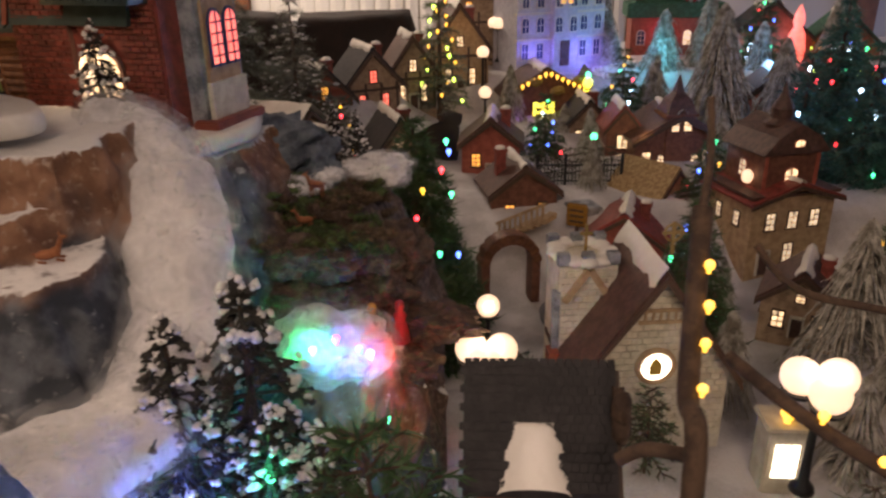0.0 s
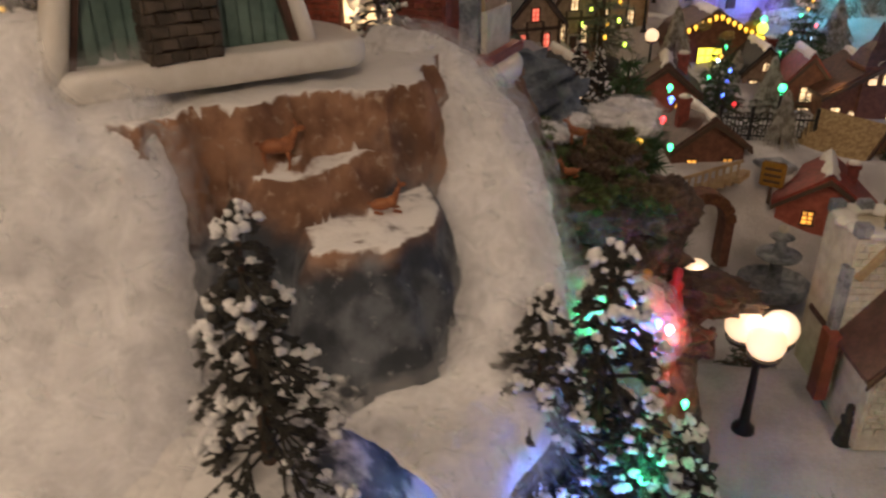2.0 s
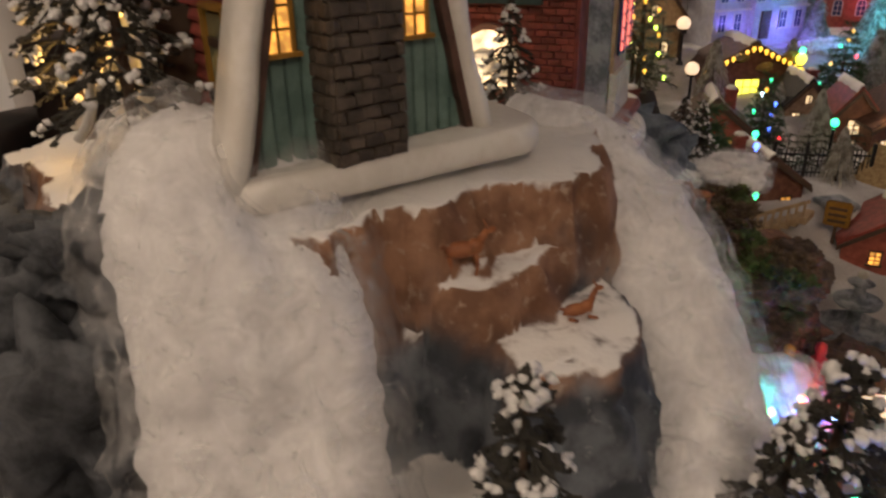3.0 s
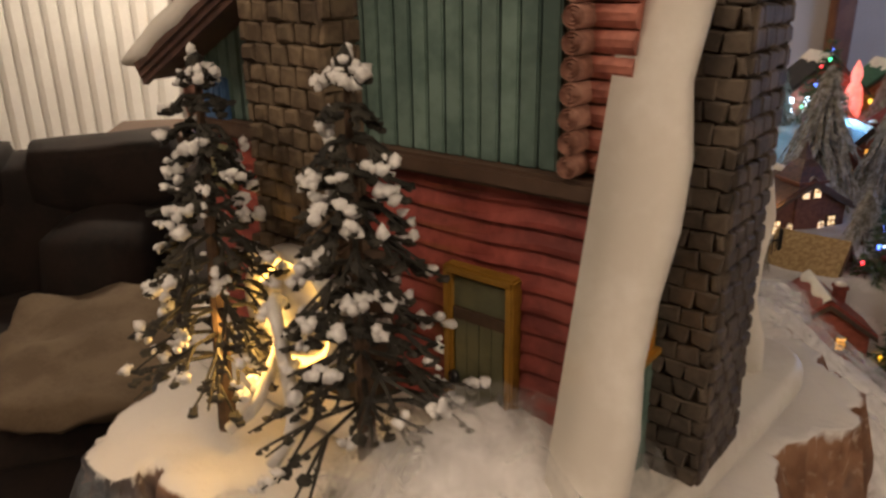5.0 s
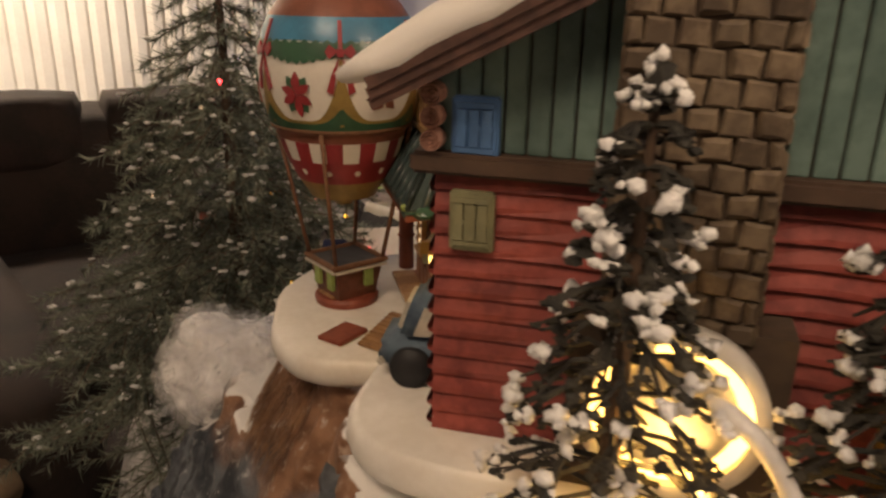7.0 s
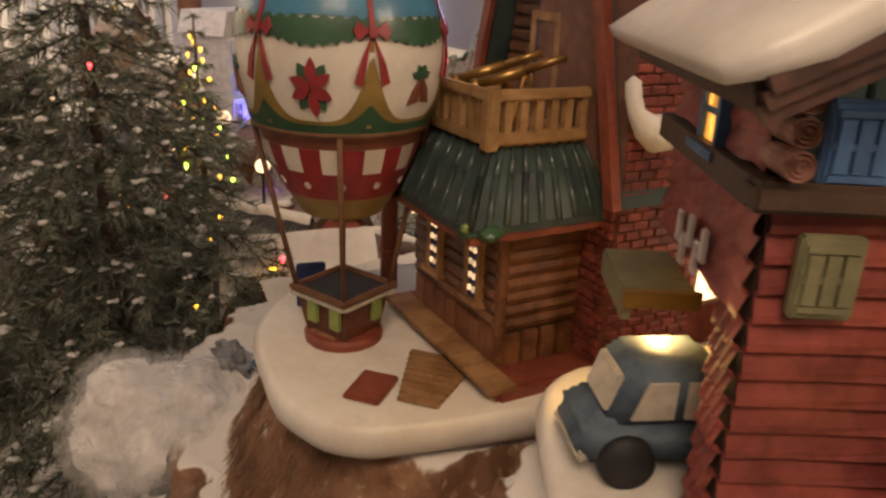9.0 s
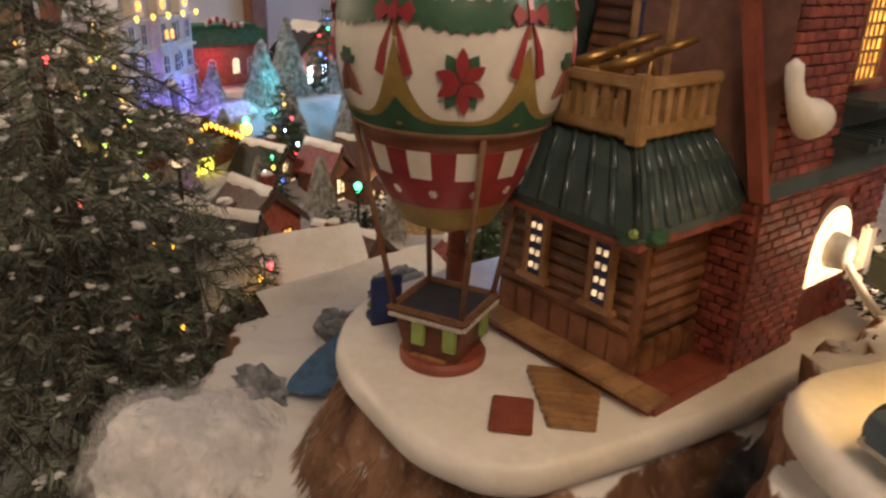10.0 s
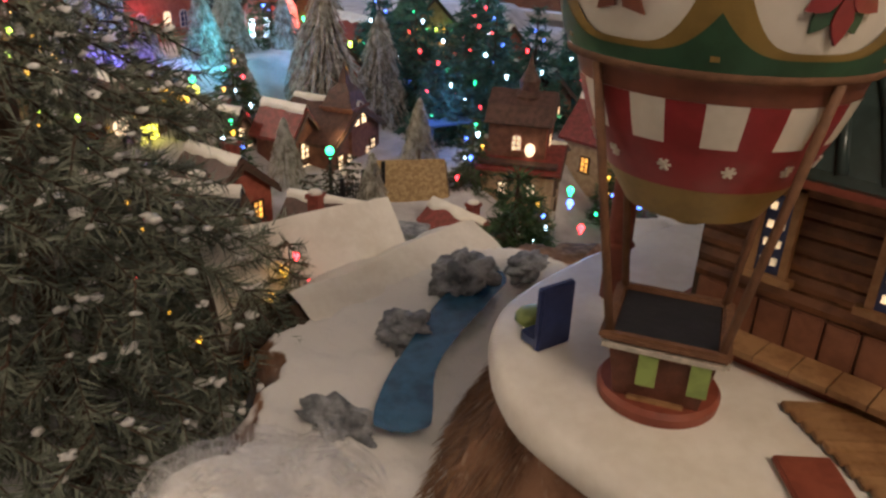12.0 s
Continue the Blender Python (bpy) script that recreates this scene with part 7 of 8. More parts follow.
# tudor row at the far end of the street
for x, y, z, r, w, h, wm, rm, lit in ((-0.20, 2.00, 0.70, 25, 0.10, 0.11, "tudor_wall", "slate", "lit_red"), (-0.09, 2.12, 0.70, 15, 0.09, 0.12, "tudor_wall", "roof_brown", "lit_warm"), (-0.315, 1.88, 0.69, 30, 0.10, 0.10, "rust_wall", "slate", "lit_amber"),
                                      (0.05, 2.33, 0.70, 10, 0.12, 0.16, "tan_wall", "roof_brown", "lit_warm"), (0.10, 2.62, 0.74, 0, 0.15, 0.20, "tudor_wall", "roof_brown", "lit_amber"), (-0.11, 1.62, 0.62, 20, 0.08, 0.10, "tudor_wall", "slate", "lit_warm")):
    hs = house(pose(x, y, z - 0.03, 0, 0, r) @ S(1.45), w, 0.09, h * 0.62, h * 0.5, wm, rm, "half-timbered tudor house with a lit window", [("f", -w * 0.2, h * 0.15, 0.014, 0.03, lit, False), ("f", w * 0.2, h * 0.15, 0.014, 0.03, lit, False), ("f", 0, h * 0.62, 0.012, 0.02, lit, False), ("r", 0, h * 0.2, 0.02, 0.03, lit, False)], 0.3, (w * 0.25, 0, 0.03), None, (0, 0.014, 0.03), "tudor_house")
    for k in (-0.45, -0.15, 0.15, 0.45):
        part("timber", B((k * w, -0.046, h * 0.31, 0.004, 0.003, h * 0.6)), "dark_beam", hs)
    part("timber", B((0, -0.046, h * 0.5, w, 0.003, 0.005), (0, -0.046, h * 0.08, w, 0.003, 0.005)), "dark_beam", hs)

# back row shops on the right
SHOPS = []
for x, y, z, r, w, h, wm, rm in ((1.10, 2.58, 0.70, -8, 0.20, 0.17, "rust_wall", "slate"), (1.36, 2.60, 0.68, -14, 0.18, 0.16, "rust_wall", "roof_green"), (1.20, 2.25, 0.66, -10, 0.15, 0.12, "brown_wall", "roof_red"), (1.66, 1.95, 0.60, -30, 0.14, 0.13, "rust_wall", "roof_brown"), (1.55, 2.2, 0.66, -30, 0.16, 0.15, "tan_wall", "roof_green")):
    bs = house(pose(x, y, z - 0.04, 0, 0, r) @ S(1.3), w, 0.11, h * 0.6, h * 0.5, wm, rm, "back row shop with snow on its roof", [("f", -w * 0.25, h * 0.15, 0.022, 0.03, "lit_warm", False), ("f", w * 0.2, h * 0.15, 0.022, 0.03, "lit_amber", False)], 0.5, None, None, (0, 0.02, 0.045), "shop_house")
    SHOPS.append(bs)

# black iron fence with hedges behind
fen = thing("iron_fence", pose(0.222, 1.655, 0.572, 0, 0, -4), "black iron fence on a snowy kerb", "fence")
part("rail", B((0.095, 0, 0.050, 0.20, 0.003, 0.003), (0.095, 0, 0.012, 0.20, 0.003, 0.003)), "iron", fen)
for k in range(25):
    part("picket", B((k * 0.008, 0, 0.030, 0.0016, 0.0016, 0.06)), "iron", fen)
for k in range(4):
    part("post", B((k * 0.064, 0, 0.038, 0.007, 0.007, 0.076), bevel=0.001), "iron", fen)
solid("kerb", B((0.095, 0.0, -0.008, 0.22, 0.03, 0.02), bevel=0.004), "ground_snow", pose(0.222, 1.655, 0.572, 0, 0, -4), "snowy kerb under the fence", "kerb")
for k in range(6):
    needle_fir("hedge_fir", pose(0.235 + k * 0.034, 1.70 + 0.01 * (k % 2), 0.565), 0.085, 0.024, "tree_green", 60 + k, "small dark green cone shrub", 6, 6, 2, 5, 0.007, 0.0009, 0.2)

# stone arch, steps and fountain at the street's edge
ar = thing("stone_arch", pose(0.128, 1.330, 0.435, 0, 0, 12) @ Matrix.Scale(0.85, 4), "brown stone arch over the street", "arch")
bm = bmesh.new()
pts = [(0.05 * math.cos(a), 0.10 + 0.05 * math.sin(a)) for a in np.linspace(0, math.pi, 13)]
outer = [(0.07 * math.cos(a), 0.10 + 0.075 * math.sin(a)) for a in np.linspace(0, math.pi, 13)]
prism(bm, [(0.05, 0), (0.07, 0)] + outer + [(-0.07, 0), (-0.05, 0)] + pts[::-1], 0.04, "xz", -0.02)
part("ring", bm, "brown_wall", ar)
for k in range(9):
    a = math.pi * (k + 0.5) / 9
    o = part("voussoir", B((0, 0, 0, 0.018, 0.046, 0.022), bevel=0.002), "log_brown", ar)
    o.matrix_local = pose(0.062 * math.cos(a), 0, 0.10 + 0.064 * math.sin(a), 0, 90 - math.degrees(a), 0)
st = thing("stone_steps", pose(0.135, 1.48, 0.52, 0, 0, -35), "tan stone stair with a balustrade", "stairs")
for k in range(8):
    part("step", B((k * 0.014, 0, k * 0.008, 0.016, 0.05, 0.012)), "tan_wall", st)
for k in range(9):
    part("baluster", B((k * 0.0125, -0.027, k * 0.0072 + 0.018, 0.004, 0.004, 0.03)), "tan_wall", st)
o = part("handrail", B((0, 0, 0, 0.13, 0.006, 0.006)), "tan_wall", st)
o.matrix_local = pose(0.05, -0.027, 0.064, 0, -29.5, 0)
fo = thing("fountain", pose(0.232, 1.210, 0.455), "tiered grey stone fountain", "fountain")
bm = bmesh.new()
lathe(bm, [(0, 0), (0.055, 0), (0.058, 0.018), (0.050, 0.020), (0.048, 0.008), (0.012, 0.008), (0.010, 0.05), (0.034, 0.062), (0.036, 0.068), (0.012, 0.066), (0.008, 0.09), (0.02, 0.098), (0.0, 0.11)], 24)
part("basin", bm, "stone_grey", fo, smooth=True)
bm = bmesh.new()
ball(bm, (0, 0, 0.112), 0.008, 2)
part("finial", bm, "fig_pale", fo, smooth=True)

# street lamps
street_lamp(pose(0.072, 1.085, 0.435), 0.112, 1, "black street lamp with one lit globe")
street_lamp(pose(0.045, 0.712, 0.558), 0.122, 3, "black street lamp with three lit globes")
street_lamp(pose(0.345, 0.577, 0.60), 0.122, 3, "black street lamp with three lit globes")
street_lamp(pose(0.125, 2.185, 0.70), 0.105, 1, "black street lamp with one lit globe")
street_lamp(pose(0.122, 2.02, 0.62), 0.10, 1, "black street lamp with one lit globe")
street_lamp(pose(0.190, 2.45, 0.74), 0.12, 3, "black street lamp with three lit globes")
lamp("street_lamp_light", "POINT", pose(0.045, 0.70, 0.70), 0.10, (1.0, 0.75, 0.5), 0.015)
lamp("street_lamp_light", "POINT", pose(0.345, 0.56, 0.745), 0.10, (1.0, 0.75, 0.5), 0.015)
lamp("street_lamp_light", "POINT", pose(0.072, 1.06, 0.56), 0.05, (1.0, 0.75, 0.5), 0.012)
lamp("chalet_bulb", "POINT", CH @ pose(0.090, -0.060, 0.040), 0.11, (1.0, 0.55, 0.14), 0.008)
lamp("balloon_house_bulb", "POINT", HBm @ pose(0.150, -0.052, 0.06), 0.03, (1.0, 0.7, 0.4), 0.008)
lamp("doorway_light", "POINT", CH @ pose(-0.006, 0.060, 0.050), 0.10, (1.0, 0.6, 0.2), 0.006)

# the mound's cave with coloured lights
cave = thing("cave_rock", pose(-0.088, 0.690, 0.600), "brown layered rock with a small cave", "rock")
rg = random.Random(51)
for k in range(6):
    bm = bmesh.new()
    v = bmesh.ops.create_icosphere(bm, subdivisions=4, radius=1)["verts"]
    c = Vector((-0.03 + 0.022 * k * (1 if k % 2 else 0.4), -0.02 + 0.012 * k, 0.02 + 0.018 * k))
    for q in v:
        n = q.co.normalized()
        kk = 0.045 * (0.8 + 0.35 * noise.fractal(n * 2.3 + Vector((k * 3, 0, 0)), 0.9, 2, 5))
        q.co = c + Vector((n.x * 1.25, n.y, n.z * 0.55)) * kk
    part("boulder", bm, "bark" if k % 2 else "brown_wall", cave, smooth=False)
cotton_heap((-0.118, 0.665, 0.722), 0.058, (1.15, 1.1, 0.70), 21, "white cotton snow over the cave rock", 300)
cotton_heap((-0.085, 0.925, 0.830), 0.036, (1.5, 1.0, 0.6), 22, "white cotton snow on the mossy mound", 200)
for mtl, p in (("bulb_red", (-0.100, 0.600, 0.765)), ("bulb_blue", (-0.080, 0.604, 0.752)), ("bulb_ice", (-0.070, 0.606, 0.745)), ("bulb_green", (-0.120, 0.408, 0.765)), ("bulb_gold", (-0.122, 0.597, 0.755)), ("bulb_green", (-0.055, 0.58, 0.69))):
    t = solid("fairy_light", bulb_mesh(mtl, 0.0032), None, pose(*p), "small coloured fairy light bulb", "light bulb", "fairy lights")
for col, p, e in (((1.0, 0.02, 0.02), (-0.040, 0.618, 0.735), 0.14), ((0.02, 0.08, 1.0), (-0.082, 0.588, 0.752), 0.30), ((0.0, 1.0, 0.25), (-0.135, 0.590, 0.765), 0.18), ((0.02, 1.0, 0.4), (-0.120, 0.400, 0.775), 0.05), ((0.1, 0.2, 1.0), (-0.165, 0.370, 0.765), 0.25), ((0.05, 1.0, 0.5), (-0.055, 0.560, 0.70), 0.10)):
    lamp("fairy_glow", "POINT", pose(*p), e, col, 0.004)

# the mound's layered boulders
mound = thing("mound_rock", Matrix(), "brown layered bark-like boulders under the moss", "rock")
for k, (x, y, z, r, sx, sz) in enumerate(((-0.196, 0.735, 0.782, 0.036, 1.2, 0.9), (-0.160, 0.722, 0.795, 0.034, 1.3, 0.8), (-0.165, 0.712, 0.752, 0.036, 1.3, 0.8), (-0.120, 0.728, 0.786, 0.034, 1.2, 0.8), (-0.112, 0.715, 0.748, 0.036, 1.3, 0.75),
                                          (-0.078, 0.745, 0.790, 0.034, 1.1, 0.9), (-0.070, 0.740, 0.745, 0.038, 1.1, 0.9), (-0.045, 0.790, 0.770, 0.040, 0.9, 1.1), (-0.205, 0.700, 0.735, 0.034, 1.0, 0.9))):
    bm = bmesh.new()
    for q in bmesh.ops.create_icosphere(bm, subdivisions=5, radius=1)["verts"]:
        n = q.co.normalized()
        kk = r * (0.82 + 0.30 * noise.fractal(n * 1.7 + Vector((k * 3.3, 0, 0)), 0.9, 2, 5) + 0.10 * noise.noise(Vector((k, 2, n.z * 9))))
        q.co = Vector((x, y, z)) + Vector((n.x * sx, n.y, n.z * sz)) * kk
    part("boulder", bm, "bark_rock", mound, smooth=True)
# mossy mound plants
rg = random.Random(71)
TUFTS = []
for k in range(8):
    hp = Heap()
    for q in range(150):
        a, t = rg.uniform(0, 6.283), rg.random() ** 0.5
        p = Vector((math.cos(a) * t * 0.011, math.sin(a) * t * 0.011, 0.004 * (1 - t)))
        hp.needle(p, Vector((math.cos(a) * t, math.sin(a) * t, rg.uniform(0.3, 1.1))).normalized(), rg.uniform(0.003, 0.008), 0.0007, rg)
    for q in range(10):
        a, t = rg.uniform(0, 6.283), rg.random() ** 0.5
        hp.ball((math.cos(a) * t * 0.009, math.sin(a) * t * 0.009, rg.uniform(0, 0.005)), rg.uniform(0.002, 0.004), (1, 1, 1), 0.9, rg)
    TUFTS.append(hp.mesh("moss_tuft", ("moss_green", "moss", "moss_green", "moss_dry", "moss", "moss_green", "moss_dry", "bark")[k]))
for k in range(150):
    x, y = rg.uniform(-0.205, -0.055), rg.uniform(0.705, 0.885)
    if y < 0.745:
        z = 0.812 + rg.uniform(-0.012, 0.004)
    else:
        z = height(x, y)
    if z > 0.85:
        continue
    solid("moss_tuft", TUFTS[k % 8], None, pose(x, y, z - 0.001, rg.uniform(-15, 25), 0, rg.uniform(0, 360)) @ Matrix.Scale(rg.uniform(0.7, 1.5), 4), "olive dried moss tuft on the rock", "moss", "moss tufts")

# pond on the snow field and its rocks
pond = thing("pond", Matrix(), "glossy blue resin pond in the snow", "pond")
bm = bmesh.new()
line = spline([(-0.486, 1.062, 0.8285), (-0.462, 1.074, 0.8285), (-0.425, 1.088, 0.829), (-0.375, 1.096, 0.830), (-0.325, 1.100, 0.831), (-0.27, 1.099, 0.832)], 8)
rows = []
for i, p in enumerate(line):
    d = (line[min(i + 1, len(line) - 1)] - line[max(i - 1, 0)]).normalized()
    s = Vector((-d.y, d.x, 0))
    w = (0.0155 + 0.002 * math.sin(i * 0.25)) * min(1.0, 0.35 + 0.25 * i, 0.35 + 0.25 * (len(line) - 1 - i))
    rows.append([bm.verts.new(p + s * w * k + Vector((0, 0, 0.0015 * noise.noise((i * 0.6, k * 3, 0))))) for k in (-1, -0.5, 0, 0.5, 1)])
for a, b in zip(rows, rows[1:]):
    for k in range(4):
        bm.faces.new((a[k], a[k + 1], b[k + 1], b[k]))
part("water", bm, "pond", pond, smooth=True).location = (0, 0, 0.005)


def rock(p, r, sq, seed, label="grey painted rock in the snow"):
    bm = bmesh.new()
    v = bmesh.ops.create_icosphere(bm, subdivisions=4, radius=1)["verts"]
    for q in v:
        n = q.co.normalized()
        k = r * (0.8 + 0.4 * noise.fractal(n * 1.9 + Vector((seed, 0, 0)), 0.9, 2, 5) + 0.12 * noise.cell(n * 3 + Vector((seed, 1, 0))))
        q.co = Vector((n.x * sq[0], n.y * sq[1], n.z * sq[2])) * k
    return solid("rock", bm, "stone_grey", pose(*p), label, "rock", "field rocks", smooth=True)


rock((-0.385, 1.120, 0.832), 0.021, (1.2, 0.9, 0.7), 1)
rock((-0.300, 1.115, 0.840), 0.028, (1.2, 1.0, 0.7), 2)
rock((-0.490, 1.105, 0.826), 0.022, (0.6, 1.3, 0.8), 3)
rock((-0.240, 1.085, 0.832), 0.022, (1.4, 0.8, 0.5), 4)
for p, r, sq, sd in (((-0.205, 0.900, 0.872), 0.060, (1.15, 0.85, 0.72), 5), ((-0.165, 0.895, 0.850), 0.046, (1.0, 0.9, 0.95), 6)):
    o = rock(p, r, sq, sd, "blue-grey painted rock below the house base")
    o.data.materials[0] = MATS["rock_blue"]
cotton_heap((-0.190, 0.842, 0.834), 0.034, (1.5, 0.9, 0.45), 61, "white cotton snow at the foot of the blue-grey rock", 900)
cotton_heap((-0.150, 0.880, 0.836), 0.026, (1.2, 0.9, 0.5), 62, "white cotton snow at the foot of the blue-grey rock", 600)

for p, r, sq, sd in (((-0.528, 0.452, 0.945), 0.046, (1.25, 0.75, 0.75), 17), ((-0.592, 0.462, 0.900), 0.062, (1.2, 0.85, 1.0), 11), ((-0.535, 0.415, 0.872), 0.060, (1.1, 0.8, 1.1), 12), ((-0.640, 0.530, 0.905), 0.058, (0.8, 1.1, 1.0), 13), ((-0.615, 0.640, 0.915), 0.050, (0.7, 1.2, 1.0), 14), ((-0.50, 0.345, 0.820), 0.060, (1.2, 0.9, 0.8), 15)):
    o = rock(p, r, sq, sd, "dark grey painted boulder at the crag's foot")
    o.data.materials[0] = MATS["crag_grey"]

# brown fibre drawn down the flank below the house base
rg = random.Random(88)
hp = Heap()
fx, fy = np.random.default_rng(5).uniform((-0.66, 0.86), (-0.36, 1.09), (15000, 2)).T
fz, ex, ey = land(fx, fy, False), land(fx + 0.004, fy, False), land(fx, fy + 0.004, False)
for x, y, z, gx, gy in zip(fx, fy, fz, (ex - fz) / 0.004, (ey - fz) / 0.004):
    if not 0.828 < z < 0.899 or (y < 0.97 and x > -0.56) or math.hypot(gx, gy) < 0.8:
        continue
    d = Vector((-gx + rg.gauss(0, 0.5), -gy + rg.gauss(0, 0.5), 0)).normalized()
    d = (d - Vector((0, 0, 1.25 + rg.uniform(-0.2, 0.5)))).normalized()
    hp.needle(Vector((x, y, z + 0.002)), d, rg.uniform(0.010, 0.026), 0.00040, rg)
solid("brown_fibre", hp.mesh("brown_fibre", "fur_brown"), None, Matrix(), "brown combed fibre on the slope below the base", "fibre", kind="stuff")

# cabin below the fir, roof under snow
house(pose(-0.292, 1.288, 0.708, 0, 0, -122), 0.130, 0.150, 0.078, 0.050, "yarn_wall", "dark_beam", "log cabin under a thick smooth snow roof", [("f", -0.030, 0.030, 0.020, 0.030, "navy", False), ("f", 0.022, 0.030, 0.020, 0.030, "navy", False), ("f", 0.0, 0.080, 0.016, 0.020, "navy", False)], 1.0, None, None, None, "log_cabin", over=0.016, thick=0.010)
house(pose(-0.285, 1.192, 0.700, 0, 0, -104), 0.150, 0.190, 0.074, 0.044, "yarn_wall", "dark_beam", "low cabin under a thick snow roof beside the pond", [("f", 0.020, 0.040, 0.020, 0.026, "navy", False)], 1.0, None, None, None, "log_cabin", over=0.014, thick=0.012)

# firs
for x, y, z, h, s in ((0.430, 0.640, 0.53, 0.16, 41), (0.475, 0.560, 0.53, 0.20, 42), (0.40, 0.520, 0.54, 0.13, 43), (0.66, 0.72, 0.50, 0.24, 44), (0.62, 0.56, 0.52, 0.20, 45)):
    frosted_tree(pose(x, y, z), h, s)
needle_fir("fir_tree", pose(0.330, 0.455, 0.55), 0.16, 0.06, "needle_grey", 46, "frosted green artificial fir", 9, 8, 4, 5, 0.016, 0.0010, 0.25)
needle_fir("fir_tree", pose(0.300, 1.02, 0.45), 0.16, 0.045, "needle_lush", 47, "dark green artificial fir by the street", 9, 8, 4, 5, 0.014, 0.0011, 0.2)
needle_fir("fir_tree", pose(0.105, 0.90, 0.47), 0.10, 0.028, "tree_green", 48, "slim dark cone tree by the street", 9, 8, 3, 6, 0.009, 0.0010, 0.1)
lant = thing("lit_gatehouse", pose(0.350, 0.640, 0.545, 0, 0, -5), "white stone gate pillar lit bright", "pillar")
part("body", B((0, 0, 0.045, 0.040, 0.040, 0.09), (0, 0, 0.092, 0.048, 0.048, 0.006), bevel=0.002), "ivory_wall", lant)
part("lamp_niche", B((0, -0.0205, 0.055, 0.024, 0.002, 0.04)), "mantle", lant, "glowing lamp niche")
part("yellow_lamp", bulb_mesh("bulb_gold", 0.008), None, lant).location = (0, -0.008, 0.107)
FIR_BIG = needle_fir("fir_tree", pose(-0.470, 1.395, 0.66, 0, 0, 0), 0.62, 0.268, "needle", 5, "big artificial fir dusted with snow", 19, 13, 8, 8, 0.020, 0.0009, 0.50, 0.65)
FIR_MID = needle_fir("fir_tree", pose(-0.045, 1.175, 0.43, 0, 0, 0), 0.42, 0.125, "needle_lush", 6, "green artificial fir hung with coloured lights", 18, 13, 8, 9, 0.026, 0.0013, 0.25)
needle_fir("fir_tree", pose(-0.028, 0.275, 0.765, 3, -4, 0), 0.14, 0.055, "needle_lush", 7, "young green artificial fir", 8, 8, 4, 5, 0.016, 0.0011, -0.5, 0, start=0.05)
needle_fir("fir_tree", pose(0.345, 0.93, 0.58), 0.20, 0.055, "needle_lush", 8, "green artificial fir beside the church", 11, 9, 5, 5, 0.018, 0.0009, 0.2)
needle_fir("fir_tree", pose(0.215, 0.655, 0.585), 0.085, 0.025, "needle_lush", 9, "little green fir before the church", 8, 8, 3, 6, 0.008, 0.0007, 0.2)
TEAL = []
for x, y, z, h, s in ((0.86, 1.74, 0.52, 0.34, 25), (0.97, 1.66, 0.53, 0.36, 26), (1.10, 1.60, 0.53, 0.36, 27), (1.02, 1.92, 0.56, 0.40, 11), (1.22, 1.80, 0.56, 0.40, 12), (1.42, 1.92, 0.56, 0.44, 13), (1.58, 1.62, 0.55, 0.40, 14), (1.12, 2.10, 0.56, 0.36, 17), (1.40, 1.55, 0.54, 0.34, 18)):
    TEAL.append(needle_fir("fir_tree", pose(x, y, z), h, h * 0.32, "teal_needle", s, "dark blue-green artificial fir", 13, 11, 6, 5, 0.028, 0.0020, 0.3))
FIR_SIDE = needle_fir("fir_tree", pose(0.40, 1.12, 0.50), 0.19, 0.07, "needle_lush", 15, "green artificial fir with coloured lights", 10, 9, 5, 5, 0.018, 0.0010, 0.2)
needle_fir("fir_tree", pose(-0.33, 1.72, 0.64), 0.36, 0.14, "needle_grey", 16, "grey frosted artificial fir", 14, 11, 6, 5, 0.020, 0.0010, 0.3, 0.5)
for x, y, z, h, s in ((0.752, 2.030, 0.50, 0.44, 1), (0.70, 2.38, 0.56, 0.34, 2), (0.900, 1.960, 0.52, 0.34, 3), (0.56, 0.90, 0.53, 0.23, 4), (0.345, 0.785, 0.56, 0.130, 5), (0.53, 0.74, 0.53, 0.17, 6), (0.63, 2.20, 0.54, 0.25, 7), (0.43, 2.24, 0.56, 0.20, 8), (0.86, 2.42, 0.56, 0.30, 9), (0.72, 1.02, 0.50, 0.22, 10), (1.00, 2.36, 0.56, 0.30, 21), (0.55, 2.42, 0.58, 0.26, 22), (0.84, 2.16, 0.54, 0.28, 23), (0.34, 2.02, 0.56, 0.13, 24)):
    frosted_tree(pose(x, y, z), h, s, spread=0.42)
lamp("tree_spot", "POINT", pose(0.66, 2.28, 0.80), 0.5, (0.1, 0.75, 1.0), 0.01)
lamp("tree_spot", "POINT", pose(0.95, 2.20, 0.78), 0.5, (0.15, 0.5, 1.0), 0.01)
lamp("tree_spot", "POINT", pose(1.22, 1.68, 0.90), 0.5, (0.1, 0.45, 0.8), 0.02)
lamp("tree_spot", "POINT", pose(0.74, 1.68, 0.72), 0.3, (0.2, 0.4, 1.0), 0.01)

# coloured lights wound into the firs
rg = random.Random(91)


def light_up(tree, n, h, spread, colours, r, seed, lo=0.12):
    """Small bulbs sitting in a tree's boughs, with their wire."""
    rq = random.Random(seed)
    pts = []
    for k in range(n):
        f = lo + (0.92 - lo) * k / max(1, n - 1)
        a = k * 2.4 + rq.uniform(-0.3, 0.3)
        rr = spread * (1 - f) * 0.88 + 0.004
        p = (rr * math.cos(a), rr * math.sin(a), h * (f * 0.95) - rr * 0.15)
        pts.append(p)
        part("fairy_light", bulb_mesh(rq.choice(colours), r), None, tree).location = p
    if n > 2:
        cable("light_wire", pts, 0.0006, "balloon_green", tree)


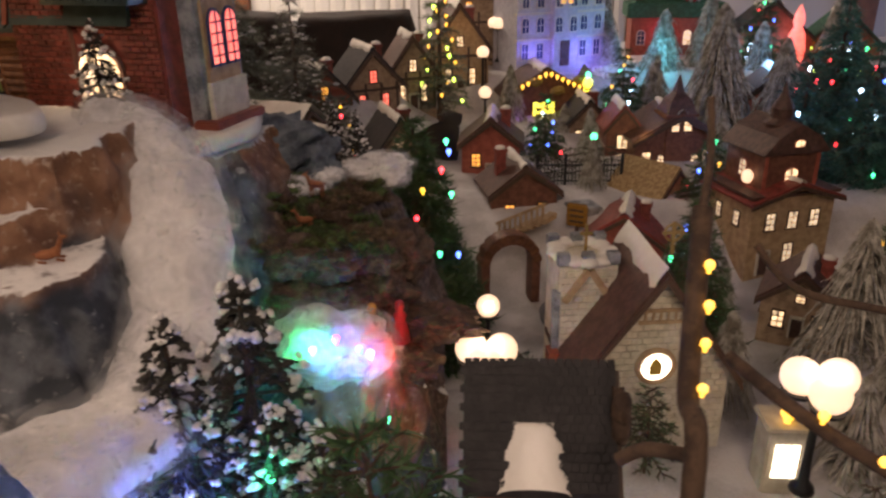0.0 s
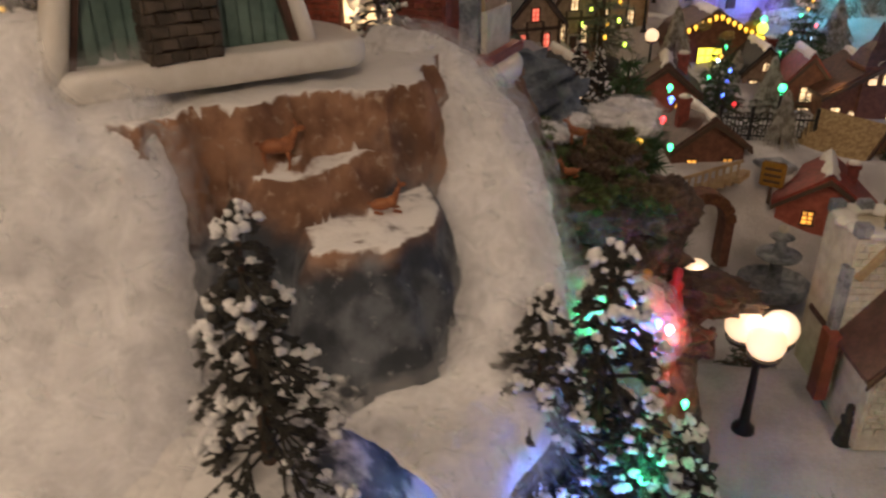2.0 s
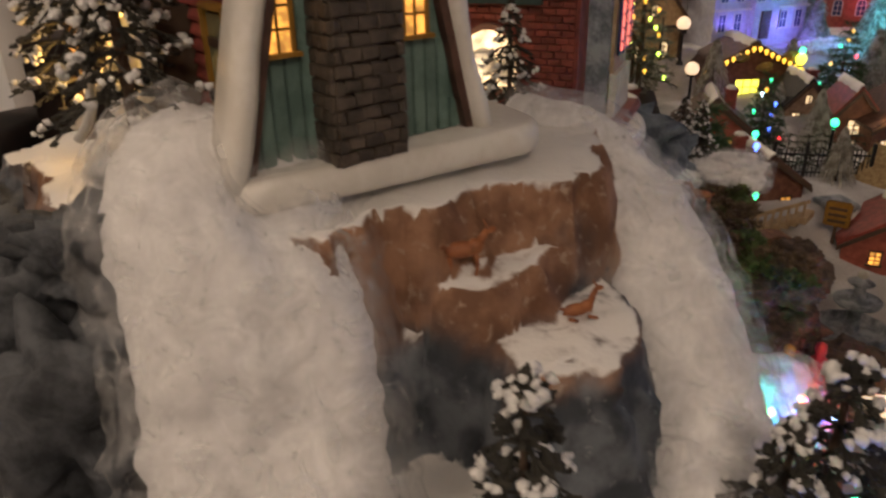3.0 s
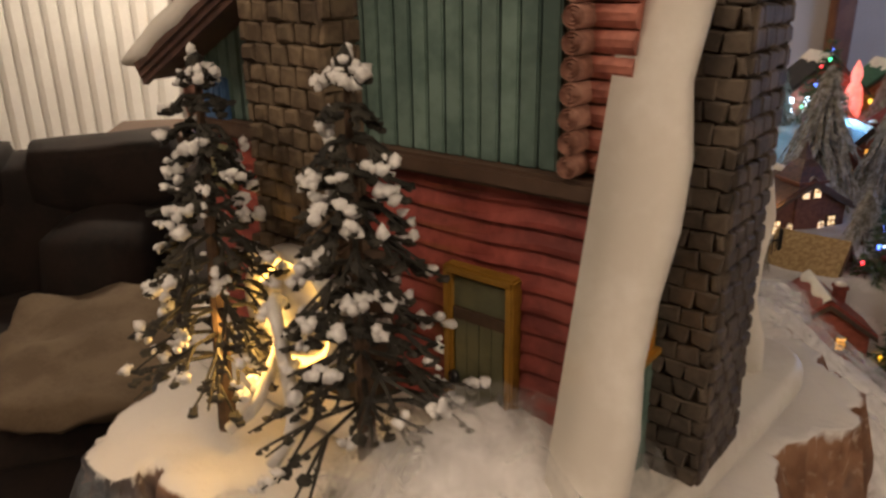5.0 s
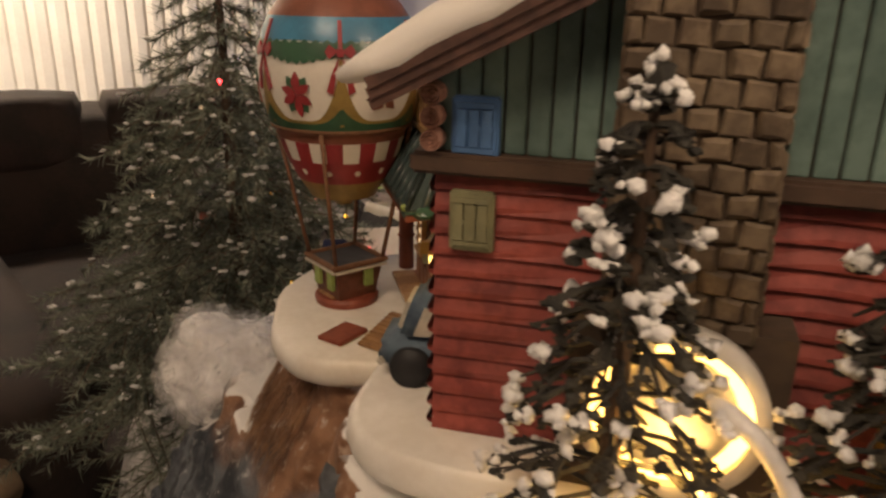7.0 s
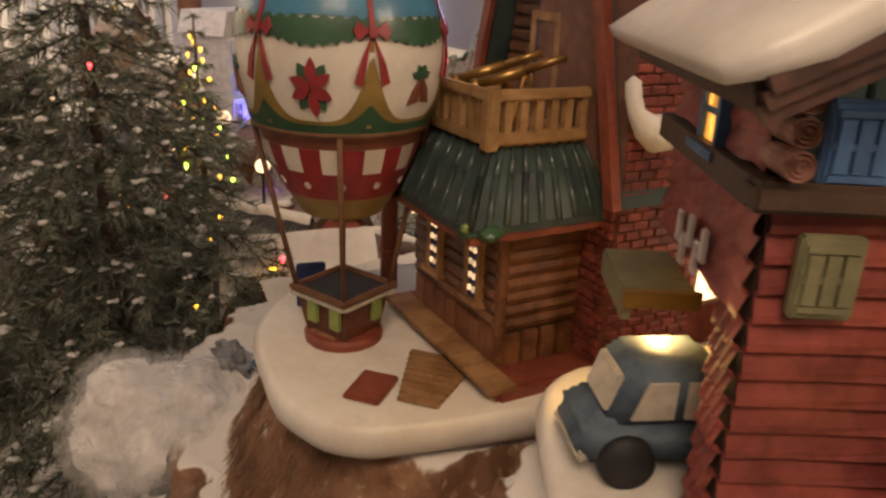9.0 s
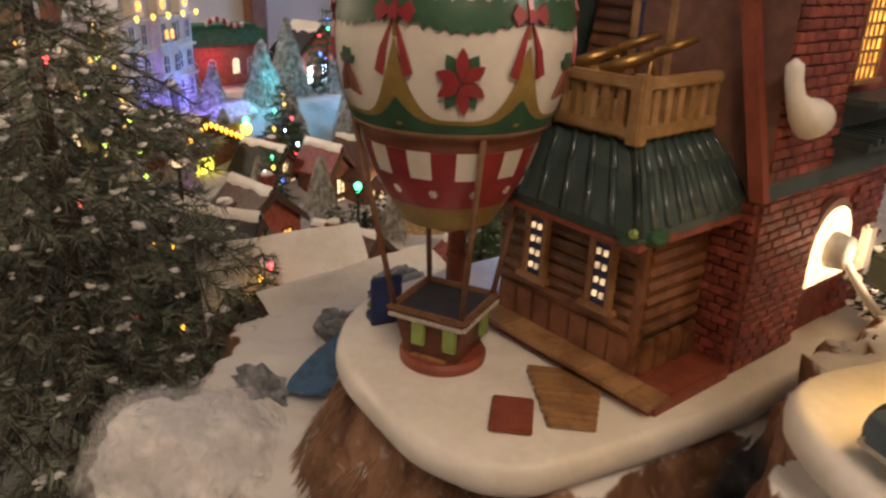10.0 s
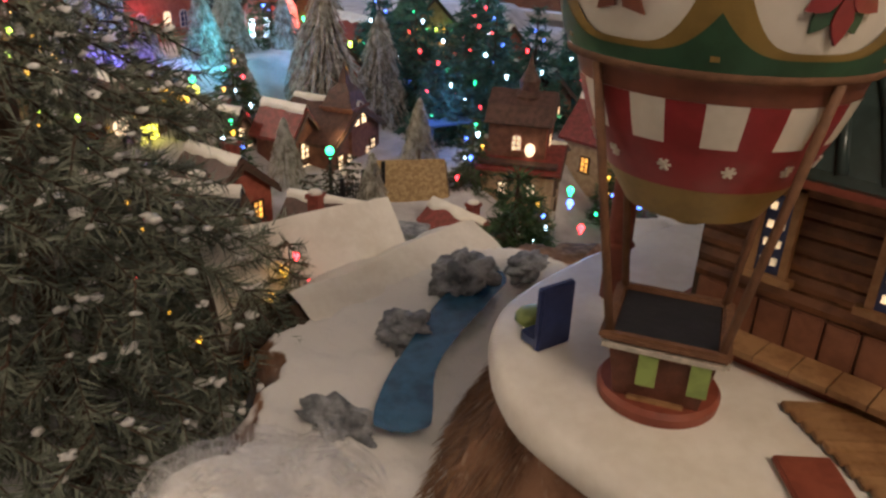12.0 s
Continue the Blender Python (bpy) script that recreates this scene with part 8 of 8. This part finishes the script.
light_up(FIR_BIG, 11, 0.62, 0.20, ("bulb_white", "bulb_gold", "bulb_red", "bulb_gold"), 0.0024, 1)
for mtl, p in (("bulb_red", (0.004, -0.065, 0.265)), ("bulb_red", (0.045, -0.065, 0.345)), ("bulb_green", (0.053, -0.045, 0.385)), ("bulb_green", (0.040, -0.085, 0.212)), ("bulb_gold", (0.015, -0.075, 0.315)), ("bulb_green", (0.060, -0.065, 0.305)), ("bulb_blue", (0.057, -0.045, 0.368)), ("bulb_red", (0.075, -0.085, 0.10)), ("bulb_red", (0.02, -0.09, 0.17)), ("bulb_blue", (0.07, -0.06, 0.20))):
    part("fairy_light", bulb_mesh(mtl, 0.0042), None, FIR_MID).location = p
light_up(FIR_SIDE, 7, 0.19, 0.07, ("bulb_red", "bulb_green", "bulb_red", "bulb_blue"), 0.0040, 3)
for k, t in enumerate(TEAL):
    light_up(t, 12, 0.34, 0.11, ("bulb_blue", "bulb_ice", "bulb_red", "bulb_green"), 0.0040, 10 + k)
gl = needle_fir("fir_tree", pose(0.0, 2.06, 0.66), 0.40, 0.075, "needle", 31, "slim fir hung with yellow lights", 12, 8, 4, 4, 0.022, 0.0012, 0.2)
light_up(gl, 26, 0.40, 0.075, ("bulb_gold", "bulb_gold", "bulb_lime"), 0.0042, 21)
gl = needle_fir("fir_tree", pose(-0.22, 1.60, 0.60), 0.20, 0.07, "needle", 32, "small fir with amber lights", 9, 8, 4, 4, 0.016, 0.0012, 0.2)
light_up(gl, 12, 0.20, 0.07, ("bulb_gold", "bulb_red"), 0.0035, 22)
gl = needle_fir("fir_tree", pose(-0.345, 1.255, 0.735), 0.12, 0.05, "needle", 33, "little fir with amber lights under the big fir", 8, 8, 4, 5, 0.012, 0.0009, 0.2)
light_up(gl, 14, 0.12, 0.05, ("bulb_gold", "bulb_gold", "bulb_red"), 0.0028, 23)
for k in range(7):
    part("roof_bulb", bulb_mesh("bulb_ice", 0.0085), None, SHOPS[0], "cold white bulb").location = (-0.10 + 0.045 * (k % 4), -0.075, 0.085 - 0.028 * (k // 4))
for hs, n in ((SHOPS[1], 6), (SHOPS[2], 5), (SHOPS[4], 6)):
    for k in range(n):
        part("roof_bulb", bulb_mesh(("bulb_lime", "bulb_gold", "bulb_green")[k % 3], 0.005), None, hs).location = (-0.08 + 0.16 * k / n, -0.070, 0.088)
lp = street_lamp(pose(0.365, 1.735, 0.570), 0.10, 0, "black post with coloured lanterns")
part("lantern", bulb_mesh("bulb_green", 0.0085), None, lp).location = (0, 0, 0.096)
lp = street_lamp(pose(0.425, 2.15, 0.60), 0.12, 0, "black post with coloured lanterns")
part("lantern", bulb_mesh("lit_yellow", 0.014), None, lp).location = (0, 0, 0.12)
part("lantern", bulb_mesh("bulb_green", 0.008), None, lp).location = (0.0, 0, 0.142)
cotton_heap((0.545, 2.330, 0.715), 0.055, (1.3, 1.0, 0.6), 33, "cotton snow cloud lit blue", 300)
lamp("blue_spot", "POINT", pose(0.53, 2.25, 0.77), 0.10, (0.12, 0.35, 1.0), 0.01)
lamp("lime_spot", "POINT", pose(1.35, 1.78, 0.80), 0.14, (0.6, 1.0, 0.1), 0.02)
lamp("pink_spot", "POINT", pose(0.78, 2.66, 0.80), 0.08, (1.0, 0.1, 0.25), 0.01)
lamp("amber_spot", "POINT", pose(0.02, 2.15, 0.86), 0.14, (1.0, 0.55, 0.2), 0.02)
lamp("amber_spot", "POINT", pose(0.30, 1.36, 0.62), 0.05, (1.0, 0.6, 0.25), 0.01)
lamp("amber_spot", "POINT", pose(0.50, 1.80, 0.66), 0.06, (1.0, 0.65, 0.3), 0.01)
lamp("amber_spot", "POINT", pose(-0.33, 1.30, 0.80), 0.03, (1.0, 0.5, 0.1), 0.01)
# blue-lit wagon frame behind the thatched roofs
wg = thing("blue_wagon", pose(0.80, 1.70, 0.545, 0, 0, -30), "toy wagon frame lit blue", "wagon")
part("frame", B((0, 0, 0.02, 0.13, 0.06, 0.008), (-0.06, 0, 0.055, 0.006, 0.06, 0.07), (0.06, 0, 0.055, 0.006, 0.06, 0.07), (0, 0, 0.09, 0.13, 0.06, 0.006), bevel=0.001), "shutter_blue", wg)
for k in (-0.04, 0.04):
    bm = bmesh.new()
    lathe(bm, [(0, -0.003), (0.016, -0.003), (0.018, 0.0), (0.016, 0.003), (0, 0.003)], 18)
    o = part("wheel", bm, "navy", wg)
    o.matrix_local = pose(k, -0.034, 0.014, 90)
# small grey stone well-house and a yellow carved sign on the street
wh = thing("stone_box", pose(0.305, 1.515, 0.52, 0, 0, 15), "grey stone well house with a lid", "well")
part("body", B((0, 0, 0.02, 0.05, 0.05, 0.05)), "stone_grey", wh)
part("lid", B((0, 0, 0.048, 0.062, 0.062, 0.010), bevel=0.002), "stone_grey", wh)
sgn = thing("carved_sign", pose(0.278, 1.440, 0.50, 0, 0, -30), "yellow carved street sign with worn strokes", "sign")
part("board", B((0, 0, 0.075, 0.045, 0.006, 0.05), bevel=0.006), "trim_ochre", sgn)
part("post", B((0, 0.004, 0.03, 0.006, 0.005, 0.07)), "dark_beam", sgn)
for k in range(3):
    part("stroke", B((0, -0.004, 0.062 + k * 0.012, 0.03, 0.002, 0.005)), "dark_beam", sgn)

# lit red and white standing figure shape over the shops
sf = thing("lit_ornament", pose(1.15, 2.457, 0.72) @ Matrix.Scale(1.3, 4), "red lit standing ornament", "ornament")
bm = bmesh.new()
lathe(bm, [(0, 0), (0.02, 0.0), (0.024, 0.03), (0.018, 0.07), (0.010, 0.085), (0.014, 0.10), (0.010, 0.118), (0, 0.14)], 14)
part("body", bm, "lit_red", sf, smooth=True)
# bare branch with yellow bulbs close to the camera's start
br = thing("bare_branch", Matrix(), "bare brown branch wound with small yellow bulbs", "branch")
for pts, r in (([(0.095, 0.225, 0.62), (0.100, 0.241, 0.889), (0.106, 0.275, 0.915), (0.114, 0.302, 0.956), (0.120, 0.322, 0.985)], 0.0048), ([(0.120, 0.322, 0.985), (0.126, 0.336, 1.005), (0.128, 0.35, 1.03)], 0.002), ([(0.102, 0.255, 0.898), (0.088, 0.268, 0.892), (0.078, 0.274, 0.882)], 0.0034), ([(0.27, 0.16, 0.60), (0.25, 0.185, 0.86), (0.190, 0.225, 0.896), (0.157, 0.268, 0.906), (0.137, 0.310, 0.913)], 0.0034), ([(0.215, 0.21, 0.885), (0.235, 0.30, 0.925), (0.185, 0.345, 0.930), (0.165, 0.36, 0.95)], 0.0022)):
    cable("limb", pts, r, "bark", br)
for p in ((0.118, 0.300, 0.966), (0.117, 0.292, 0.950), (0.114, 0.283, 0.936), (0.111, 0.272, 0.920), (0.104, 0.238, 0.884), (0.175, 0.240, 0.905), (0.16, 0.262, 0.912), (0.19, 0.222, 0.898)):
    part("bulb", bulb_mesh("bulb_gold", 0.0024), None, br).location = p


def figure(p, r, top, mid, label="small painted carol figure in the snow"):
    bm = bmesh.new()
    lathe(bm, [(0, 0), (0.010, 0), (0.009, 0.012), (0.006, 0.026), (0.0075, 0.032), (0.004, 0.036), (0.0052, 0.041), (0.0045, 0.047), (0.0, 0.050)], 10)
    return solid("painted_figurine", bm, mid, pose(*p, 0, 0, r), label, "figurine", "painted figurines", smooth=True)


for k, (x, y, mt) in enumerate(((-0.047, 0.701, "fig_red"), (-0.076, 0.695, "fig_gold"), (-0.030, 0.735, "fig_pale"), (0.080, 0.985, "roof_brown"), (-0.075, 0.72, "tree_green"), (0.14, 0.70, "tree_dark"))):
    figure((x, y, height(x, y) - 0.001), k * 40, None, mt)
bench = house(pose(-0.120, 0.735, 0.535, 0, 0, 15), 0.05, 0.05, 0.03, 0.03, "tan_wall", "roof_brown", "tiny glowing stall in the snow", [("f", 0, 0.006, 0.016, 0.016, "lit_warm", False)], 0.8, None, None, None, "market_stall")

# more firs and coloured bulbs filling the village between the houses
rg = random.Random(404)
for x, y, h, kind in ((0.27, 1.90, 0.17, 0), (0.38, 1.86, 0.14, 1), (0.52, 2.12, 0.20, 0), (0.20, 2.12, 0.16, 1), (0.66, 1.70, 0.15, 1), (0.57, 1.52, 0.15, 0), (0.34, 1.62, 0.12, 1), (0.50, 1.34, 0.16, 0),
                      (0.86, 2.44, 0.24, 1), (1.02, 2.42, 0.26, 0), (0.54, 2.56, 0.26, 1), (0.20, 2.62, 0.24, 0), (0.84, 1.28, 0.17, 0), (0.48, 1.16, 0.15, 1), (1.26, 2.40, 0.26, 1)):
    z = float(base_land(x, y)) - 0.004
    if kind:
        frosted_tree(pose(x, y, z), h, int(x * 100) + 300, spread=0.40)
        continue
    t = needle_fir("fir_tree", pose(x, y, z), h, h * 0.33, "needle_lush", int(y * 100) + 7, "green artificial fir wound with coloured bulbs", 10, 9, 4, 5, h * 0.10, 0.0011, 0.25)
    light_up(t, 9, h, h * 0.33, ("bulb_red", "bulb_green", "bulb_blue", "bulb_gold", "bulb_ice"), 0.0040, int(x * 1000) + 5)
